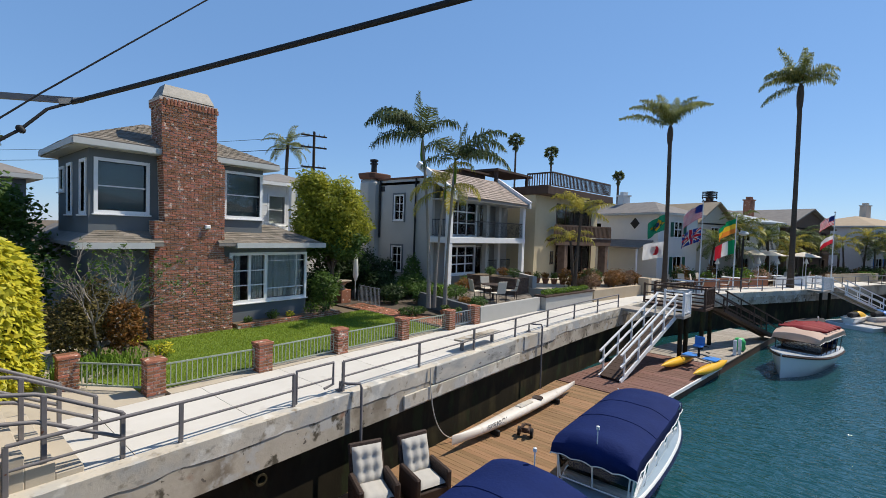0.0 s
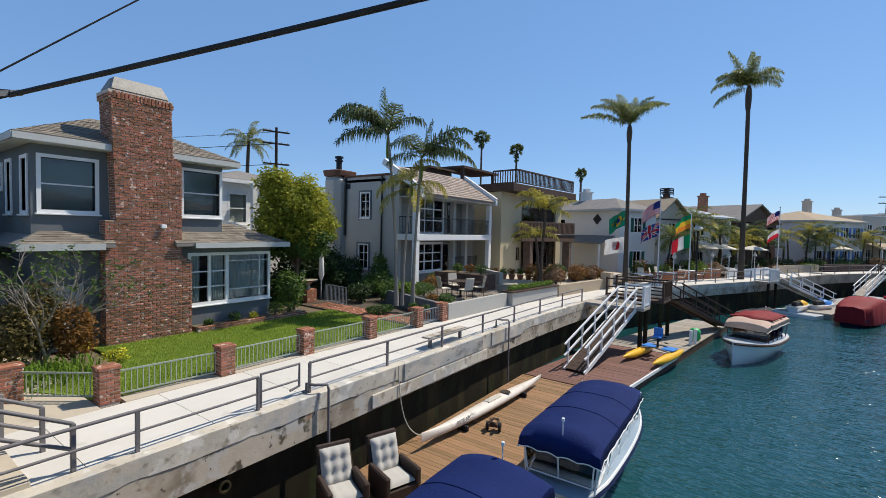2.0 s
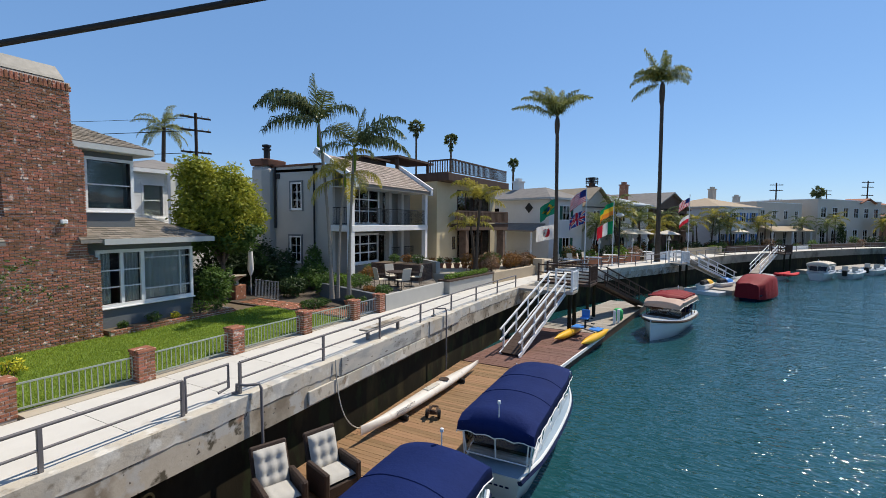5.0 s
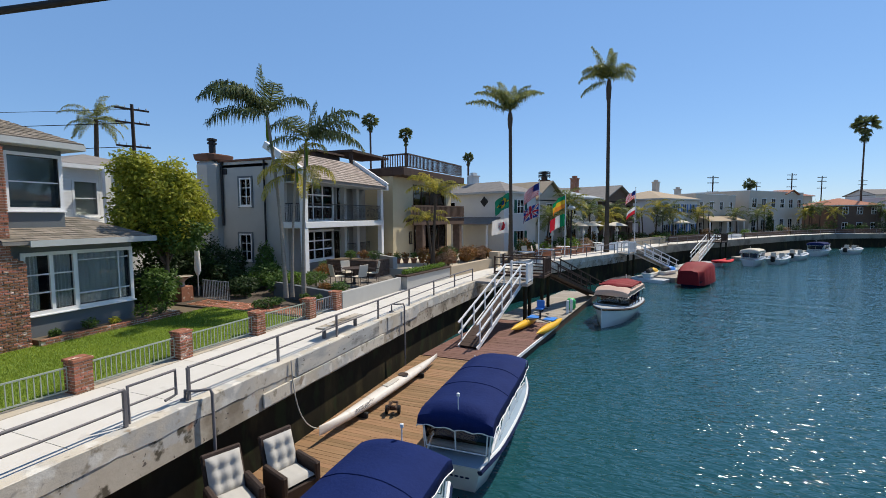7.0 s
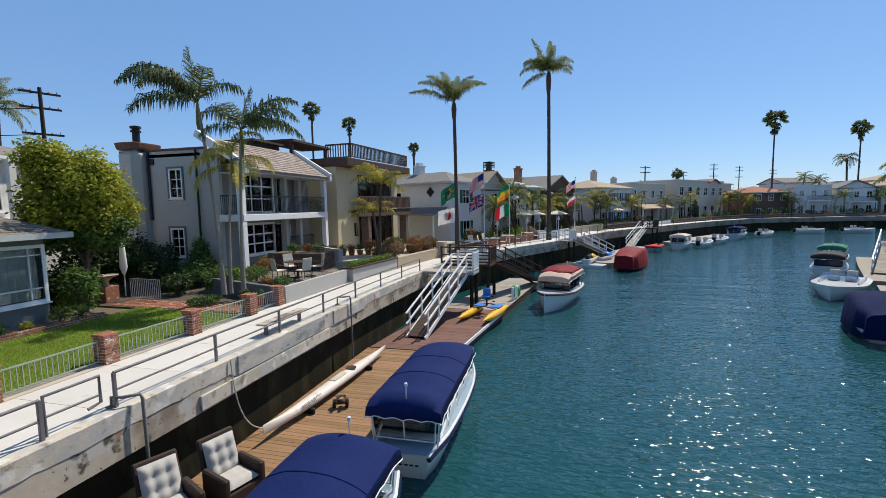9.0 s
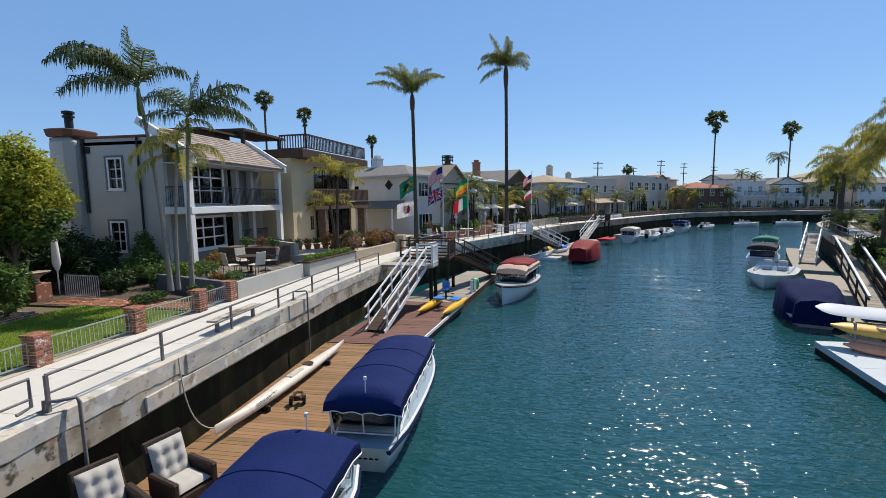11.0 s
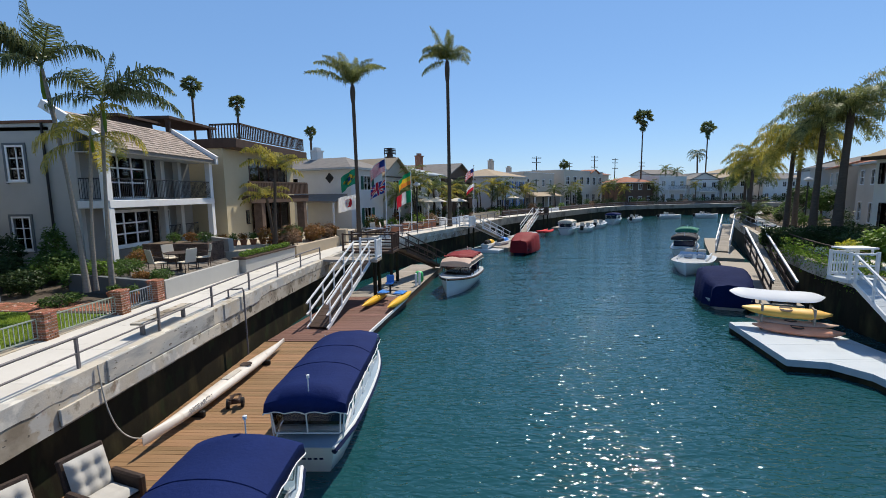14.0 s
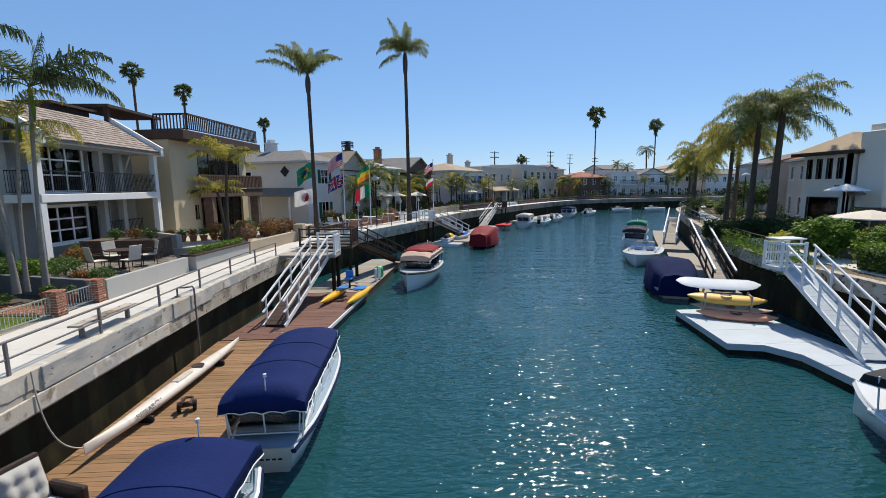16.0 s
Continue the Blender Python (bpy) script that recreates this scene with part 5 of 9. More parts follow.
fan_palm(51.5, 111, 20.5, 1.9, 1)
fan_palm(70.2, 117.3, 18.6, 1.6, 2)
fan_palm(-28, 60, 18.0, 1.05, 4)
fan_palm(-22, 60, 15.5, 0.95, 5)
fan_palm(-12.3, 60, 11.6, 0.7, 6)
fan_palm(-64, 6, 12.3, 1.2, 7)
fan_palm(-72, 4, 12.3, 1.2, 8)
fan_palm(42, 150, 12.0, 1.5, 9)
palm("queen_palm", -36.8, 26.3, 0, 12.3, 0.22, 0.17, palm_mesh(12, 20, 2.9, 1.6, 0.6, n=60, low=-0.3, vee=0.0, hang=1.0, plume=0.4), "frond_pale", "trunk", "queen palm behind the houses", 0.3, 1, "tall palms")

palm("queen_palm", 69.0, 118.6, 0, 12.4, 0.24, 0.18, palm_mesh(41, 18, 3.0, 1.9, 0.7, n=60, low=-0.3, vee=-0.2, hang=1.1, plume=0.4), "frond_dark", "trunk", "feathery palm beside the slim fan palm", 0.4, 3.0, "tall palms")
# small golden palms among the far terraces
gold = palm_mesh(14, 16, 2.0, 1.6, 0.6, n=54, low=-0.2, vee=0.2, hang=0.6)
gold1 = palm_mesh(15, 9, 2.0, 1.7, 0.7, n=54, low=0.0, vee=0.2, hang=0.7)
garden = crown_of(15, [(201, 1.25, 2.3, 1.9), (190, 0.75, 2.0, 1.7), (20, 0.6, 1.8, 0.7), (30, 0.2, 1.6, 1.2), (110, 1.2, 1.9, 1.6), (280, 1.0, 1.9, 1.8), (240, 1.3, 1.7, 1.2), (60, 1.1, 1.8, 1.6)], 0.62, 60, -0.3, 1.2, 0.2, 1.25)
garden1 = crown_of(16, [(201, 0.7, 1.7, 1.9), (185, 1.2, 1.8, 2.0), (215, 0.3, 1.5, 1.4), (20, 0.6, 1.6, 1.9), (30, 1.1, 1.5, 1.9), (110, 1.0, 1.6, 1.8), (280, 0.9, 1.6, 1.9)], 0.5, 60, -0.3, 1.2, 0.2, 1.25)
palm("small_palm", -2.6, 23.9, 0.0, 4.7, 0.12, 0.075, garden, "frond_gold", "trunk", "small garden palm with sparse golden fronds", 0.2, 0.3, "garden palms")
palm("small_palm", -2.75, 24.05, 0.0, 3.15, 0.11, 0.075, garden1, "frond_gold", "trunk", "short garden palm with drooping golden fronds", 0.25, 3.2, "garden palms")
for x, y, h, g in ((4.5, 52.5, 4.2, "frond"), (7.0, 58.5, 3.9, "frond"), (12.2, 66, 4.4, "frond_gold"), (14.5, 68, 3.4, "frond_gold"),
                   (38.7, 98.3, 3.6, "frond_gold"), (40.2, 99.4, 4.3, "frond"), (44.3, 102.2, 3.8, "frond_gold"), (42.6, 103.4, 4.6, "frond_dark"), (56.5, 109.5, 8.2, "frond"), (60.0, 110.6, 7.6, "frond_dark"), (54.0, 107.6, 3.4, "frond"), (71.0, 112.4, 4.4, "frond"), (29.0, 87.5, 3.4, "frond"), (82.0, 114.5, 5.0, "frond_dark"), (3.0, 45.5, 5.0, "frond"), (16, 73, 3.0, "frond")):
    palm("small_palm", x, y, 0.0, h, 0.12, 0.07, gold, g, "trunk", "small garden palm with arching fronds", 0.2, x, "garden palms")

# big queen palms on the right bank
rq = palm_mesh(17, 20, 3.4, 1.9, 0.85, n=90, low=0.0, vee=-0.2, hang=1.1, plume=0.7)
rq2 = palm_mesh(18, 20, 3.1, 1.9, 0.8, n=84, low=-0.15, vee=-0.2, hang=1.1, plume=0.7)
for x, y, h, r, c, g, bend in ((30.0, 27.4, 7.9, 0.3, rq, "frond_pale", 0.5), (29.5, 28.6, 7.6, 0.24, rq2, "frond_pale", 0.4), (29.6, 31.0, 6.2, 0.2, rq2, "frond_gold", 0.3), (33.2, 35.2, 7.0, 0.2, rq, "frond_pale", 0.3),
                               (36.9, 46.5, 6.3, 0.22, rq2, "frond_gold", 0.3), (41.5, 54.0, 5.65, 0.22, rq2, "frond_gold", 0.2), (38.5, 50, 5.0, 0.2, rq2, "frond", 0.2)):
    palm("queen_palm", x, y, 0.0, h, r, r * 0.62, c, g, "trunk", "queen palm with arching fronds on the far bank", bend, 0.6, "right bank palms")
palm("cycad_palm", 36.6, 45.3, 0.0, 0.9, 0.2, 0.18, palm_mesh(21, 34, 2.1, 1.1, 0.42, n=44, low=-0.1), "frond", "trunk", "low bushy palm beside the gangway", 0, 0, "garden palms")

lime = broad_tree("tree", -9.9, 12.75, 0, 1.6, 4.15, (1.85, 1.85, 2.2), 34000, 0.15, "leaf_lime", "round yellow-green tree beside the grey house", 31)
# same leaves as the crown; a darker green paints their self-shading
part("lower_foliage", leaves(leaves(B(), (0.3, 0.2, 2.9), (1.5, 1.6, 1.1), 4500, 0.17, 311, 0.5), (-0.5, -0.9, 2.7), (1.0, 0.9, 0.9), 1800, 0.17, 312, 0.4), M["leaf_green"], lime, "lower crown leaves, their shade put into a darker green")
shrub("shrub", -8.3, 11.3, 0, 0.7, 0.8, 0.9, 1500, 0.14, "leaf_green", "loose green shrub at the house corner", 32)
# shrubs added to darken the ground where the tree's shade falls
shrub("shrub", -9.6, 11.6, 0, 0.9, 0.8, 0.8, 2200, 0.14, "leaf_dark", "dark shrub added for the shade beneath the tree", 52)
shrub("shrub", -11.2, 13.6, 0, 1.1, 1.2, 1.2, 2600, 0.15, "leaf_dark", "dark shrub added for the shade beneath the tree", 53)
shrub("shrub", -11.6, 15.4, 0, 1.2, 1.2, 1.1, 2600, 0.15, "leaf_green", "dark shrub added for the shade beneath the tree", 54)
shrub("shrub", -8.3, 16.6, 0, 0.9, 1.3, 0.7, 1800, 0.14, "leaf_green", "dense dark green shrub by the patio", 33)
shrub("shrub", -6.6, 15.9, 0, 0.8, 1.0, 0.55, 1500, 0.13, "leaf_green", "low green shrub by the patio wall", 34)
shrub("shrub", -10.4, 16.6, 0, 0.9, 0.9, 1.1, 1800, 0.14, "leaf_dark", "dark green shrub against the grey wall", 35)
shrub("shrub", -12.2, 17.0, 0, 0.8, 0.7, 1.3, 1500, 0.14, "leaf_dark", "dark green shrub against the grey wall", 36)
# three more dark ones, added to deepen the shade around the path
shrub("shrub", -9.2, 15.2, 0, 0.9, 1.0, 0.8, 2200, 0.14, "leaf_dark", "dark shrub added for the shade by the garden path", 55)
shrub("shrub", -7.6, 14.6, 0, 0.7, 0.8, 0.5, 1500, 0.12, "leaf_dark", "low dark shrub added for the shade by the path", 56)
shrub("shrub", -10.6, 14.6, 0, 0.8, 0.9, 1.5, 2200, 0.14, "leaf_dark", "tall dark shrub added for the shade at the wall", 57)
shrub("shrub", -9.0, 17.4, 0, 0.6, 0.5, 1.2, 1500, 0.13, "leaf_green", "leafy climber against the grey wall", 58)
shrub("shrub", -5.4, 15.4, 0.4, 0.45, 0.6, 0.4, 800, 0.1, "leaf_bright", "low bright green plant in the planter", 37)
shrub("shrub", -5.0, 13.2, 0.02, 0.6, 0.9, 0.18, 900, 0.09, "leaf_green", "low ground cover beside the path", 38)
# in front of the grey house's left part
M["bare_twig"] = surf("bare_grey_bark", (0.16, 0.14, 0.115), (0.3, 0.27, 0.23), 6, 0.95, 0.4, 40)
bare = thing("shrub", (-6.1, 3.0, 0), "straggly shrub of bare grey branches with few leaves", "shrub")
rnd = random.Random(41)
sparse = B()


def grow(b, p, d, length, r, depth):
    """A crooked branch that forks."""
    pts = [p]
    for _ in range(4):
        d = (d + Vector((rnd.uniform(-0.35, 0.35), rnd.uniform(-0.35, 0.35), rnd.uniform(-0.15, 0.25)))).normalized()
        pts.append(pts[-1] + d * length / 4)
    b.tube(pts, r, 5, r * 0.55, cap=False)
    if depth:
        for k in range(3):
            e = (d + Vector((rnd.uniform(-0.9, 0.9), rnd.uniform(-0.9, 0.9), rnd.uniform(-0.3, 0.5)))).normalized()
            grow(b, pts[rnd.choice((2, 3, 4))], e, length * 0.62, r * 0.5, depth - 1)
    else:
        leaves(sparse, pts[-1], (0.1, 0.1, 0.1), 5, 0.09, rnd.randint(0, 9999), 0.1)


for i in range(6):
    lb = B()
    grow(lb, Vector((rnd.uniform(-0.1, 0.1), rnd.uniform(-0.1, 0.1), 0)), Vector((rnd.uniform(-0.5, 0.5), rnd.uniform(-0.5, 0.5), 1)).normalized(), 1.5, 0.04, 3)
    part("branch", lb, M["bare_twig"], bare, smooth=60)
part("foliage", sparse, M["leaf_green"], bare)
shrub("shrub", -6.5, 3.0, 0, 0.7, 0.6, 1.1, 2400, 0.1, "leaf_bronze", "tall bronze and olive shrub before the wall", 47)
shrub("shrub", -6.0, 3.55, 0, 0.6, 0.55, 0.8, 2200, 0.09, "leaf_rust", "rusty orange shrub before the wall", 42)
shrub("shrub", -6.2, 2.5, 0, 0.8, 0.7, 0.85, 2600, 0.09, "leaf_bronze", "bronze and olive shrub before the wall", 43)
shrub("shrub", -8.6, 1.6, 0, 1.2, 1.2, 1.6, 3000, 0.15, "leaf_green", "tall green shrub beside the house", 44)
shrub("shrub", -9.5, 0.6, 0, 1.5, 1.2, 1.5, 3000, 0.16, "leaf_green", "tall green shrub beside the house", 45)
shrub("shrub", -5.3, 4.15, 0, 0.25, 0.35, 0.2, 350, 0.07, "leaf_yellow", "small yellow-leaved plant beside the lawn", 46)
sp = B()
rnd = random.Random(48)
for _ in range(420):
    x, y = rnd.gauss(0, 0.4), rnd.gauss(0, 0.5)
    a, h = rnd.uniform(0, 6.28), rnd.uniform(0.25, 0.55)
    dx, dy = math.cos(a) * h * 0.5, math.sin(a) * h * 0.5
    wx, wy = -math.sin(a) * 0.014, math.cos(a) * 0.014
    sp.add([(x - wx, y - wy, 0), (x + wx, y + wy, 0), (x + dx * 0.5 + wx, y + dy * 0.5 + wy, h * 0.8), (x + dx * 0.5 - wx, y + dy * 0.5 - wy, h * 0.8), (x + dx * 1.3, y + dy * 1.3, h * 0.6)], [(0, 1, 2, 3), (3, 2, 4)])
stp = solo("strap_leaf_plant", sp, M["leaf_bright"], "clump of strappy bright green leaves", "plant", kind="stuff")
stp.location = (-5.0, 2.75, -0.03)
# yellow-green hedge column at the steps
hedge = thing("hedge", (-4.6, 0.9, 0), "tall clipped yellow-green hedge beside the steps", "hedge")
hb = B()
rnd = random.Random(51)
for i in range(9000):
    z, a = 3.0 * rnd.random() ** 0.8, rnd.uniform(0, 2 * math.pi)
    top_in = (1 - (z / 3.1) ** 5) ** 0.5
    q = 1.0 + 0.12 * noise.noise(Vector((math.cos(a) * 2, math.sin(a) * 2, z * 1.3))) + rnd.uniform(-0.09, 0.03)
    d = Vector((math.cos(a), math.sin(a) * 1.15, 0))
    p = d * (0.85 * top_in * q) + Vector((-0.1, -0.2, z + 0.05))
    t = (d * rnd.uniform(0.1, 0.7) + Vector((rnd.uniform(-0.5, 0.5), rnd.uniform(-0.5, 0.5), rnd.uniform(-1.0, 0.1)))).normalized()
    w = t.cross(d + Vector((0, 0, rnd.uniform(-0.2, 0.9)))).normalized()
    sz = rnd.uniform(0.11, 0.2)
    hb.add([p, p + t * sz * 0.45 + w * sz * 0.3, p + t * sz, p + t * sz * 0.45 - w * sz * 0.3], [(0, 1, 2), (0, 2, 3)])
part("foliage", hb, M["leaf_yellow"], hedge)
# solid dark core paints the shade deep inside the yellow leaves
part("core", B().lathe([(0.3, 0), (0.54, 0.3), (0.57, 1.9), (0.44, 2.6), (0.02, 2.85)], 14), M["leaf_dark"], hedge, "solid core, inner shade put into its dark green", smooth=60)


# ---- docks ----
def planked(name, label, poly_edges, y0, y1, step, mat, th=0.045, gap=0.008, frame_mat="dark_wood", edge=None):
    """A floating dock of planks laid across; poly_edges(y) gives its left and right edge."""
    a, c = poly_edges(y0)
    ob = thing(name, ((a + c) / 2, (y0 + y1) / 2, WATER), label, "dock", "floating docks")
    n = int((y1 - y0) / step)
    for i in range(n):
        ya, yb = y0 + i * (y1 - y0) / n, y0 + (i + 1) * (y1 - y0) / n - gap
        a0, c0 = poly_edges(ya)
        a1, c1 = poly_edges(yb)
        dz = random.uniform(-0.003, 0.003)
        part("plank", B().prism([(a0, ya), (c0, ya), (c1, yb), (a1, yb)], DOCK - th + dz, DOCK + dz), M[mat], ob, world_space=True)
    rings = []
    for i in range(9):
        y = y0 + (y1 - y0) * i / 8
        a, c = poly_edges(y)
        rings.append([(a + 0.03, y, -2.46), (c - 0.03, y, -2.46), (c - 0.03, y, DOCK - th - 0.004), (a + 0.03, y, DOCK - th - 0.004)])
    part("float_frame", B().loft(rings), M[frame_mat], ob, world_space=True)
    if edge:
        rings = []
        for i in range(9):
            y = y0 + (y1 - y0) * i / 8
            c = poly_edges(y)[1]
            rings.append([(c + 0.004, y, -2.1), (c + 0.06, y, -2.1), (c + 0.06, y, DOCK + 0.02), (c + 0.004, y, DOCK + 0.02)])
        part("fender", B().loft(rings), M[edge], ob, "white fender strip", world_space=True)
    return ob


planked("dock", "floating dock of warm weathered timber planks", lambda y: (0.3, 3.35 + 0.0 * y), 0.5, 15.6, 0.14, "deck")
planked("dock", "floating dock of red-brown planks with white fender", lambda y: (0.35 + 0.1 * (y - 15.7) + 0.01 * (y - 15.7) ** 2, 3.76 + 0.14 * (y - 15.7)), 15.7, 22.6, 0.14, "deck_red", edge="white")
planked("dock", "grey weathered plank dock beyond the red-brown one", lambda y: (1.3 + 0.25 * (y - 22.7), 4.74 + 0.145 * (y - 22.7)), 22.7, 33, 0.16, "deck_grey")


def gangway(top, bottom, width, mat, deckmat, label, rails=0.95, lower=0.5, landing=None):
    """A sloping footbridge with tube rails on both sides."""
    t, q = Vector(top), Vector(bottom)
    ob = thing("gangway", tuple((t + q) / 2), label, "gangway", "gangways")
    d = (q - t)
    s = d.cross(Vector((0, 0, 1))).normalized() * width / 2
    k = int(d.length / 0.25)
    for i in range(k):
        p = t + d * ((i + 0.5) / k)
        part("tread", B().beam(p - d * (0.5 / k - 0.001), p + d * (0.5 / k - 0.001), width - 0.07, 0.035), M[deckmat], ob, world_space=True)
    for sg in (-1, 1):
        o = s * sg
        part("stringer", B().beam(t + o + Vector((0, 0, -0.06)), q + o + Vector((0, 0, -0.06)), 0.06, 0.16), M[mat], ob, world_space=True)
        for h in (rails, lower):
            part("rail", B().beam(t + o + Vector((0, 0, h)), q + o + Vector((0, 0, h)), 0.07, 0.06), M[mat], ob, world_space=True)
        for i in range(5):
            p = t + o + d * ((i + 0.15) / 4.4)
            part("post", B().beam(p, p + Vector((0, 0, rails)), 0.06, 0.06), M[mat], ob, world_space=True)
    return ob


def gate_stand(m, w, d, mat, deckmat, label, h=1.0, piles=True, near_side=True):
    """A landing on posts with railings and a gate, in the frame m (x along, -y out over the water)."""
    c = m @ Vector((w / 2, -d / 2, 0))
    ob = thing("landing", tuple(c), label, "landing", "landings")
    part("floor", B(m).box(0, w, -d, 0.0, -0.1, 0.03, 0.01), M[deckmat], ob, world_space=True)
    back = -0.1 if near_side else -d + 1.15
    for x, y in ((0.05, -d + 0.05), (w - 0.05, -d + 0.05), (0.05, back), (w - 0.05, back)) if near_side else ((0.05, -d + 0.05), (w - 0.05, -d + 0.05), (w - 0.05, back)):
        part("post", B(m).box(x - 0.05, x + 0.05, y - 0.05, y + 0.05, 0.03, h + 0.08, 0.01), M[mat], ob, world_space=True)
    for x in (0.05, w - 0.05) if near_side else (w - 0.05,):
        for z in (h, h * 0.55, 0.15):
            part("rail", B(m).box(x - 0.03, x + 0.03, -d + 0.1, back - 0.05, z - 0.035, z + 0.035), M[mat], ob, world_space=True)
    for z in (h, 0.15):
        part("rail", B(m).box(0.1, w - 0.1, -d + 0.02, -d + 0.08, z - 0.035, z + 0.035), M[mat], ob, world_space=True)
    for i in range(int(w / 0.12)):
        x = 0.1 + i * 0.12
        part("slat", B(m).box(x, x + 0.03, -d + 0.03, -d + 0.07, 0.18, h - 0.04), M[mat], ob, world_space=True)
    for x in (0.1, w - 0.1) if piles else ():
        part("support_post", B(m).cyl(x, -d + 0.15, -3.2, -0.1, 0.1, 10), M["pile"], ob, world_space=True)
    return ob


gangway((2.52, 22.3, 0.0), (1.78, 17.1, DOCK + 0.08), 0.85, "white", "dark_wood", "white-railed gangway sloping down to the dock")
gate_stand(LW.stand(22.3, 0.0), 1.1, 3.0, "white", "deck_grey", "white gated landing above the gangway", near_side=False)
gangway((3.9, 26.6, 0.0), (6.1, 31.4, DOCK + 0.08), 0.9, "dark_wood", "dark_wood", "dark timber gangway down to the grey dock")
gate_stand(LW.stand(25.6, 0.0), 1.6, 3.1, "dark_wood", "dark_wood", "dark timber landing with railings")
gangway((9.3, 43.4, 0.0), (12.6, 48.4, DOCK + 0.08), 0.9, "white", "deck_grey", "white gangway further along the canal")
gate_stand(LW.stand(LW.near(8.4, 42.8), 0.0), 1.4, 1.2, "white", "deck_grey", "white landing above a far gangway")
gangway((18.6, 65.5, 0.0), (15.8, 58.3, DOCK + 0.08), 0.9, "white", "deck_grey", "white gangway further along the canal")
gate_stand(LW.stand(LW.near(17.2, 66.2), 0.0), 1.6, 1.6, "dark_wood", "dark_wood", "dark timber landing above a far gangway")
gangway((19.2, 68.0, 0.0), (23.0, 74.5, DOCK + 0.08), 0.9, "dark_wood", "dark_wood", "dark gangway further along the canal")
for s0, s1, d0, d1, mt in ((46, 56, -2.2, -4.6, "deck_grey"), (56, 64, -1.6, -4.0, "gelcoat"), (72, 92, -1.6, -3.8, "deck_grey")):
    o = LW.at((s0 + s1) / 2, -3)
    solo("dock", strip(LW, s0, s1, d0, d1, -2.46, DOCK), M[mt], "low floating dock beneath the far sea wall", "dock", "floating docks")


# ---- boats ----
def hull_rings(length, beam, sheer, bow_rise, depth=0.35, n=18, full=0.62, stern=0.86, rake=0.35):
    """Cross sections from stern (y = 0) to bow, with the waterline at z = 0."""
    rings = []
    for i in range(n + 1):
        u = i / n
        hw = beam / 2 * (stern + (1 - stern) * math.sin(min(1, u / 0.45) * math.pi / 2)) if u < 0.45 else beam / 2 * max(0.02, 1 - ((u - 0.45) / 0.55) ** (1 / (1 - full)))
        hw *= 0.78 + 0.22 * min(1, u / 0.06) ** 0.5
        zs = sheer + bow_rise * u ** 2.2
        kd = -depth * (1 - u**6 * 0.9)
        ring = []
        for v in (-1, -0.96, -0.85, -0.6, -0.25, 0.25, 0.6, 0.85, 0.96, 1):
            z = zs + (kd - zs) * (1 - abs(v) ** 3.2)
            ring.append((hw * v * (1.0 if abs(v) > 0.9 else 0.97), length * u - rake * (1 - u) * max(0, (z - kd) / (zs - kd)) * (1 if i == 0 else 0), z))
        rings.append(ring)
    return rings


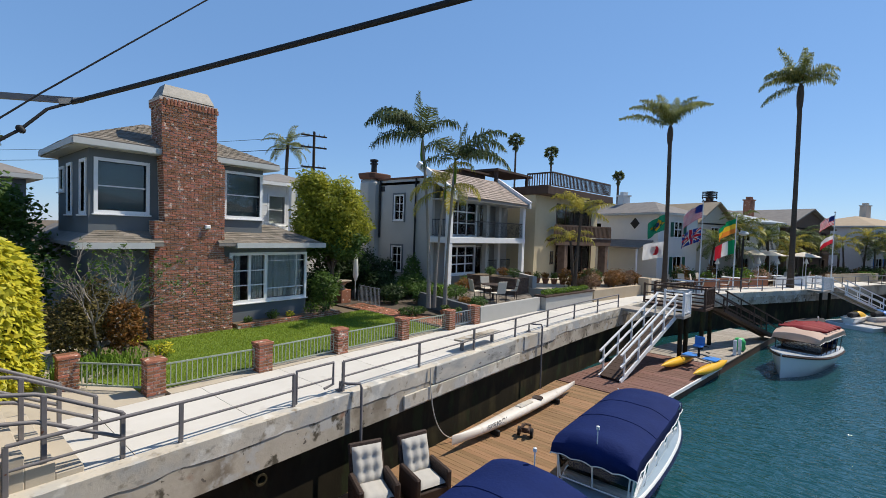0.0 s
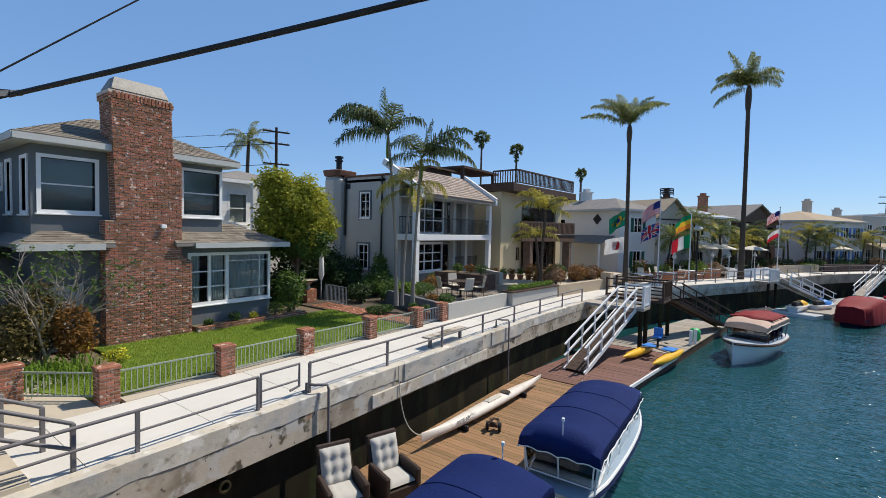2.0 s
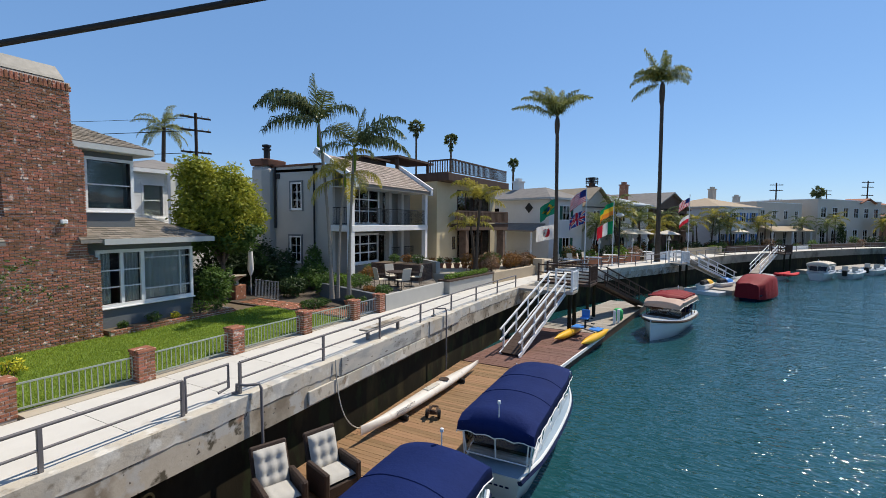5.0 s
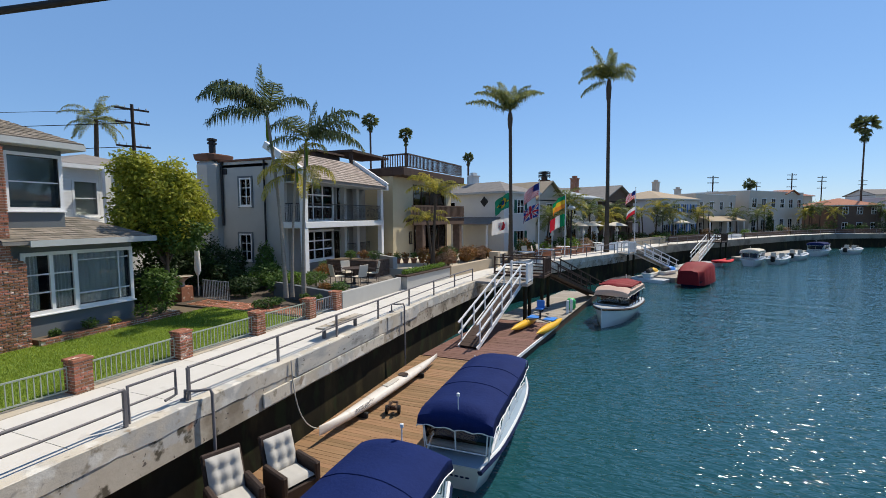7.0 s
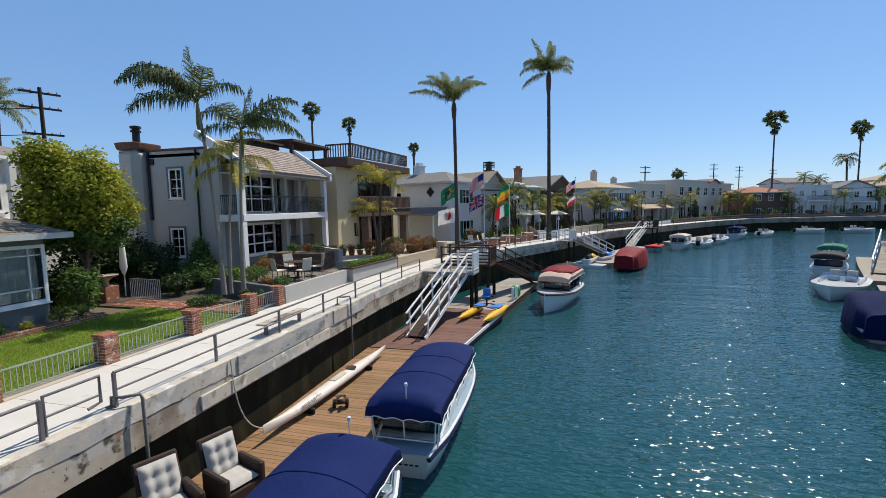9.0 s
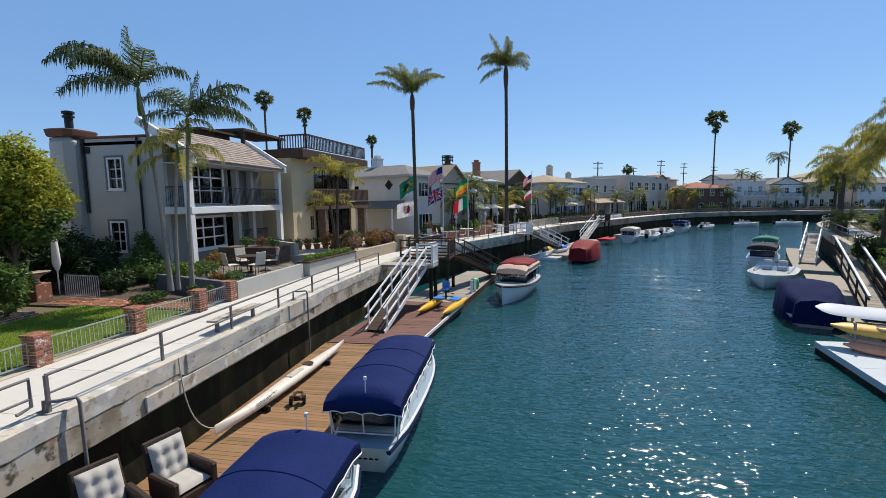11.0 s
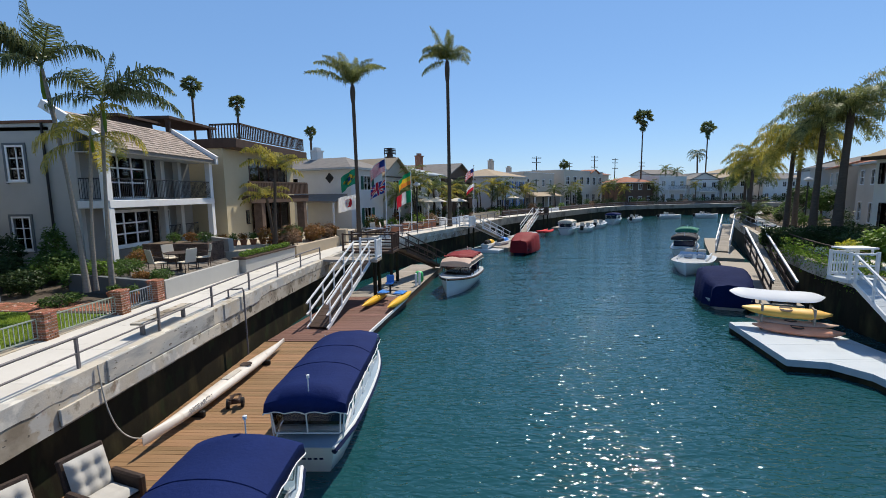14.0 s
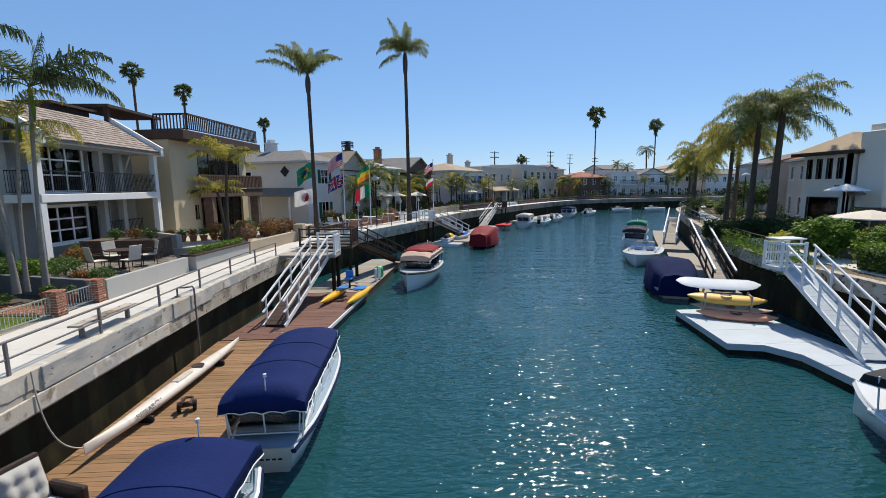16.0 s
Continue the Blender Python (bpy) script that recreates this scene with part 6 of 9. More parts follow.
def electric_boat(name, x, y, rz, length, beam, top, hull="gelcoat", roof="canvas", stripe="navy", label="", canopy=(0.1, 4.9), trunk="gel_blue", curtains=True, sheer=0.78, letters=False, bar="gelcoat", rake=0.35):
    ob = thing(name, (x, y, WATER), label, "boat", "moored boats", rz=rz)
    R = hull_rings(length, beam, sheer, 0.28, rake=rake)
    hl = part("hull", B().loft(R), M[hull], ob, smooth=50)
    # rub strake just under the sheer
    for sg in (0, -1):
        pts = [Vector(r[sg]) + Vector((0.012 if sg else -0.012, 0, -0.07)) for r in R]
        part("rub_strake", B().tube(pts, 0.06, 6), M[stripe], hl, smooth=50)
        pts = [Vector(r[sg]) + Vector((0, 0, 0.0)) for r in R]
        part("gunwale", B().tube(pts, 0.035, 6), M["gelcoat"], hl, smooth=50)
    deck = B()
    for r0, r1 in zip(R, R[1:]):
        deck.add([Vector(r0[0]) * 1.0 + Vector((0.01, 0, 0.012)), Vector(r0[-1]) + Vector((-0.01, 0, 0.012)), Vector(r1[-1]) + Vector((-0.01, 0, 0.012)), Vector(r1[0]) + Vector((0.01, 0, 0.012))], [(0, 1, 2, 3)])
    part("deck", deck, M[trunk], ob, "pale deck")
    c0, c1 = canopy
    hw = beam / 2 * 0.93
    cw = hw * 0.86
    part("coaming", B().box(-cw, cw, c0 + 0.35, c1 - 0.1, sheer + 0.0, sheer + 0.14, 0.04), M["gelcoat"], ob, smooth=40)
    # dark seat, floor and console stand in for shade beneath the canopy
    part("seat", B().box(-cw + 0.06, cw - 0.06, c0 + 0.5, c0 + 1.0, sheer + 0.14, sheer + 0.34, 0.05).box(-cw + 0.06, cw - 0.06, c0 + 0.42, c0 + 0.52, sheer + 0.2, sheer + 0.62, 0.04), M["navy"], ob, smooth=40)
    part("sole", B().box(-cw + 0.03, cw - 0.03, c0 + 0.45, c1 - 0.2, sheer + 0.145, sheer + 0.15), M["dark_wood"], ob, "cockpit floor, canopy shade put into its colour")
    part("console", B().box(-0.2, cw - 0.1, c0 + 2.4, c0 + 2.8, sheer + 0.155, sheer + 0.55, 0.06), M["dark_wood"], ob, smooth=40)
    part("wheel", B(pose(0.25, c0 + 2.33, sheer + 0.55, 65)).tube([(0.17 * math.cos(a), 0.17 * math.sin(a), 0) for a in [i * math.pi / 8 for i in range(17)]], 0.014, 6, cap=False), M["black"], ob)
    # arched canvas roof with a scalloped hem
    nx, ny = 16, 22
    rnd = random.Random(int(length * 100 + y * 7))
    rows = []
    for j in range(ny + 1):
        v = j / ny
        yy = c0 + (c1 - c0) * v
        endf = min(1, v / 0.05, (1 - v) / 0.14)
        row = []
        for i in range(nx + 1):
            u = i / nx * 2 - 1
            w = hw * (1 - 0.10 * max(0, v - 0.75) / 0.25)
            crest = 0.2 * (1 - abs(u) ** 2.6)
            sag = 0.018 * math.cos(v * 6 * math.pi) * (1 - u * u)
            z = top - 0.16 + crest * (0.55 + 0.45 * endf) - 0.10 * (1 - endf) + sag - 0.05 * v
            z += 0.014 * noise.noise(Vector((u * 2.5 + x, yy * 1.4, 3.7)))
            row.append((w * u, yy, z))
        drop = 0.24
        hem = lambda q: 0.05 * abs(math.sin(q * 9.5))
        row = [(row[0][0] - 0.02, yy, row[0][2] - drop + hem(yy)), *row, (row[-1][0] + 0.02, yy, row[-1][2] - drop + hem(yy))]
        rows.append(row)
    first, last = rows[0], rows[-1]
    hemrow = [(p[0], p[1] - 0.03, min(p[2], first[1][2]) - (0.2 - 0.05 * abs(math.sin(p[0] * 8)) if 0 < k < len(first) - 1 else 0)) for k, p in enumerate(first)]
    endrow = [(p[0], p[1] + 0.08, min(p[2], last[1][2]) - (0.18 if 0 < k < len(last) - 1 else 0)) for k, p in enumerate(last)]
    rows = [hemrow, *rows, endrow]
    cb = B().loft(rows, closed=False)
    cv = part("canopy", cb, M[roof], ob, "arched canvas canopy with scalloped hem", smooth=50)
    so = cv.modifiers.new("thick", "SOLIDIFY")
    so.thickness = 0.012
    for e in (0, -1):
        part("piping", B().tube([Vector(r[e]) + Vector((0, 0, -0.005)) for r in rows], 0.014, 5), M["white"], cv, "white hem piping")
    part("piping", B().tube([Vector(p) for p in rows[0]], 0.012, 5), M["white"], cv, "white hem piping")
    for v in (0.33, 0.62):
        j = 1 + int(v * ny)
        part("seam", B().tube([Vector(p) + Vector((0, 0, 0.006)) for p in rows[j][1:-1]], 0.008, 4), M[roof], cv)
    edge = top - 0.2
    for sg in (-1, 1):
        for k in range(5):
            yy = c0 + 0.12 + (c1 - c0 - 0.5) * k / 4
            part("stanchion", B().tube([(sg * cw, yy, sheer + 0.02), (sg * (hw - 0.05), yy, edge)], 0.018, 8), M[bar], ob, smooth=50)
        if curtains:
            vb = B().loft([[(sg * (cw + 0.02), c0 + 0.15 + (c1 - c0 - 0.6) * i / 14 , sheer + 0.12), (sg * (hw - 0.03) + 0.012 * math.sin(i * 2), c0 + 0.15 + (c1 - c0 - 0.6) * i / 14, edge - 0.04)] for i in range(15)], closed=False)
            part("side_curtain", vb, M["vinyl"], ob, "clear vinyl side curtain")
    if curtains:
        for q0, q1 in (((-cw + 0.05, sheer + 0.15), (cw - 0.05, sheer + 0.15)), ((-cw + 0.05, sheer + 0.15), (-hw + 0.1, edge - 0.05)), ((cw - 0.05, sheer + 0.15), (hw - 0.1, edge - 0.05)), ((0.0, sheer + 0.15), (0.0, edge - 0.05))):
            part("stern_frame", B().tube([(q0[0], c0 + 0.09, q0[1]), (q1[0], c0 + (0.09 if q1[1] < edge - 0.1 else 0.01), q1[1])], 0.016, 6), M["gelcoat"], ob, smooth=50)
        part("stern_curtain", B().add([(-cw + 0.05, c0 + 0.1, sheer + 0.15), (cw - 0.05, c0 + 0.1, sheer + 0.15), (hw - 0.1, c0 + 0.02, edge - 0.05), (-hw + 0.1, c0 + 0.02, edge - 0.05)], [(0, 1, 2, 3)]), M["vinyl"], ob, "clear vinyl stern curtain")
    part("windscreen", B().box(-cw, cw, c1 - 0.55, c1 - 0.54, sheer + 0.14, edge), M["vinyl"], ob, "clear windscreen")
    part("navigation_light", B().cyl(0.05, c0 + 0.12, top - 0.1, top + 0.22, 0.012, 8).lathe([(0.0, top + 0.22), (0.035, top + 0.24), (0.035, top + 0.3), (0, top + 0.32)], 10, 0.05, c0 + 0.12), M["white"], ob)
    if letters:
        for i in range(6):
            part("transom_mark", B().box(-0.35 + i * 0.12, -0.27 + i * 0.12, -0.43, -0.36, 0.42, 0.52), M["navy"], hl, "dark lettering bar")
    return ob


boat1 = electric_boat("electric_boat", 4.36, 8.8, 1, 5.6, 1.78, 1.86, label="white electric boat with navy canvas canopy and vinyl curtains", canopy=(-0.4, 4.15), letters=True, rake=0.6)
boat0 = electric_boat("electric_boat", 3.92, 7.25, 180, 5.6, 1.88, 1.8, label="white electric boat under navy canopy beside the dock", canopy=(0.15, 4.6))
boat2 = electric_boat("electric_boat", 8.2, 29.5, 165, 5.6, 2.1, 1.95, hull="gelcoat", roof="canvas_tan", stripe="dark_wood", label="cream electric boat with tan roof and red canvas", canopy=(0.5, 3.9), trunk="gelcoat", curtains=False, bar="dark_wood")
rb = B()
rnd = random.Random(61)
for i in range(5):
    rings = []
    for k in range(9):
        u = k / 8
        r = 0.16 * math.sin(math.pi * min(0.95, u + 0.05)) + 0.03
        cx, cy = -0.9 + 1.8 * u, 1.0 + i * 0.5 + 0.12 * math.sin(u * 9 + i)
        rings.append([(cx, cy + r * 1.9 * math.cos(a), 1.86 + 0.06 + r * (0.7 + 0.3 * math.sin(3 * a + i)) * math.sin(a)) for a in [j * math.pi / 4 for j in range(8)]])
    rb.loft(rings)
part("folded_canvas", rb, M["canvas_red"], boat2, "heap of red canvas on the roof", smooth=60)
solo("inflatable_roll", B().lathe([(0.0, 0), (0.22, 0.02), (0.28, 0.12), (0.25, 0.35), (0.26, 0.5), (0.17, 0.62), (0, 0.64)], 16), M["green"], "bright green inflatable rolled up on the grey dock", "inflatable", smooth=60).location = (5.0, 26.6, DOCK)
for x, y in ((4.95, 25.2), (5.1, 25.7)):
    solo("dock_post", B().box(x - 0.07, x + 0.07, y - 0.07, y + 0.07, DOCK, DOCK + 0.75, 0.02), M["white"], "short white mooring post on the grey dock", "post", "dock posts")

for n, (x, y, rz, ln, bm, top, hl, rf, lab) in enumerate((
        (21.3, 59.2, -25, 5.2, 2.0, 1.9, "gelcoat", "canvas_cream", "white electric boat with cream canopy"),
        (33.0, 76.3, -32, 5.6, 2.1, 1.9, "gelcoat", "canvas", "white electric boat with navy canopy further off"),
        (26.3, 38.0, -30, 5.4, 2.1, 1.9, "gelcoat", "canvas_black", "white electric boat with black canopy"),
        (30.0, 45.0, -30, 5.4, 2.1, 1.9, "gelcoat", "canvas_green", "white electric boat with green canopy"),
        (18.35, 4.75, 0, 5.3, 2.0, 1.75, "gelcoat", "canvas_black", "white electric boat with black canopy by the blue dock"))):
    electric_boat("electric_boat", x, y, rz, ln, bm, top, hl, rf, label=lab, canopy=(0.3, 4.4 if n == 4 else 3.9), curtains=n < 2, stripe="gelcoat", trunk="gelcoat", sheer=0.55 if n == 4 else 0.78)


def covered_boat(x, y, rz, length, beam, mat, label, h=1.35, hull="gelcoat"):
    ob = thing("covered_boat", (x, y, WATER), label, "boat", "moored boats", rz=rz)
    R = hull_rings(length, beam, 0.5, 0.2)
    part("hull", B().loft(R), M[hull], ob, smooth=50)
    rows = []
    for i, r in enumerate(R):
        u = i / (len(R) - 1)
        hh = h * (0.75 + 0.25 * math.sin(math.pi * min(1, u * 1.1))) * (1 if u < 0.75 else 1 - 0.55 * ((u - 0.75) / 0.25) ** 1.5)
        w = max(0.05, abs(r[0][0])) + 0.04
        row = []
        for k in range(15):
            v = k / 7 - 1
            zz = hh * (1 - 0.12 * abs(v) ** 2 - 0.7 * max(0, (abs(v) - 0.84) / 0.16)) + 0.05 * noise.noise(Vector((v * 3, u * 9, x)))
            row.append((w * (v * 1.08 if abs(v) < 0.9 else v) + 0.03 * math.sin(u * 40) * (abs(v) > 0.6) * v, r[5][1], max(0.3, zz)))
        row[0], row[-1] = (row[0][0] * 1.03, row[0][1], 0.16), (row[-1][0] * 1.03, row[-1][1], 0.16)
        rows.append(row)
    rows = [[(p[0] * 0.98, p[1] - 0.44, 0.2) for p in rows[0]], [(p[0], p[1] - 0.4, p[2] * 0.97) for p in rows[0]]] + rows + [[(p[0], p[1] + 0.1, 0.35) for p in rows[-1]]]
    part("cover", B().loft(rows, closed=False), M[mat], ob, "fitted canvas cover", smooth=45)
    return ob


covered_boat(13.0, 40.8, -22, 5.4, 2.2, "canvas_red", "boat under a fitted red canvas cover", 1.85, "navy")
covered_boat(20.4, 21.4, -22, 5.2, 2.35, "canvas_dark", "boat under a fitted navy canvas cover", 1.72)


def runabout(x, y, rz, length, beam, label, seat="cushion"):
    ob = thing("runabout", (x, y, WATER), label, "boat", "moored boats", rz=rz)
    R = hull_rings(length, beam, 0.62, 0.25, stern=0.95)
    part("hull", B().loft(R), M["gelcoat"], ob, smooth=50)
    part("cockpit", B().box(-beam * 0.34, beam * 0.34, 0.5, length * 0.55, 0.6, 0.66, 0.02), M["gel_blue"], ob)
    for sg in (-1, 1):
        part("coaming", B().box(sg * beam * 0.34 - 0.06, sg * beam * 0.34 + 0.06, 0.3, length * 0.6, 0.6, 0.88, 0.04), M["gelcoat"], ob, smooth=40)
        part("seat", B().box(sg * 0.42 - 0.26, sg * 0.42 + 0.26, length * 0.3, length * 0.4, 0.66, 0.95, 0.06).box(sg * 0.42 - 0.26, sg * 0.42 + 0.26, length * 0.26, length * 0.3, 0.7, 1.3, 0.05), M[seat], ob, smooth=40)
    part("windscreen", B().add([(-beam * 0.36, length * 0.56, 0.86), (beam * 0.36, length * 0.56, 0.86), (beam * 0.3, length * 0.5, 1.25), (-beam * 0.3, length * 0.5, 1.25)], [(0, 1, 2, 3)]), M["vinyl"], ob)
    part("outboard", B().box(-0.2, 0.2, -0.6, -0.15, 0.3, 0.95, 0.08), M["black"], ob, smooth=40)
    return ob


runabout(26.3, 35.5, 146, 6.6, 2.7, "white open speedboat with pale seats")
for x, y, rz in ((24.6, 62.5, -30), (28.2, 68.5, -32), (38.5, 81.5, -40), (47.5, 90.5, -80), (55.0, 91.5, -85)):
    runabout(x, y, rz, 4.6, 2.0, "white open runabout moored at the far docks")


def jet_ski(x, y, z, rz, accent, label):
    ob = thing("jet_ski", (x, y, z), label, "jet ski", "jet skis", rz=rz)
    part("hull", B().loft(hull_rings(2.9, 1.1, 0.42, 0.12, depth=0.1, n=12, stern=0.92, rake=0.1)), M["gelcoat"], ob, smooth=50)
    part("hood", B().loft([[(w * math.cos(a), yy, 0.42 + h * math.sin(a)) for a in [k * math.pi / 6 for k in range(7)]] for yy, w, h in ((1.3, 0.3, 0.3), (1.7, 0.42, 0.42), (2.2, 0.36, 0.3), (2.7, 0.12, 0.1))], closed=False), M[accent], ob, "coloured engine hood", smooth=60)
    part("seat", B().box(-0.18, 0.18, 0.2, 1.35, 0.42, 0.78, 0.1), M["black"], ob, "dark moulded seat", smooth=40)
    part("handlebar", B().tube([(-0.35, 1.45, 0.95), (0, 1.55, 0.9), (0.35, 1.45, 0.95)], 0.025, 6).tube([(0, 1.55, 0.9), (0, 1.75, 0.7)], 0.03, 6), M["black"], ob)
    return ob


jet_ski(9.9, 42.6, WATER + 0.3, -20, "yellow", "white and yellow jet ski on a floating berth")
jet_ski(11.2, 44.6, WATER + 0.3, -30, "blue", "white and blue jet ski on a floating berth")
solo("dock", B(pose(10.9, 44.2, 0, 0, 0, -28)).box(-1.6, 1.4, -2.2, 2.6, -2.46, -2.1, 0.05), M["gelcoat"], "white floating jet ski berth", "dock", "floating docks")
for k, (x, y) in enumerate(((18.2, 58.0), (18.9, 57.6))):
    kb = thing("kayak", (x, y, DOCK), "red kayak lying on the far dock", "kayak", "kayaks and boards", rz=-34)
    part("hull", B().loft([[(0.36 * max(0.08, 1 - abs(u) ** 2.5) * math.cos(a), 1.7 * u, 0.2 + 0.16 * math.sin(a) + 0.08 * u * u) for a in [j * math.pi / 5 for j in range(10)]] for u in [i / 6 - 1 for i in range(13)]]), M["red"], kb, smooth=60)
solo("dinghy", B().loft([[(p[0], p[1] , p[2]) for p in r] for r in hull_rings(3.6, 1.4, 0.4, 0.15, n=12)]), M["canvas_black"], "small dark covered dinghy beneath the dark gangway", "boat", smooth=50).matrix_basis = pose(7.0, 39.0, WATER, 0, 0, -25)


# ---- loose things on the near dock ----
def lounge_chair(x, y, rz, tilt):
    ob = thing("wicker_chair", (x, y, DOCK), "dark wicker high-backed chair with tufted off-white cushions", "chair", "dock chairs", rz=rz)
    part("base", B().box(-0.36, 0.36, -0.34, 0.36, 0.04, 0.3, 0.03), M["wicker"], ob, "woven wicker base")
    for sg in (-1, 1):
        part("arm", B().box(sg * 0.36 - 0.06, sg * 0.36 + 0.06, -0.36, 0.4, 0.04, 0.6, 0.03), M["wicker"], ob, "woven wicker arm")
    mb = Matrix.Translation((0, 0.36, 0.3)) @ Matrix.Rotation(radians(-tilt), 4, "X")
    part("back", B(mb).box(-0.36, 0.36, -0.02, 0.07, -0.05, 0.82, 0.03), M["wicker"], ob, "woven wicker back")
    for name, mm, w, d0, d1, nz in (("back_cushion", mb, 0.31, 0.0, 0.74, 3), ("seat_cushion", Matrix.Translation((0, 0.3, 0.3)) @ Matrix.Rotation(radians(90), 4, "X"), 0.3, 0.0, 0.62, 2)):
        rows = []
        n = 16
        for j in range(n + 1):
            v = j / n
            row = []
            for i in range(n + 1):
                u = i / n
                e = min(1, 6 * u, 6 * (1 - u), 6 * v, 6 * (1 - v))
                t = 0.05 + 0.09 * math.sqrt(max(0, e)) - (0.035 * (1 - abs(math.sin(math.pi * 2.999 * u))) + 0.035 * (1 - abs(math.sin(math.pi * nz * v)))) * e * (1 if name == "back_cushion" else 0.15)
                row.append((w * (2 * u - 1), -t - 0.02 if name == "back_cushion" else t + 0.0, d0 + (d1 - d0) * v))
            rows.append(row)
        bb = B(mm).loft(rows, closed=False)
        part(name, bb, M["cushion"], ob, "tufted off-white cushion" if name == "back_cushion" else "plain off-white cushion", smooth=60)
    for sx in (-0.3, 0.3):
        for sy in (-0.3, 0.3):
            part("foot", B().cyl(sx, sy, 0, 0.05, 0.03, 8), M["black"], ob)
    return ob


lounge_chair(1.55, 6.75, 72, 18)
lounge_chair(1.1, 5.75, 66, 22)


def surfski():
    ob = thing("surf_ski", (1.1, 11.7, DOCK), "long white racing kayak lying on the dock", "kayak", rz=-3.5)
    rings = []
    L2, n = 3.25, 30
    for i in range(n + 1):
        u = i / n * 2 - 1
        w = 0.22 * max(0.03, 1 - abs(u) ** 2.2)
        hgt = 0.3 * (0.55 + 0.45 * (1 - u * u)) + 0.10 * max(0, -u) ** 3
        zb = 0.12 + 0.1 * abs(u) ** 4
        rings.append([(w * math.cos(a), L2 * u, zb + hgt / 2 + hgt / 2 * math.sin(a) * (0.9 if math.sin(a) > 0 else 1.0)) for a in [k * math.pi / 7 for k in range(14)]])
    M["ivory"] = surf("ivory_fibreglass", (0.62, 0.57, 0.5), (0.72, 0.67, 0.6), 2, 0.4, 0.05, 40, spots=((0.45, 0.4, 0.33), 0.6, 0.72, 3))
    hull = part("hull", B().loft(rings), M["ivory"], ob, smooth=60)
    part("seat_well", B().lathe([(0.0, 0.405), (0.13, 0.41), (0.16, 0.42), (0.17, 0.405)], 20, 0, 0.75), M["wicker"], hull, "dark round hatch", smooth=60)
    part("cockpit", B().box(-0.1, 0.1, -0.35, 0.35, 0.36, 0.425, 0.02), M["seawall"], hull)
    for y in (-1.6, 1.7):
        part("cradle", B().box(-0.25, 0.25, y - 0.05, y + 0.05, 0, 0.16, 0.02), M["black"], ob)
    return ob, hull


ski, ski_hull = surfski()
txt = bpy.data.curves.new("lettering", "FONT")
txt.body, txt.size, txt.extrude, txt.align_x = "RESEARCH", 0.16, 0.002, "CENTER"
lettering = new("lettering", txt)
lettering.data.materials.append(M["rail"])
lettering.parent = ski_hull
lettering.matrix_basis = Matrix.Translation((0.185, -1.55, 0.28)) @ Matrix.Rotation(radians(90), 4, "Z") @ Matrix.Rotation(radians(62), 4, "X") @ Matrix.Scale(1.15, 4, (1, 0, 0))
tagged(lettering, "dark lettering on the white hull")

trolley = thing("kayak_trolley", (1.75, 10.6, DOCK), "small two-wheeled kayak trolley on the dock", "trolley", rz=20)
for sg in (-1, 1):
    part("wheel", B(pose(sg * 0.17, 0, 0.12, 0, 90)).lathe([(0.05, -0.04), (0.12, -0.035), (0.12, 0.035), (0.05, 0.04)], 14), M["black"], trolley, smooth=40)
part("frame", B().box(-0.17, 0.17, -0.04, 0.04, 0.1, 0.22, 0.01).box(-0.13, -0.08, -0.2, 0.2, 0.18, 0.26).box(0.08, 0.13, -0.2, 0.2, 0.18, 0.26), M["dark_wood"], trolley)
part("strap", B().tube([(-0.1, -0.15, 0.27), (0, 0, 0.34), (0.1, 0.15, 0.27)], 0.03, 6), M["dark_wood"], trolley, "dark strap")

# pedal catamaran
cat = thing("pedal_catamaran", (4.0, 21.5, DOCK), "yellow and blue pedal catamaran resting on the dock", "pedal boat", rz=-12)
for sg in (-1, 1):
    rings = []
    for i in range(15):
        u = i / 14 * 2 - 1
        w = 0.2 * max(0.05, 1 - abs(u) ** 2.6)
        rings.append([(sg * 0.62 + w * math.cos(a), 1.75 * u - 0.2, 0.2 + 0.05 * u * u + w * 0.9 * math.sin(a)) for a in [k * math.pi / 5 for k in range(10)]])
    part("float", B().loft(rings), M["yellow"], cat, "yellow float", smooth=60)
    part("deck_panel", B().box(sg * 0.42 - 0.26, sg * 0.42 + 0.26, 0.0, 0.7, 0.4, 0.46, 0.02), M["blue"], cat, "blue deck panel")
for y in (-0.2, 0.5):
    part("cross_beam", B().tube([(-0.6, y, 0.4), (0, y, 0.5), (0.6, y, 0.4)], 0.035, 8), M["galv"], cat, smooth=50)
part("drive_post", B().tube([(0, 0.1, 0.45), (0, 0.12, 0.95)], 0.05, 8).tube([(-0.3, 0.3, 0.92), (0.3, 0.3, 0.92)], 0.025, 6), M["black"], cat)
part("saddle", B().box(-0.18, 0.18, -0.15, 0.15, 0.9, 1.0, 0.04).box(-0.2, 0.2, 0.12, 0.18, 0.95, 1.35, 0.03), M["blue"], cat, "blue seat", smooth=40)
for sg in (-1, 1):
    part("pedal", B().box(sg * 0.2 - 0.08, sg * 0.2 + 0.08, 0.5, 0.6, 0.5 + 0.1 * sg, 0.54 + 0.1 * sg, 0.01), M["black"], cat)

# hose beside the dock
hose_way = [(1 - u) ** 3 * Vector((0.22, 8.35, 0.03)) + 3 * u * (1 - u) ** 2 * Vector((0.26, 8.4, -1.9)) + 3 * u * u * (1 - u) * Vector((0.45, 8.8, -2.1)) + u**3 * Vector((0.95, 9.9, -1.9)) for u in [i / 20 for i in range(21)]]
solo("hose", B().tube(hose_way, 0.015, 7), M["cushion"], "pale hose draped from the sea wall to the dock", "hose", smooth=60)

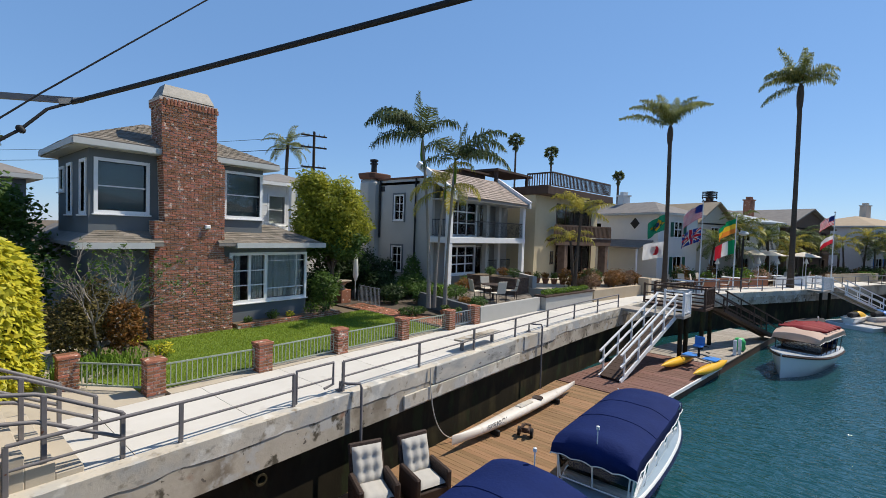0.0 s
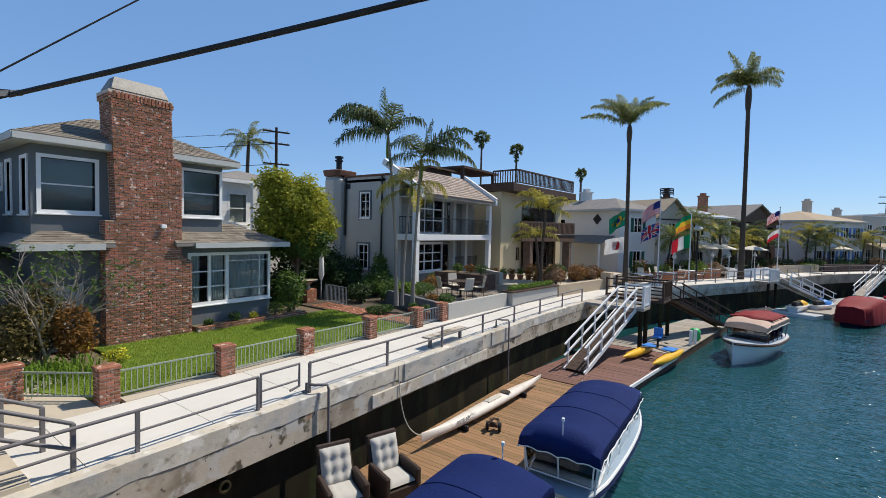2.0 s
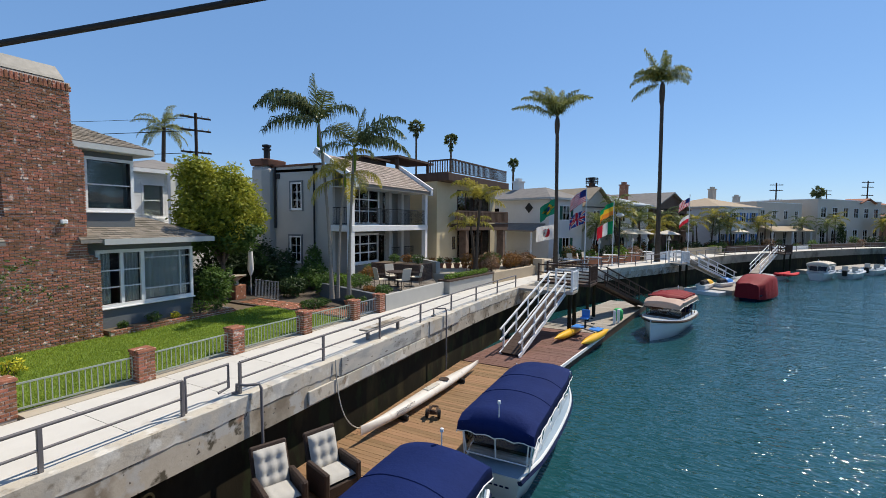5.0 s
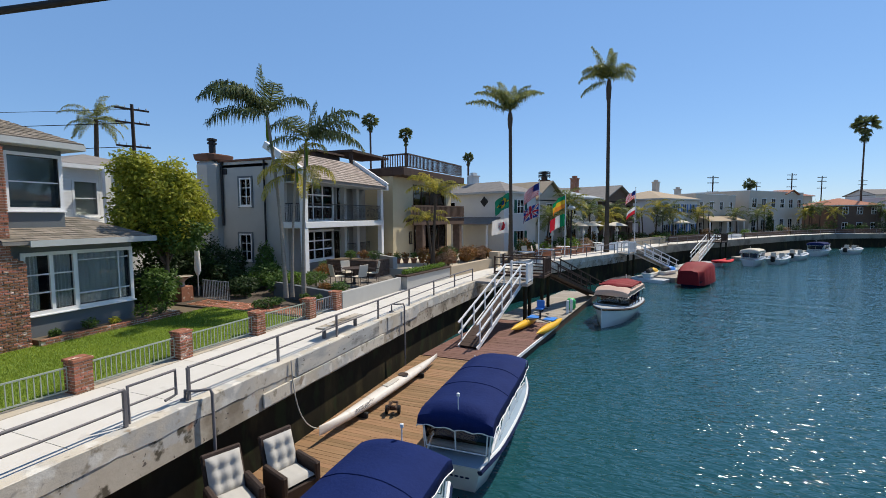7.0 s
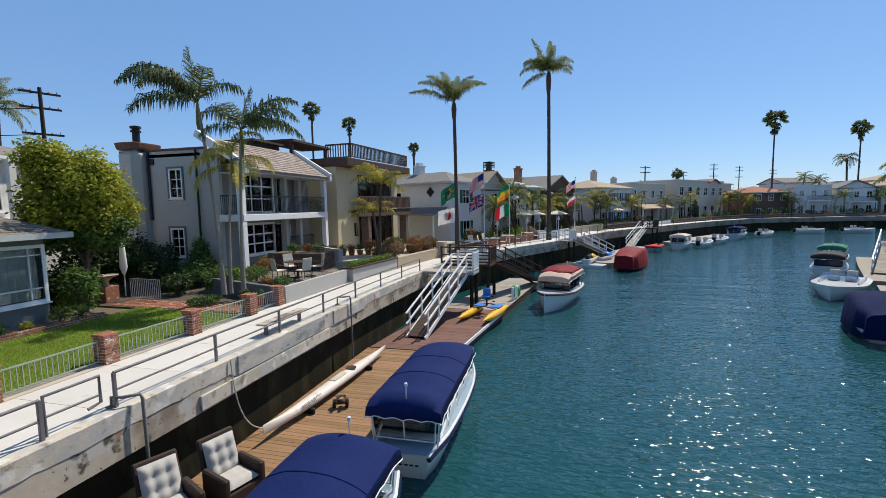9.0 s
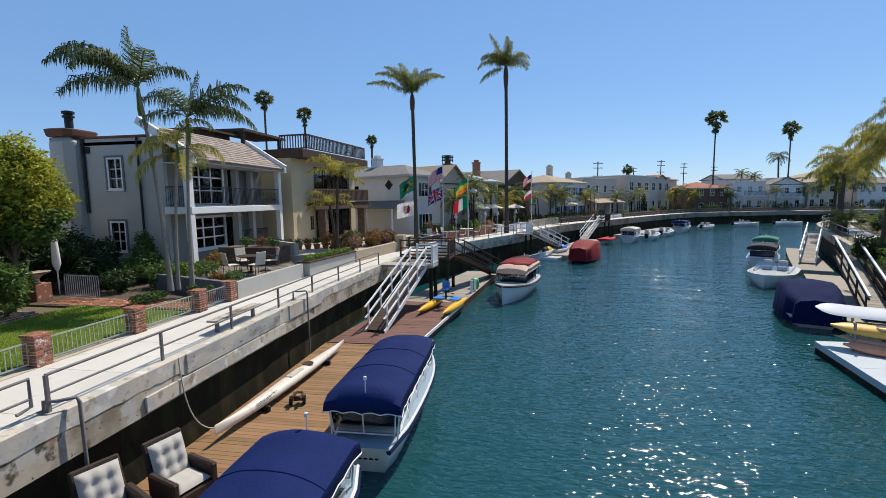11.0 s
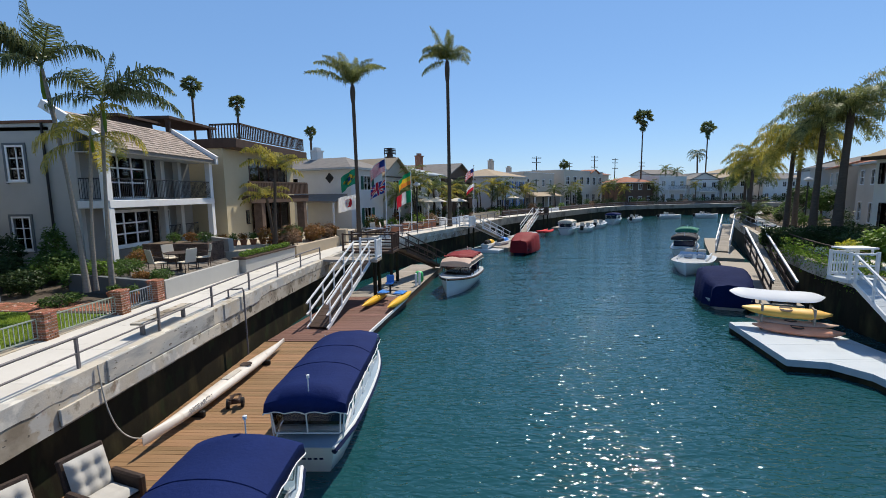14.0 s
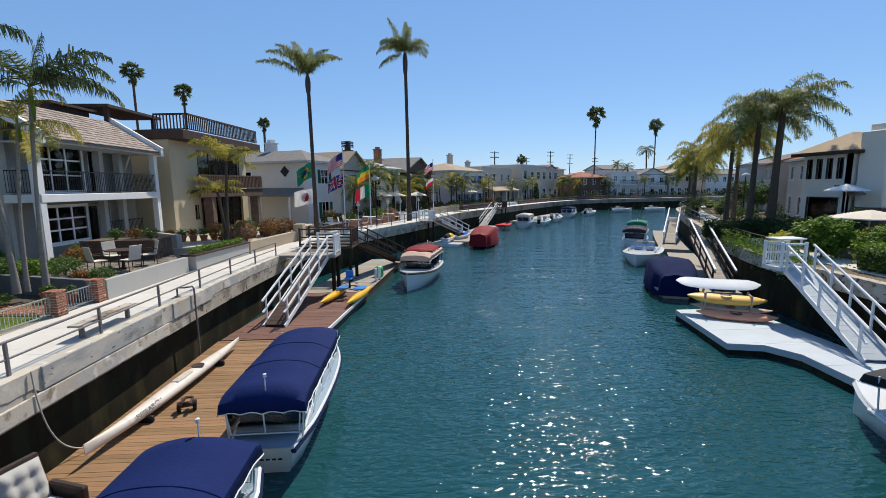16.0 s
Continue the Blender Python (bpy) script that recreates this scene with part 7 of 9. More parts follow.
# ---- brick chimney of the grey house ----
CH = frame_at(-7.1, 0, 0, 0, 1)


def chimney_edges(z):
    """Left and right edge of the chimney's canal face at a height."""
    lo = 4.54 if z < 3.5 else 4.80 - 0.12 * (z - 3.5) / 3.6
    hi = 6.82 if z < 2.25 else 6.52 if z < 5.25 else 6.27 - 0.04 * (z - 5.25) / 1.8
    if 2.25 <= z < 2.45:
        hi = 6.82 - 0.3 * (z - 2.25) / 0.2
    if 5.25 <= z < 5.45:
        hi = 6.52 - 0.25 * (z - 5.25) / 0.2
    if z > 6.85:
        lo, hi = lo - 0.05, hi + 0.05
    return lo, hi


chim = part("chimney", B(), M["mortar"], h1, "tall red brick chimney")
cz = [0, 2.25, 2.45, 3.499, 3.501, 5.25, 5.45, 6.85, 6.851, 7.08]
core = B(CH)
core.loft([[(a + 0.012, 0.012, z), (c - 0.012, 0.012, z), (c - 0.012, 0.9 if z > 5.2 else 0.48, z), (a + 0.012, 0.9 if z > 5.2 else 0.48, z)] for z in cz for a, c in [chimney_edges(z)]])
core.v = [tuple(h1.matrix_basis.inverted() @ Vector(p)) for p in core.v]
chim.data = core.mesh("chimney", M["mortar"])
BRICK, COURSE = 0.21, 0.0715


def brick_mesh(w, d=0.1, h=0.053):
    return B().box(0, w, -0.006, d, 0, h, 0.006).mesh("brick", M["brick"])


def brick_rows(edges, z0, z1, face, length=BRICK, seed=2):
    """The places of bricks in running bond: (x, z, width) over a face."""
    rnd = random.Random(seed)
    out = []
    r = 0
    z = z0
    while z + 0.053 < z1:
        lo, hi = edges(z)
        x = lo - (length / 2 if r % 2 else 0)
        while x < hi - 0.02:
            a, c = max(lo, x), min(hi, x + length - 0.017)
            if c - a > 0.04:
                out.append((a, z, c - a, rnd.uniform(-0.016, 0.006)))
            x += length
        z += COURSE
        r += 1
    return out


inv1 = h1.matrix_basis.inverted()
shared = {}
rest = B(CH)
for x, z, w, dy in brick_rows(chimney_edges, 0.0, 7.06, CH):
    if z < 2.0:
        key = round(w, 2)
        if key not in shared:
            shared[key] = brick_mesh(key)
        o = new("brick", shared[key])
        o.parent = chim
        o.matrix_basis = inv1 @ CH @ Matrix.Translation((x, dy, z))
    else:
        rest.box(x, x + w, -0.004 + dy, 0.05, z, z + 0.053)
for side, sgn in ((0, 1), (1, -1)):
    for x, z, w, dy in brick_rows(lambda q: (0.0, 0.86 if q > 5.2 else 0.45), 0.0, 7.06, CH, seed=3):
        e = chimney_edges(z)[side]
        rest.box(e, e + sgn * 0.05, x + 0.05 if x < 0.01 else x, x + w, z, z + 0.053)
part("brick_rest", rest, M["brick_joined"], chim, "red bricks of the upper stack", world_space=True, kind="stuff")
for i in range(16):
    part("soldier_brick", B(CH).box(4.74 + i * 0.0945, 4.805 + i * 0.0945, -0.024, 0.05, 6.86, 7.05, 0.005), M["brick"], chim, world_space=True)
hood = [[(x0, a, z0), (x1, a, z0), (x1, c, z0), (x0, c, z0)] for x0, x1, a, c, z0 in ((4.72, 6.16, 0.02, 0.88, 7.12), (4.74, 6.14, 0.05, 0.85, 7.2), (4.86, 6.06, 0.26, 0.66, 7.5), (4.9, 6.03, 0.3, 0.62, 7.51))]
part("cowl", B(CH).loft(hood).box(4.7, 6.16, 0.05, 0.85, 7.08, 7.12), M["galv"], chim, "sloped galvanised chimney cowl", world_space=True)

# white clapboard building and others behind the grey house
wb2 = thing("house", (-13, 12, 0), "white clapboard house behind the grey one", "house")
F = frame_at(-12.6, 10.6, 0, 0, 1)
part("front_wall", wall_panel(B(F), 4.4, 5.4, [(0.5, 1.3, 3.6, 4.9), (2.0, 2.6, 3.6, 4.9)]), M["white"], wb2, world_space=True)
window(wb2, F, 0.5, 1.3, 3.6, 4.9, 1, 2, back="curtain")
window(wb2, F, 2.0, 2.6, 3.6, 4.9, 1, 2, back="curtain")
for i in range(15):
    for xa, xb in ((0.0, 0.4), (1.4, 1.9), (2.7, 4.4)):
        part("clapboard", B(F).box(xa, xb, -0.03, -0.002, 3.6 + i * 0.12, 3.6 + i * 0.12 + 0.11), M["white"], wb2, world_space=True)
for i in range(30):
    part("clapboard", B(F).box(0.0, 4.4, -0.03, -0.002, i * 0.12, i * 0.12 + 0.11), M["white"], wb2, world_space=True)
part("side_wall", B().box(-20, -12.8, 10.6, 10.8, 0, 5.4).box(-20, -12.8, 14.8, 15, 0, 5.4).box(-20.2, -20, 10.6, 15, 0, 5.4), M["white"], wb2, world_space=True)
hip_roof(wb2, Matrix(), -20, -12.6, 10.6, 15, 5.6, 0.7, "roof_far", 0.3, fascia="white")
part("post", B().box(-12.2, -11.98, 11.9, 12.12, 3.2, 5.45), M["white"], wb2, world_space=True)
part("porch_floor", B().box(-12.6, -11.9, 10.4, 14, 3.0, 3.2), M["white"], wb2, world_space=True)
lh = thing("house", (-20, 1.2, 0), "grey house behind the shrubs", "house")
part("wall", B().box(-24, -16, -1.5, 3.0, 0, 5.0), M["stucco_grey"], lh, world_space=True)
hip_roof(lh, Matrix(), -24, -16, -1.5, 3.0, 5.15, 1.0, "roof_far", 0.4)
window(lh, frame_at(-16, -1.5, 0, 0, 1), 3.0, 4.0, 3.9, 4.7, 1, 1, back="blind")

# ---- garden wall, fence and lawn of the grey house ----
lawn = solo("lawn", B().prism([(-7.45, 4.3), (-5.1, 4.3), (-4.3, 2.4), (-2.75, 3.2), (-2.62, 12.1), (-6.9, 12.4), (-7.0, 11.0)], -0.03, 0.03), M["lawn"], "clipped green front lawn behind the fence", "lawn", kind="structure")
rnd = random.Random(71)
gb = B()
gv, gf = [], []


def lawn_in(x, y):
    return y < 12.0 + (x + 2.7) * -0.08 and x < -2.68 and x > -7.0 and (y > 4.25 or (x > -5.2 + (4.3 - y) * 0.45 and y > 2.5 + max(0, (x + 4.2)) * 0.5))


while len(gv) < 3 * 60000:
    x, y = rnd.uniform(-7.0, -2.65), rnd.uniform(2.5, 12.3)
    if not lawn_in(x, y):
        continue
    a, h = rnd.uniform(0, 6.28), rnd.uniform(0.03, 0.065)
    dx, dy = math.cos(a) * 0.007, math.sin(a) * 0.007
    n0 = len(gv)
    gv += [(x - dx, y - dy, 0.028), (x + dx, y + dy, 0.028), (x + rnd.uniform(-0.03, 0.03), y + rnd.uniform(-0.03, 0.03), 0.03 + h)]
    gf.append((n0, n0 + 1, n0 + 2))
gb.v, gb.f = gv, gf
solo("grass", gb, M["grass"], "short bright green lawn grass", "grass", kind="stuff")
solo("flower_bed", B().prism([(-7.48, 6.95), (-6.95, 6.95), (-6.95, 10.9), (-7.48, 10.9)], -0.03, 0.16), M["soil"], "raised soil bed beneath the window", "bed", kind="structure")
be = thing("bed_edging", (-6.9, 9, 0), "low brick edging of the flower bed", "edging")
part("mortar_core", B().box(-6.96, -6.86, 6.9, 10.95, 0, 0.19).box(-7.48, -6.96, 10.87, 10.97, 0, 0.19), M["mortar"], be, world_space=True)
fe = frame_at(-6.85, 6.9, 0, 0, 1)
bm_ = brick_mesh(0.2, 0.1)
for r in range(3):
    for i in range(19):
        o = new("brick", bm_)
        o.parent = be
        o.matrix_basis = be.matrix_basis.inverted() @ fe @ Matrix.Translation((i * 0.215 + (0.1 if r % 2 else 0), 0, r * 0.072))
for i, (x, y, m_, s_) in enumerate(((-7.2, 7.4, "leaf_green", 0.12), (-7.2, 8.3, "leaf_green", 0.2), (-7.2, 9.0, "leaf_yellow", 0.12), (-7.2, 9.9, "leaf_bright", 0.3), (-7.2, 10.5, "leaf_green", 0.22), (-7.1, 4.1, "leaf_yellow", 0.14))):
    shrub("bedding_plant", x, y, 0.14 if y > 6 else 0, s_, s_ * 1.4, s_, 260, 0.07, m_, "small bedding plant under the window", 80 + i, 3, "plant", "bedding plants")


def brick_pillar(x, y, h=0.69, w=0.34):
    ob = thing("brick_pillar", (x, y, 0), "square red brick fence pillar", "pillar", "fence pillars")
    part("core", B().box(-w / 2 + 0.012, w / 2 - 0.012, -w / 2 + 0.012, w / 2 - 0.012, -0.05, h), M["mortar"], ob)
    n = int(h / COURSE)
    for r in range(n):
        z = r * COURSE
        flip = r % 2
        g = 0.01
        a = w / 2
        q = a - 0.1 - g
        for s2 in (-1, 1):
            if flip:
                pieces = [((-a, -g / 2), (s2 * a, s2 * (a - 0.1))), ((g / 2, a), (s2 * a, s2 * (a - 0.1))), ((s2 * a, s2 * (a - 0.1)), (-q, q))]
            else:
                pieces = [((s2 * a, s2 * (a - 0.1)), (-a, -g / 2)), ((s2 * a, s2 * (a - 0.1)), (g / 2, a)), ((-q, q), (s2 * a, s2 * (a - 0.1)))]
            for (x0, x1), (y0, y1) in pieces:
                part("brick", B().box(x0, x1, y0, y1, z, z + 0.056, 0.005), M["brick"], ob)
    for k in range(5):
        a = -w / 2 - 0.02 + k * (w + 0.04) / 5
        part("brick", B().box(a, a + (w + 0.04) / 5 - 0.01, -w / 2 - 0.02, w / 2 + 0.02, n * COURSE, n * COURSE + 0.058 + 0.004 * (k % 2), 0.008), M["brick"], ob)
    return ob


M["fence"] = surf("sage_fence_paint", (0.27, 0.31, 0.25), (0.37, 0.41, 0.34), 5, 0.5, 0.1, 60)
M["fence_dark"] = surf("blue_grey_gate_paint", (0.2, 0.23, 0.25), (0.28, 0.31, 0.33), 5, 0.5, 0.1, 60)
p0 = brick_pillar(-2.68, 3.15)
ps = [(-2.68, 3.15), (-2.5, 5.37), (-2.5, 7.62), (-2.42, 10.0), (-2.32, 12.25), (-2.3, 13.75)]
for x, y in ps[1:]:
    copy_thing(p0, pose(x, y, 0))
copy_thing(p0, pose(-4.1, 2.05, 0))


def picket_fence(a, c, mat, label, h=0.55, step=0.1):
    a, c = Vector((*a, 0)), Vector((*c, 0))
    d = (c - a).normalized()
    a, c = a + d * 0.2, c - d * 0.2
    ob = thing("fence_panel", tuple((a + c) / 2), label, "fence", "fence panels")
    for z in (h, 0.1):
        part("rail", B().beam(a + Vector((0, 0, z)), c + Vector((0, 0, z)), 0.03, 0.03), M[mat], ob, world_space=True)
    n = int((c - a).length / step)
    me = B().box(-0.008, 0.008, -0.008, 0.008, 0.1, h).mesh("picket", M[mat])
    for i in range(n + 1):
        o = new("picket", me)
        o.parent = ob
        o.location = Vector(a.lerp(c, i / n)) - Vector(ob.location)
    return ob


for a, c in zip(ps, ps[1:]):
    gate = c[1] > 13
    picket_fence(a, c, "fence_dark" if gate else "fence", "blue-grey metal garden gate" if gate else "sage green metal picket fence panel")
picket_fence((-4.1, 2.05), ps[0], "fence", "sage green metal picket fence panel")
solo("kerb", B().box(-2.72, -2.33, 3.35, 13.9, -0.05, 0.02), M["plaza"], "low concrete footing of the garden fence", "kerb", kind="structure")

# garden path, steps and terrace between the houses
path = thing("garden_path", (-6, 13.1, 0), "brick-paved garden path to the gate", "path", kind="structure")
rnd = random.Random(72)
for i in range(26):
    for k in range(9):
        x0, y0 = -2.8 - i * 0.22, 12.45 + k * 0.115 + (i % 2) * 0.05
        part("paver", B().box(x0 - 0.21, x0, y0, y0 + 0.105, -0.03, 0.025 + rnd.uniform(-0.003, 0.003)), M["brick"], path, world_space=True)
picket_fence((-8.9, 13.5), (-6.9, 13.3), "fence_dark", "blue-grey metal garden railing", 0.85)
urn = thing("bird_bath", (-9.3, 13.0, 0), "stone bird bath on a square brick pedestal", "bird bath")
part("pedestal", B().box(-0.28, 0.28, -0.28, 0.28, 0, 0.62, 0.02), M["brick"], urn, "red brick pedestal")
part("bowl", B().lathe([(0.1, 0.62), (0.08, 0.8), (0.2, 0.92), (0.4, 1.0), (0.42, 1.04), (0.3, 1.0), (0.0, 0.94)], 18), M["seawall_low"], urn, "weathered stone bowl", smooth=50)
solo("umbrella", B().lathe([(0.02, 0), (0.025, 0.9), (0.06, 0.95), (0.14, 1.2), (0.1, 2.0), (0.02, 2.4)], 12), M["curtain"], "closed white garden umbrella beneath the tree", "umbrella", smooth=60).location = (-9.6, 14.0, 0)
# mulch colour includes the broken shade under the tree
solo("mulch", B().prism([(-2.6, 14.0), (-2.7, 12.3), (-12, 12.4), (-13.5, 18.0), (-7, 18.0), (-6.4, 15.2)], -0.04, 0.012), M["mulch"], "chipped stone mulch among the shrubs", "ground", kind="structure")

# ---- terrace of the balcony house ----
solo("terrace", B().prism([(-2.25, 14.0), (-2.05, 18.35), (-4.0, 21.2), (-8.4, 22.4), (-8.4, 17.2), (-6.2, 15.3)], -0.04, 0.35), M["flagstone"], "raised terrace of chipped flagstones", "terrace", kind="structure")
solo("terrace_wall", strip(Line([(-2.2, 13.95), (-2.0, 18.4)]), 13.95, 18.4, -0.09, 0.09, -0.04, 0.62), M["stucco_light"], "low pale rendered terrace wall", "wall", kind="structure")
tw = B().beam((-2.35, 14.0, 0.3), (-6.6, 15.4, 0.3), 0.2, 0.62)
solo("terrace_wall", tw, M["stucco_grey"], "low grey rendered terrace wall", "wall", kind="structure")
stone = thing("stone_planter", (-5.0, 20.6, 0.35), "ledge-stone planter box with shrubs", "planter")
rnd = random.Random(73)
part("core", B().box(-4.02, -6.98, 19.72, 21.08, 0.35, 1.17), M["soil"], stone, world_space=True)
for r in range(11):
    z = 0.35 + r * 0.078
    for axis, n, base in (("y", 14, -6.5), ("x", 8, 19.7)):
        u = 0.0
        ln = 3.0 if axis == "y" else 1.4
        while u < ln - 0.05:
            w = min(rnd.uniform(0.12, 0.34), ln - u)
            o = rnd.uniform(0, 0.03)
            if axis == "y":
                part("stone", B().box(-7.0 + u, -7.0 + u + w - 0.01, 19.68 - o, 19.8, z, z + 0.07, 0.008), M["stone"], stone, world_space=True)
            else:
                part("stone", B().box(-4.1, -3.98 + o, 19.7 + u, 19.7 + u + w - 0.01, z, z + 0.07, 0.008), M["stone"], stone, world_space=True)
            u += w
for i, (x, y) in enumerate(((-5.9, 20.3), (-5.2, 20.5), (-4.5, 20.4))):
    shrub("planter_shrub", x, y, 1.17, 0.4, 0.35, 0.28, 350, 0.09, ("leaf_green", "leaf_rust", "leaf_green")[i], "shrub growing in the stone planter", 90 + i, 3, "plant", "planter plants")


def patio_chair(x, y, rz):
    ob = thing("patio_chair", (x, y, 0.35), "pale sling patio chair with dark metal frame", "chair", "patio chairs", rz=rz)
    part("seat", B().box(-0.24, 0.24, -0.24, 0.24, 0.42, 0.45, 0.01), M["canvas_cream"], ob)
    part("backrest", B(pose(0, 0.24, 0.44, -12)).box(-0.24, 0.24, -0.015, 0.015, 0, 0.55, 0.01), M["canvas_cream"], ob)
    for sx in (-0.25, 0.25):
        part("arm", B().tube([(sx, -0.22, 0.42), (sx, -0.22, 0.65), (sx, 0.28, 0.66)], 0.014, 6), M["wicker"], ob)
        for sy in (-0.22, 0.24):
            part("leg", B().cyl(sx, sy, 0, 0.44, 0.014, 6), M["wicker"], ob)
    return ob


table = thing("patio_table", (-3.95, 17.6, 0.35), "round dark metal patio table", "table")
part("tabletop", B().lathe([(0, 0.7), (0.55, 0.7), (0.56, 0.72), (0.55, 0.735), (0, 0.735)], 24), M["wicker"], table, smooth=40)
part("pedestal", B().lathe([(0.25, 0), (0.05, 0.06), (0.04, 0.7)], 12), M["wicker"], table, smooth=40)
pc = patio_chair(-4.3, 16.8, 150)
for x, y, r in ((-3.3, 17.0, -110), (-3.4, 18.3, -50), (-4.6, 18.1, 60)):
    copy_thing(pc, pose(x, y, 0.35, 0, 0, r))
for i, (x, y, rx, ry, rz, mt) in enumerate(((-5.2, 16.4, 0.6, 0.9, 0.35, "leaf_green"), (-6.4, 18.6, 0.5, 0.7, 0.4, "leaf_rust"), (-6.0, 17.2, 0.5, 0.5, 0.3, "leaf_green"), (-3.1, 15.2, 0.35, 0.6, 0.25, "leaf_green"),
                                            (-3.5, 14.75, 0.3, 0.4, 0.25, "leaf_rust"), (-7.4, 20.0, 0.3, 0.5, 0.4, "leaf_green"))):
    shrub("terrace_plant", x, y, 0.35, rx, ry, rz, 700, 0.09, mt, "leafy plant on the raised terrace", 110 + i, 4, "plant", "terrace plants")
for x, y in ((-3.7, 13.75), (-3.0, 13.6)):
    pot = thing("flower_pot", (x, y, 0), "terracotta pot with a leafy plant", "pot", "flower pots")
    part("pot", B().lathe([(0.14, 0), (0.2, 0.26), (0.22, 0.26), (0.22, 0.31), (0.18, 0.31), (0, 0.29)], 16), M["terracotta"], pot, smooth=40)
    part("plant", leaves(B(), (0, 0, 0.42), (0.25, 0.25, 0.18), 260, 0.08, int(x * 10), 0.2), M["leaf_green"], pot)

# planter boxes and tan wall along the cream house
pb = thing("planter_box", (-1.4, 21, 0), "long pale planter box along the walk", "planter")
ln = Line([(-1.75, 18.7), (-1.2, 23.0)])
part("box", strip(ln, 18.7, 23.0, 0.0, 0.55, -0.04, 0.6), M["stucco_light"], pb, world_space=True)
part("rim", strip(ln, 18.6, 23.1, -0.06, 0.6, 0.6, 0.67), M["dark_wood"], pb, "dark timber rim", world_space=True)
for i in range(9):
    q = ln.at(19.0 + i * 0.45, 0.28)
    shrub("planter_plant", q.x, q.y, 0.67, 0.25, 0.3, 0.14, 200, 0.09, "leaf_bright", "bright leafy plant in the long planter", 130 + i, 2, "plant", "planter plants")
ln = Line([(-1.2, 23.2), (-0.3, 28.6)])
solo("garden_wall", strip(ln, 23.2, 28.6, 0.0, 0.3, -0.04, 0.62), M["tan_wall"], "low tan rendered garden wall", "wall", kind="structure")
solo("garden_wall", B().box(-0.55, 0.05, 28.7, 29.4, -0.04, 1.05, 0.02), M["tan_wall"], "square tan wall pier", "wall pier", kind="structure")
solo("terrace", B().prism([(-1.6, 23.0), (-0.6, 28.6), (-0.9, 36), (-7, 36), (-7, 23.5), (-4.4, 22)], -0.04, 0.5), M["plaza"], "raised paved terrace before the cream house", "terrace", kind="structure")
solo("terrace_wall", B().beam((-4.2, 22.2, 0.55), (-7.3, 24.6, 0.55), 0.25, 1.2), M["stucco_light"], "pale rendered terrace wall", "wall", kind="structure")
rnd = random.Random(74)
for i in range(22):
    u = i / 21
    x, y = -2.2 + 1.4 * u + rnd.uniform(-1.2, 0.2), 24.2 + 6 * u + rnd.uniform(-0.3, 0.3)
    s_ = rnd.uniform(0.4, 0.75)
    shrub("terrace_shrub", x, y, 0.5, s_, s_, s_ * 0.85, 650, 0.11, ("leaf_tan", "leaf_rust", "leaf_tan", "leaf_green")[i % 4], "tan and rusty shrub in a terrace bed", 150 + i, 5, "shrub", "terrace shrubs")
for i in range(10):
    x, y = -6.3 + 0.45 * i, 24.3 + 0.25 * i
    pot = thing("flower_pot", (x, y, 0.5), "terracotta pot with a leafy plant", "pot", "flower pots")
    part("pot", B().lathe([(0.14, 0), (0.2, 0.26), (0.22, 0.26), (0.22, 0.31), (0.18, 0.31), (0, 0.29)], 14), M["terracotta"], pot, smooth=40)
    part("plant", leaves(B(), (0, 0, 0.5), (0.28, 0.28, 0.28), 220, 0.1, i + 5, 0.2), M[("leaf_green", "leaf_rust")[i % 2]], pot)

# ---- rails, pipes and repairs on the near sea wall ----
sea_rail(LW, 0.72, 4.66, 1.98, 0.0)
sea_rail(LW, 5.82, 22.4, 2.37, 0.0)
inner = thing("guard_rail", (-0.12, 5.0, 0.02), "short inner rail closing the gap in the guard rail", "guard rail", "sea wall guard rails")
part("loop", B().tube([(-0.1, 4.76, 0.02), (-0.1, 4.76, 0.66), (-0.1, 5.62, 0.66), (-0.1, 5.62, 0.2), (-0.1, 5.4, 0.16)], 0.028, 8).tube([(-0.1, 4.76, 0.33), (-0.1, 5.62, 0.33)], 0.022, 8), M["rail"], inner, world_space=True, smooth=50)
sea_rail(LW, 27.5, 44.5, 2.4, 0.1, 0.8)
sea_rail(LW, 46, 72, 2.6, 0.1, 0.8)
sea_rail(LW, 76, 150, 4.0, 0.1, 0.8)


def wall_pipe(y, h, bottom, label):
    ob = thing("pipe", (0.3, y, 0.0), label, "pipe", "wall pipes")
    part("pipe_run", B().tube([(-0.1, y - 0.25, 0.02), (-0.1, y - 0.25, h), (0.1, y - 0.2, h), (0.25, y, h - 0.01), (0.28, y + 0.02, h - 0.1), (0.29, y + 0.03, bottom)], 0.03, 8), M["rail"], ob, world_space=True, smooth=50)
    part("flange", B().box(-0.17, -0.03, y - 0.32, y - 0.18, 0.02, 0.05, 0.005), M["rail"], ob, world_space=True)


wall_pipe(6.05, 0.2, -1.4, "grey pipe bent over the sea wall")
wall_pipe(14.3, 0.3, -2.0, "grey pipe bent over the sea wall")
patches = ((8.6, 12.6, -0.44, 0.015, "patch"), (7.45, 12.9, -0.8, -0.47, "seawall"), (13.2, 15.6, -0.45, 0.01, "seawall"))
for y0, y1, z0, z1, mt in patches:
    solo("wall_patch", B().box(0.16, 0.216, y0, y1, z0, z1, 0.012), M[mt], "grey mortar repair patch on the sea wall", "patch", "sea wall repairs", kind="structure")
solo("drain_pipe", B(pose(0.0, 3.95, -1.05, 0, 90)).lathe([(0.07, -0.1), (0.11, -0.1), (0.11, 0.14), (0.075, 0.14), (0.07, 0.0)], 16), M["pile"], "round drain mouth in the sea wall", "drain", smooth=40)
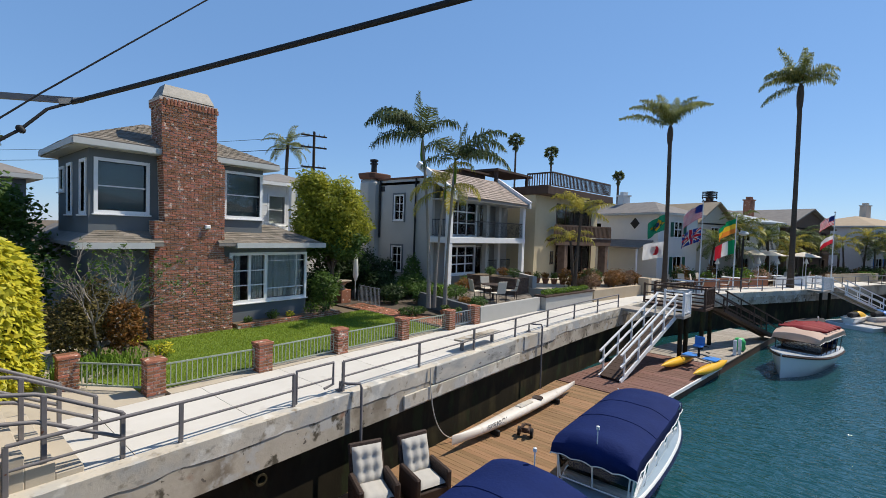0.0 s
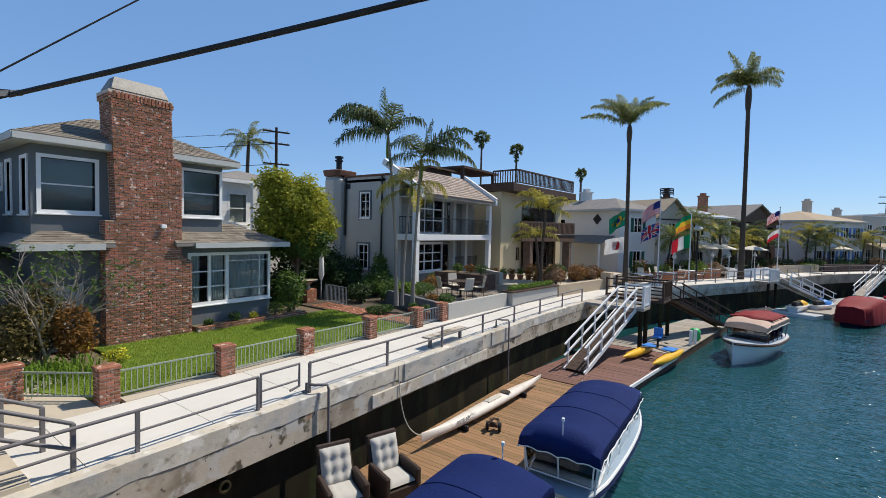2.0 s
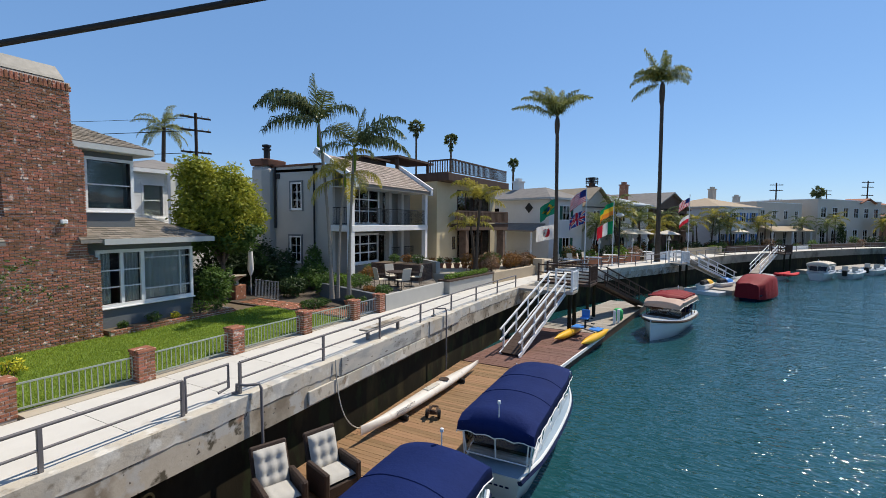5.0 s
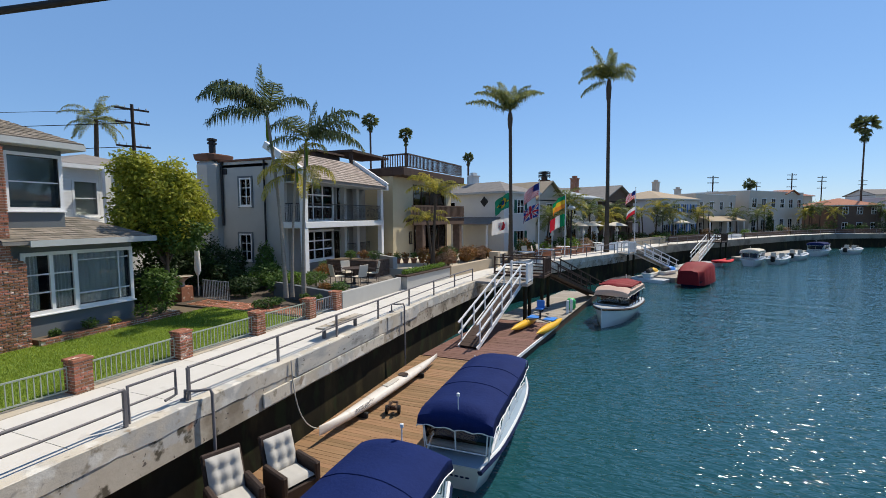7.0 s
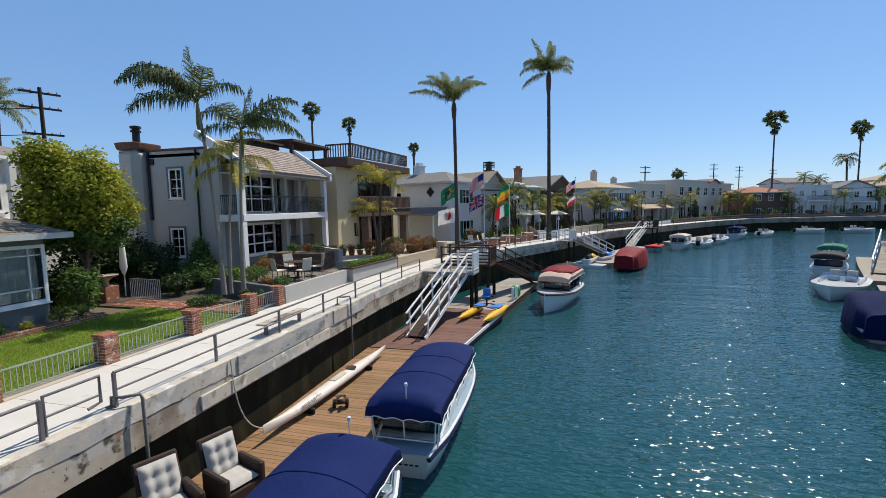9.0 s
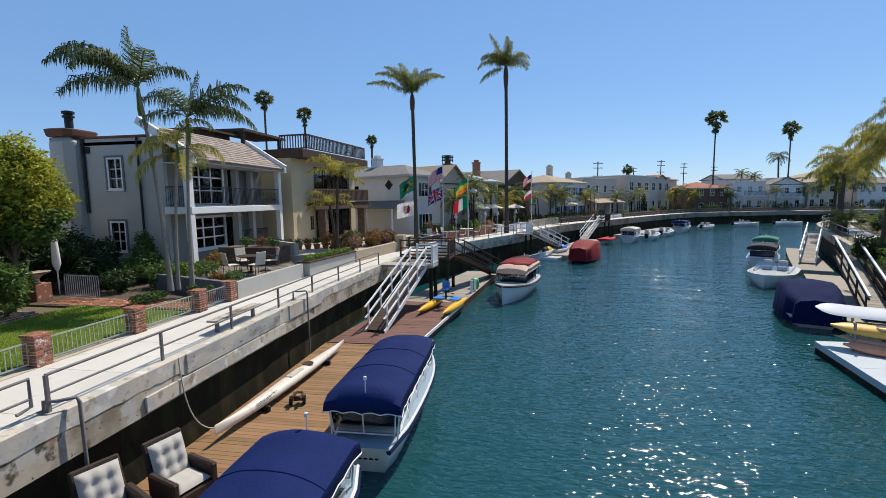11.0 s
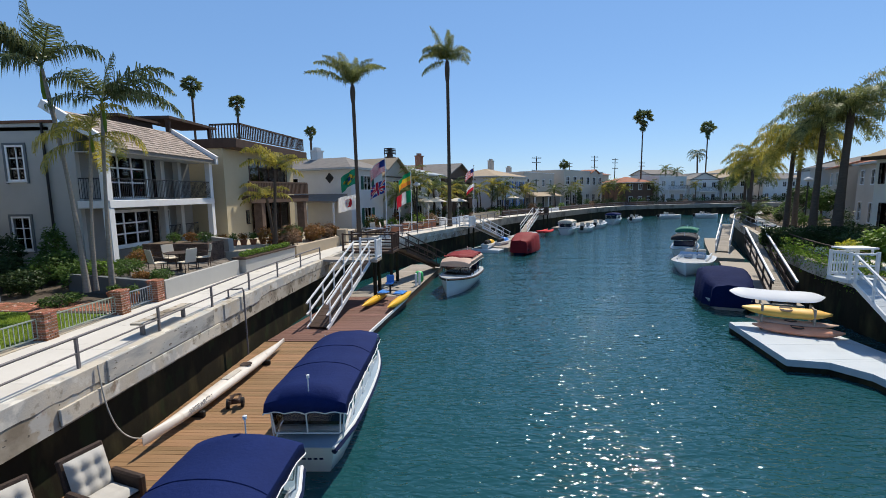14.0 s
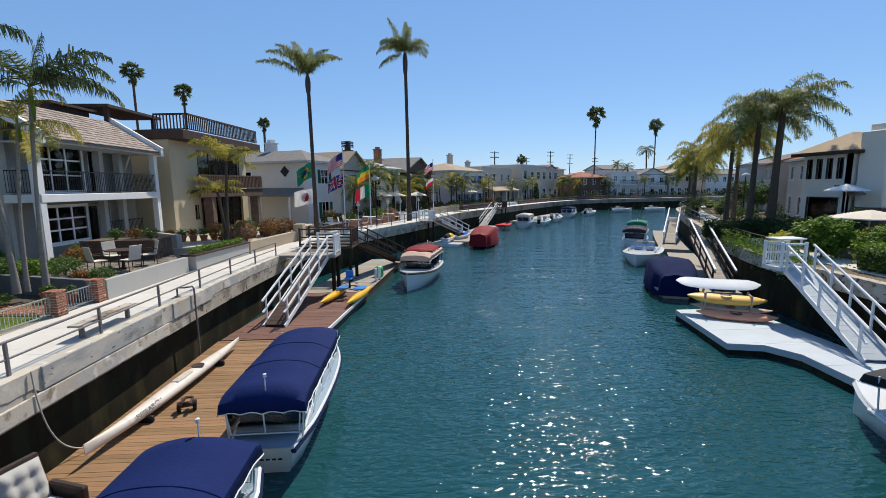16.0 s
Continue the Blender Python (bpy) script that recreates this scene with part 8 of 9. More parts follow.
bench = thing("bench", (0.05, 10.7, 0), "low weathered bench against the sea wall", "bench")
part("seat", B().box(-0.42, -0.06, 10.1, 12.1, 0.3, 0.35, 0.01), M["seawall_low"], bench, world_space=True)
for y in (10.3, 11.9):
    part("leg", B().box(-0.3, -0.22, y - 0.04, y + 0.04, 0.0, 0.3), M["rail"], bench, world_space=True)

# steps and rails up to the bridge
steps = thing("steps", (-1.2, 0.2, 0), "concrete steps up to the bridge", "steps", kind="structure")
for i in range(7):
    part("step", B().box(-2.3, -0.08, 1.5 - i * 0.3, 1.2 - i * 0.3, -0.04, 0.1 + i * 0.17, 0.01), M["plaza"], steps, world_space=True)


def stair_rail(x, y0, label):
    ob = thing("stair_rail", (x, y0, 0), label, "stair rail", "stair rails")
    pts = [(x, y0, 0.68), (x, y0 - 0.83, 1.15), (x, y0 - 0.95, 1.2), (x, y0 - 1.15, 1.24), (x, y0 - 1.35, 1.28), (x, y0 - 3.0, 1.9)]
    for dz in (0, -0.36):
        part("rail", B().tube([(p[0], p[1], p[2] + dz) for p in pts], 0.028, 8), M["rail"], ob, world_space=True, smooth=50)
    for y, z in ((y0 - 0.0, 0.68), (y0 - 0.86, 1.16)):
        part("post", B().box(x - 0.03, x + 0.03, y - 0.03, y + 0.03, 0, z, 0.005), M["rail"], ob, world_space=True)


stair_rail(-0.13, 1.95, "grey steel handrail of the bridge steps")
stair_rail(-1.15, 1.86, "grey steel handrail of the bridge steps")
stair_rail(-2.2, 1.6, "grey steel handrail of the bridge steps")
bridge = solo("bridge", B().box(-2.3, 22, -4.2, 0.1, 1.3, 1.72), M["seawall"], "concrete footbridge over the canal", "bridge", kind="structure")

# ---- flags, lamps and terrace things along the walk ----
def flag_mesh(w, h, n=14, fall=0.25, seed=0, x0=0.0, x1=1.0, z0=0.0, z1=1.0):
    """A part of a waving cloth: x0..x1 and z0..z1 are shares of its width and height."""
    rows = []
    for i in range(n + 1):
        u = x0 + (x1 - x0) * i / n
        row = []
        for k in range(5):
            a, c = (q[0] + (q[1] - q[0]) * i / n if isinstance(q, tuple) else q for q in (z0, z1))
            v = min(1, max(0, a + (c - a) * k / 4))
            y = 0.16 * math.sin(u * 7 + v * 2.2 + seed) * min(1, u * 2) + 0.07 * math.sin(u * 15 + v * 4 + seed)
            row.append((u * w * (0.9 - 0.22 * fall), y, (v - 1) * h - fall * (0.5 * u + 0.9 * u * u) * h))
        rows.append(row)
    return rows


def flag(pole, z, az, w, h, pieces, label, fall=0.3, seed=0):
    """A cloth flag flying from a pole: each colour field is its own piece of cloth, sharing the same folds."""
    m = Matrix.Translation((0.03 * math.cos(az), 0.03 * math.sin(az), z)) @ Matrix.Rotation(az, 4, "Z")
    first = None
    for k, (x0, x1, z0, z1, mat, lift) in enumerate(pieces):
        fall = min(0.75, fall) if k else fall * 1.8
        b = B(m).loft(flag_mesh(w, h, 14, fall, seed, x0, x1, z0, z1), closed=False)
        if lift:
            for sg in (-1, 1):
                b2 = B(m @ Matrix.Translation((0, 0.005 * sg * lift, 0))).loft(flag_mesh(w, h, 14, fall, seed, x0, x1, z0, z1), closed=False)
                b.v += b2.v
                b.f += [tuple(i + len(b.v) - len(b2.v) for i in q) for q in b2.f]
        if first is None:
            first = part("flag", b, M[mat], pole, label, smooth=60)
        else:
            part("field", b, M[mat], first, smooth=60)


for nm, c in (("cloth_white", (0.75, 0.75, 0.74)), ("cloth_red", (0.6, 0.03, 0.05)), ("cloth_blue", (0.03, 0.06, 0.28)), ("cloth_green", (0.01, 0.26, 0.1)), ("cloth_yellow", (0.75, 0.5, 0.04)), ("cloth_orange", (0.75, 0.25, 0.04)), ("cloth_darkgreen", (0.01, 0.14, 0.09))):
    M[nm] = surf(nm, c, tuple(min(1, q * 1.15) for q in c), 3, 0.8, 0.1, 40, trans=0.35)


def flagpole(x, y, top, label, z=0.0):
    ob = thing("flagpole", (x, y, z), label, "flagpole", "flagpoles")
    part("pole", B().tube([(0, 0, 0), (0, 0, top)], 0.05, 10, 0.03), M["white"], ob, smooth=50)
    part("finial", B().lathe([(0, top), (0.06, top + 0.05), (0.06, top + 0.09), (0, top + 0.14)], 10), M["galv"], ob, smooth=60)
    return ob


stripes = [(0, 1, k / 7, (k + 0.5) / 7, "cloth_red", 0) for k in range(7)] + [(0, 1, (k + 0.5) / 7, (k + 1) / 7, "cloth_white", 0) for k in range(7)] + [(0, 0.42, 0.46, 1, "cloth_blue", 1)]
cross = [(0, 1, 0, 1, "cloth_blue", 0), (0, 1, (-0.13, 0.87), (0.13, 1.13), "cloth_white", 0.7), (0, 1, (0.87, -0.13), (1.13, 0.13), "cloth_white", 0.7), (0, 1, (-0.05, 0.95), (0.05, 1.05), "cloth_red", 1.0), (0, 1, (0.95, -0.05), (1.05, 0.05), "cloth_red", 1.0), (0, 1, 0.36, 0.64, "cloth_white", 1), (0.4, 0.6, 0, 1, "cloth_white", 1.4), (0, 1, 0.42, 0.58, "cloth_red", 2), (0.44, 0.56, 0, 1, "cloth_red", 2.4)]
W = radians(170)
fp = flagpole(1.65, 35.4, 6.2, "white flagpole with two flags beside the walk")
flag(fp, 6.0, W + 0.25, 1.5, 0.95, stripes, "red and white striped flag with blue canton", 0.35, 1)
flag(fp, 4.4, W, 1.6, 1.0, cross, "blue flag with red and white crosses", 0.25, 2)
fp = flagpole(3.4, 37.8, 5.2, "white flagpole with two flags beside the walk")
flag(fp, 5.1, W - 0.2, 1.5, 1.0, [(0, 1, 0.66, 1, "cloth_green", 0), (0, 1, 0.33, 0.66, "cloth_yellow", 0), (0, 1, 0, 0.33, "cloth_orange", 0)], "green, yellow and orange banded flag", 0.3, 3)
flag(fp, 3.6, W + 0.2, 1.5, 1.0, [(0, 0.33, 0, 1, "cloth_green", 0), (0.33, 0.66, 0, 1, "cloth_white", 0), (0.66, 1, 0, 1, "cloth_red", 0)], "green, white and red banded flag", 0.25, 4)
fp = flagpole(-0.05, 33.0, 5.0, "white flagpole beside the tall palm")
flag(fp, 5.2, W + 0.1, 1.5, 1.1, [(0, 1, 0, 1, "cloth_darkgreen", 0)] + [(0.1, 0.5, (0.5, 0.12), (0.5, 0.88), "cloth_yellow", 1), (0.5, 0.9, (0.12, 0.5), (0.88, 0.5), "cloth_yellow", 1)] + [(0.38, 0.62, 0.4, 0.6, "cloth_blue", 2), (0.42, 0.58, 0.34, 0.66, "cloth_blue", 2)], "dark green flag with yellow diamond and blue disc", 0.25, 5)
flag(fp, 3.3, W, 1.75, 1.1, [(0, 1, 0, 1, "cloth_white", 0), (0.36, 0.64, 0.22, 0.78, "cloth_red", 1), (0.3, 0.7, 0.36, 0.64, "cloth_red", 1), (0.325, 0.675, 0.28, 0.72, "cloth_red", 1)], "white flag with a red disc", 0.1, 6)
fp = flagpole(9.1, 50.6, 6.2, "white flagpole with two flags further along")
flag(fp, 6.0, W, 1.2, 0.8, stripes, "red and white striped flag with blue canton", 0.35, 7)
flag(fp, 4.3, W, 1.1, 0.7, [(0, 1, 0.5, 1, "cloth_white", 0), (0, 1, 0, 0.5, "cloth_red", 0)], "white and red banded flag", 0.4, 8)

for x, y in ((3.75, 39.2), (-0.4, 24.0), (20.0, 76), (37.6, 40.0)):
    if (x, y) == (-0.4, 24.0):
        continue
    lp_ = thing("street_lamp", (x, y, 0), "dark street lamp with pale domed head", "street lamp", "street lamps")
    part("pole", B().tube([(0, 0, 0), (0, 0, 3.9)], 0.07, 10, 0.05), M["iron"], lp_, smooth=50)
    part("head", B().lathe([(0.06, 3.9), (0.3, 4.0), (0.34, 4.05), (0.25, 4.2), (0.05, 4.28), (0, 4.28)], 16), M["trim_grey"], lp_, smooth=50)


def parasol(x, y, z, r, h, mat, label):
    ob = thing("parasol", (x, y, z), label, "parasol", "parasols")
    part("pole", B().cyl(0, 0, 0, h, 0.025, 8), M["white"], ob)
    part("canopy", B().lathe([(r, h - 0.35), (r * 0.98, h - 0.3), (r * 0.5, h - 0.1), (0.03, h + 0.06), (0, h + 0.06)], 8), M[mat], ob)
    return ob


for x, y in ((3.7, 48), (4.9, 48.6), (7.2, 49.5), (15.6, 70), (26, 86), (66, 118), (78, 121)):
    parasol(x, y, 0.0, 1.2, 2.7, "canvas_cream", "open cream garden parasol on the terrace")
for i, (x, y) in enumerate(((1.0, 33.6), (2.1, 36.6), (4.4, 44.0), (5.4, 46.6), (3.0, 40.2))):
    t2 = thing("garden_table", (x, y, 0), "pale garden table with metal legs", "table", "garden tables")
    part("tabletop", B().box(-0.6, 0.6, -0.4, 0.4, 0.7, 0.74, 0.01), M["white"], t2)
    for sx in (-0.5, 0.5):
        for sy in (-0.3, 0.3):
            part("leg", B().cyl(sx, sy, 0, 0.7, 0.02, 6), M["galv"], t2)
    for k, (dx, dy, r) in enumerate(((-0.9, 0, 90), (0.9, 0.1, -90))):
        copy_thing(pc, pose(x + dx, y + dy, 0.0, 0, 0, r))
# hedges, low fences and shrubs in front of the far houses
rnd = random.Random(75)
for i in range(46):
    s_ = 36 + i * 2.9
    q = LW.at(s_, rnd.uniform(2.6, 4.4))
    r_ = rnd.uniform(0.4, 0.95)
    shrub("garden_shrub", q.x, q.y, 0, r_, r_, r_ * rnd.uniform(0.6, 1.1), 420, 0.16, rnd.choice(("leaf_green", "leaf_dark", "leaf_bright", "leaf_green", "leaf_tan")), "shrub in a canal front garden", 200 + i, 3, "shrub", "front garden shrubs")
for s0, s1, mt, h in ((35.5, 44, "terracotta", 0.7), (45, 53, "white", 0.7), (54, 63, "tan_wall", 0.8), (64, 74, "dark_wood", 0.8), (75, 84, "white", 0.5), (85, 99, "stone", 0.6), (100, 120, "dark_wood", 0.7), (121, 150, "stone", 0.6)):
    solo("garden_wall", strip(LW, s0, s1, 2.15, 2.3, -0.04, h), M[mt], "low garden wall along the canal walk", "garden wall", "front garden walls", kind="structure")
cyp = thing("cypress", (*LW.at(98, 4.5), 0), "dark narrow clipped cypress", "tree")
part("trunk", B().cyl(0, 0, 0, 0.6, 0.1, 8), M["twig"], cyp)
part("crown", leaves(leaves(B(), (0, 0, 1.6), (0.75, 0.75, 1.4), 900, 0.2, 301, 0.5), (0, 0, 3.0), (0.5, 0.5, 1.4), 600, 0.2, 302, 0.5), M["leaf_dark"], cyp)

# ---- utility poles and overhead wires ----
def utility_pole(x, y, top, az, label="dark wooden utility pole with crossarms"):
    ob = thing("utility_pole", (x, y, 0), label, "utility pole", "utility poles")
    part("pole", B().tube([(0, 0, 0), (0, 0, top)], 0.17, 10, 0.12), M["pole_wood"], ob, smooth=50)
    d = Vector((math.cos(az), math.sin(az), 0))
    for z in (top - 0.4, top - 1.5, top - 3.4):
        part("crossarm", B().beam(-d * 1.2 + Vector((0, 0, z)), d * 1.2 + Vector((0, 0, z)), 0.12, 0.14), M["pole_wood"], ob)
        for k in (-1.0, -0.5, 0.5, 1.0):
            part("insulator", B(Matrix.Translation(d * k + Vector((0, 0, z + 0.07)))).lathe([(0.03, 0), (0.05, 0.08), (0.02, 0.18)], 8), M["trim_grey"], ob)
    return ob


utility_pole(-29.8, 25.2, 12.7, 1.2)
for x, y, t_ in ((26.2, 110.4, 11.7), (48.0, 167.7, 13.7), (48.1, 137.5, 13.7), (60.7, 156.5, 14.1), (71.4, 160.7, 13.1)):
    utility_pole(x, y, t_, 0.3)
# near overhead cables on a bracket arm
near_pole = thing("utility_pole", (-1.6, -1.4, 0), "wooden utility pole carrying the near cables", "utility pole", "utility poles")
part("pole", B().tube([(0, 0, 0), (0, 0, 7)], 0.15, 10, 0.12), M["pole_wood"], near_pole, smooth=50)
part("arm", B().beam((-1.6, -1.4, 4.83), (0.641, 1.247, 4.840), 0.05, 0.07), M["rail"], near_pole, "grey bracket arm", world_space=True)
cb_ = thing("cable", (0.621, 1.227, 4.820), "thick black overhead cable on a bracket", "cable", "overhead cables")
A_, B_, C_ = Vector((4.981, 2.707, 5.310)), Vector((0.621, 1.227, 4.820)), Vector((0.621, 0.607, 4.260))
far_ = A_ + (A_ - B_) * 1.6
pts = [far_.lerp(B_, i / 16) - Vector((0, 0, 0.05 * math.sin(math.pi * i / 16))) for i in range(17)]
part("main_run", B().tube(pts, 0.028, 8), M["black"], cb_, world_space=True, smooth=60)
part("tail", B().tube([B_, (0.621, 1.007, 4.690), (0.621, 0.787, 4.420), C_, (0.621, -0.393, 3.570)], 0.017, 8), M["black"], cb_, world_space=True, smooth=60)
part("strain_insulator", B(Matrix.Translation((0.621, 0.787, 4.420)) @ Matrix.Rotation(radians(40), 4, "X")).lathe([(0.01, -0.05), (0.035, -0.03), (0.035, 0.03), (0.01, 0.05)], 10), M["black"], cb_, world_space=True, smooth=40)
part("clamp", B().beam((0.621, 1.107, 4.800), (0.641, 1.327, 4.870), 0.04, 0.06), M["galv"], cb_, world_space=True)
c2 = thing("cable", (0.621, 0.957, 4.860), "thin black overhead cable", "cable", "overhead cables")
E_ = Vector((0.621, 2.737, 6.640))
F_ = Vector((0.621, 0.957, 4.860))
part("run", B().tube([E_ + (E_ - F_) * 2, E_, F_, (0.621, 0.617, 4.500), (0.621, -0.293, 3.670)], 0.011, 6), M["black"], c2, world_space=True)
for y0_, z0_, r_ in ((25.2, 11.2, 0.03), (25.2, 12.3, 0.02), (25.2, 9.3, 0.03)):
    solo("wire", B().tube([(-29.8 - 60 * u, y0_ - 38 * u, z0_ - 1.2 * math.sin(math.pi * u) - 1.0 * u) for u in [i / 10 for i in range(11)]], r_, 5), M["black"], "thin overhead wire strung behind the houses", "wire", "overhead wires")

# ---- right bank ----
def blue_edges(y):
    xs = ((8, 19.3), (11.1, 19.36), (12.82, 19.44), (13.71, 18.92), (13.96, 17.81), (18.09, 18.43), (18.4, 19.6))
    for (ya, xa), (yb, xb) in zip(xs, xs[1:]):
        if ya <= y <= yb:
            return xa + (xb - xa) * (y - ya) / (yb - ya), 21.35
    return (18.9, 21.35) if y < 9 else (19.6, 21.35)


# near-black float frame paints the shaded gap below the deck edge
for ya, yb in ((8.0, 11.1), (11.1, 12.82), (12.82, 13.71), (13.71, 13.96), (13.96, 18.05)):
    planked("dock", "pale blue painted floating dock", blue_edges, ya, yb, min(0.6, (yb - ya) / 2.01), "deck_blue", th=0.22, gap=0.003, frame_mat="pile")
gangway((22.1, 16.25, 0.05), (21.2, 12.0, DOCK + 0.08), 0.95, "white", "deck_blue", "broad white gangway down to the blue dock", 0.95, 0.5)
gate_stand(frame_at(22.5, 16.25, 0.05, 0, 1) @ Matrix.Rotation(math.pi, 4, "Z") @ Matrix.Translation((-0.95, 0, 0)), 0.95, 1.1, "white", "deck_blue", "white gated landing with a broad top shelf", 0.95, False)
solo("shelf", B().box(21.5, 21.56, 16.55, 16.61, 1.1, 1.145).box(22.4, 22.46, 16.55, 16.61, 0.9, 1.145).box(21.45, 22.6, 16.5, 17.2, 1.14, 1.2, 0.01), M["white"], "white shelf board over the landing", "shelf")
gangway((25.6, 28.0, 0.0), (22.66, 21.0, DOCK + 0.08), 0.92, "dark_wood", "deck_grey", "brown gangway with white handrails", 0.85, 0.4)
for dx in (-0.42, 0.42):
    solo("handrail", B().beam((25.6 + dx, 28.0 - dx * 0.4, 0.98), (22.66 + dx, 21.0 - dx * 0.4, -0.93), 0.09, 0.07), M["white"], "white handrail of the brown gangway", "handrail", "handrails")
solo("dock", strip(RW, 20.5, 34, 2.6, 0.7, -2.46, DOCK - 0.02), M["deck_grey"], "grey floating dock below the sea wall", "dock", "floating docks")
solo("dock", strip(RW, 36, 52, 3.0, 0.8, -2.46, DOCK - 0.02), M["deck_grey"], "grey floating dock below the sea wall", "dock", "floating docks")
gangway((33.2, 43.6, 0.0), (29.9, 38.6, DOCK + 0.08), 1.0, "white", "deck_grey", "white gangway further along the far bank")


M["kayak_salmon"] = surf("faded_salmon_plastic", (0.78, 0.3, 0.17), (0.85, 0.42, 0.26), 3, 0.45, 0.05, 40)
M["kayak_gold"] = surf("faded_golden_plastic", (0.8, 0.43, 0.06), (0.85, 0.52, 0.14), 3, 0.45, 0.05, 40)


def lens_board(name, a, c, width, height, z, mat, label, cat, tilt=0):
    """A long pointed board or kayak between two places."""
    a, c = Vector((*a, z)), Vector((*c, z))
    d = c - a
    ob = thing(name, tuple((a + c) / 2), label, cat, "kayaks and boards", rz=math.degrees(math.atan2(d.y, d.x)))
    ob.matrix_basis = ob.matrix_basis @ Matrix.Rotation(radians(tilt), 4, "X")
    L2 = d.length / 2
    rings = []
    for i in range(19):
        u = i / 9 - 1
        w = width / 2 * max(0.1, 1 - abs(u) ** (8 if height < 0.15 else 5))
        rings.append([(L2 * u, w * math.cos(t), height / 2 + 0.08 * u * u + height / 2 * math.sin(t) * max(0.25, 1 - abs(u) ** 4)) for t in [k * math.pi / 6 for k in range(12)]])
    h_ = part("hull", B().loft(rings), M[mat], ob, smooth=60)
    if height > 0.15:
        part("cockpit", B().lathe([(0.0, height * 0.97), (0.2, height * 1.0), (0.22, height * 0.97)], 16), M["dark_wood"], h_, smooth=50)
        part("rim", B().tube([(L2 * 0.9 * math.cos(t), width / 2 * 0.8 * math.sin(t), height * 0.72) for t in [k * math.pi / 12 for k in range(25)]], 0.012, 5), M["canvas_cream"], h_)
    return ob


lens_board("kayak", (18.72, 17.1), (21.15, 15.85), 0.66, 0.3, DOCK, "kayak_salmon", "faded salmon orange kayak lying on the blue dock", "kayak", 8)
lens_board("kayak", (18.6, 17.6), (21.05, 16.35), 0.66, 0.32, DOCK + 0.55, "kayak_gold", "faded golden yellow kayak on a rack over the dock", "kayak", 16)
lens_board("kayak", (18.7, 17.5), (21.2, 16.2), 0.6, 0.2, DOCK + 0.22, "canvas_tan", "tan kayak on the lower rack", "kayak")
lens_board("paddle_board", (18.5, 18.3), (21.3, 17.05), 0.8, 0.09, DOCK + 1.14, "gelcoat", "white paddle board on the top of the rack", "paddle board", 22)
rack = thing("kayak_rack", (20, 17, DOCK), "low timber rack holding kayaks and a board", "rack")
for t_ in (0.25, 0.75):
    px, py = 18.5 + 2.8 * t_, 17.75 - 1.45 * t_
    for o_ in (-0.38, 0.38):
        part("post", B().beam((px + o_ * 0.46, py + o_ * 0.89, DOCK), (px + o_ * 0.46, py + o_ * 0.89, DOCK + 0.98), 0.06, 0.06), M["deck_grey"], rack, world_space=True)
    for z_ in (0.2, 0.48, 0.92):
        part("crossbar", B().beam((px - 0.2, py - 0.38, DOCK + z_), (px + 0.2, py + 0.38, DOCK + z_), 0.05, 0.05), M["deck_grey"], rack, world_space=True)

# house on the right bank
rh = thing("house", (35, 28, 0), "white stucco house with brown trim and chimney tower", "house")
mF = frame_at(32.6, 28.2, 0, 0, -1)
holes = [(0.3 + i * 0.7, 0.6 + i * 0.7, 3.6, 4.75) for i in range(4)] + [(0.5, 2.6, 0.4, 2.4)]
part("front_wall", wall_panel(B(mF), 3.1, 5.1, holes), M["stucco_cream_white"], rh, world_space=True)
for o in holes:
    window(rh, mF, *o, 1, 1, trim="dark_wood", tw=0.05, sill=False)
mS = frame_at(32.6, 25.1, 0, 1, 0)
part("side_wall", wall_panel(B(mS), 6.0, 5.1, [(1.2, 2.4, 3.5, 4.8), (0.6, 3.0, 0.3, 2.4)]), M["stucco_cream_white"], rh, world_space=True)
window(rh, mS, 1.2, 2.4, 3.5, 4.8, 1, 1, trim="stucco_beige", back="blind")
window(rh, mS, 0.6, 3.0, 0.3, 2.4, 2, 1, trim="dark_wood")
part("back_wall", B().box(32.8, 38.6, 28.0, 28.2, 0, 5.1).box(38.4, 38.6, 25.3, 28.0, 0, 5.1), M["stucco_cream_white"], rh, world_space=True)
hip_roof(rh, Matrix(), 32.6, 38.6, 25.1, 28.2, 5.2, 1.2, "roof_tan", 0.5, fascia="dark_wood")
b = B()
slope(b, (31.8, 24.2, 2.7), (34.5, 24.2, 2.7), (34.5, 25.1, 3.2), (31.8, 25.1, 3.2), 0.1)
part("awning", b, M["roof_far"], rh, "grey lean-to roof", world_space=True)
ct = part("chimney_tower", B().box(32.9, 35.2, 23.3, 24.9, 1.9, 6.2, 0.05).box(33.2, 34.9, 23.5, 24.7, 6.2, 6.6, 0.05), M["stucco_cream_white"], rh, "broad white chimney tower", world_space=True)
part("stone_base", B().box(32.8, 34.0, 23.2, 24.9, 0, 1.9, 0.02), M["stone"], ct, world_space=True)
part("dark_pier", B().box(33.9, 34.2, 22.9, 23.2, 1.9, 4.6, 0.02).box(33.8, 34.3, 22.8, 23.25, 4.6, 4.75, 0.01), M["dark_wood"], ct, world_space=True)
part("white_panel", B().box(34.1, 36.5, 22.6, 22.8, 0.6, 1.9), M["white"], ct, world_space=True)
part("fish_emblem", B().prism([(34.6, 22.55), (35.1, 22.55), (35.1, 22.598), (34.6, 22.598)], 1.2, 1.35).prism([(35.1, 22.56), (35.3, 22.56), (35.3, 22.598), (35.1, 22.598)], 1.25, 1.5), M["blue_door"], ct, "plain blue emblem", world_space=True)
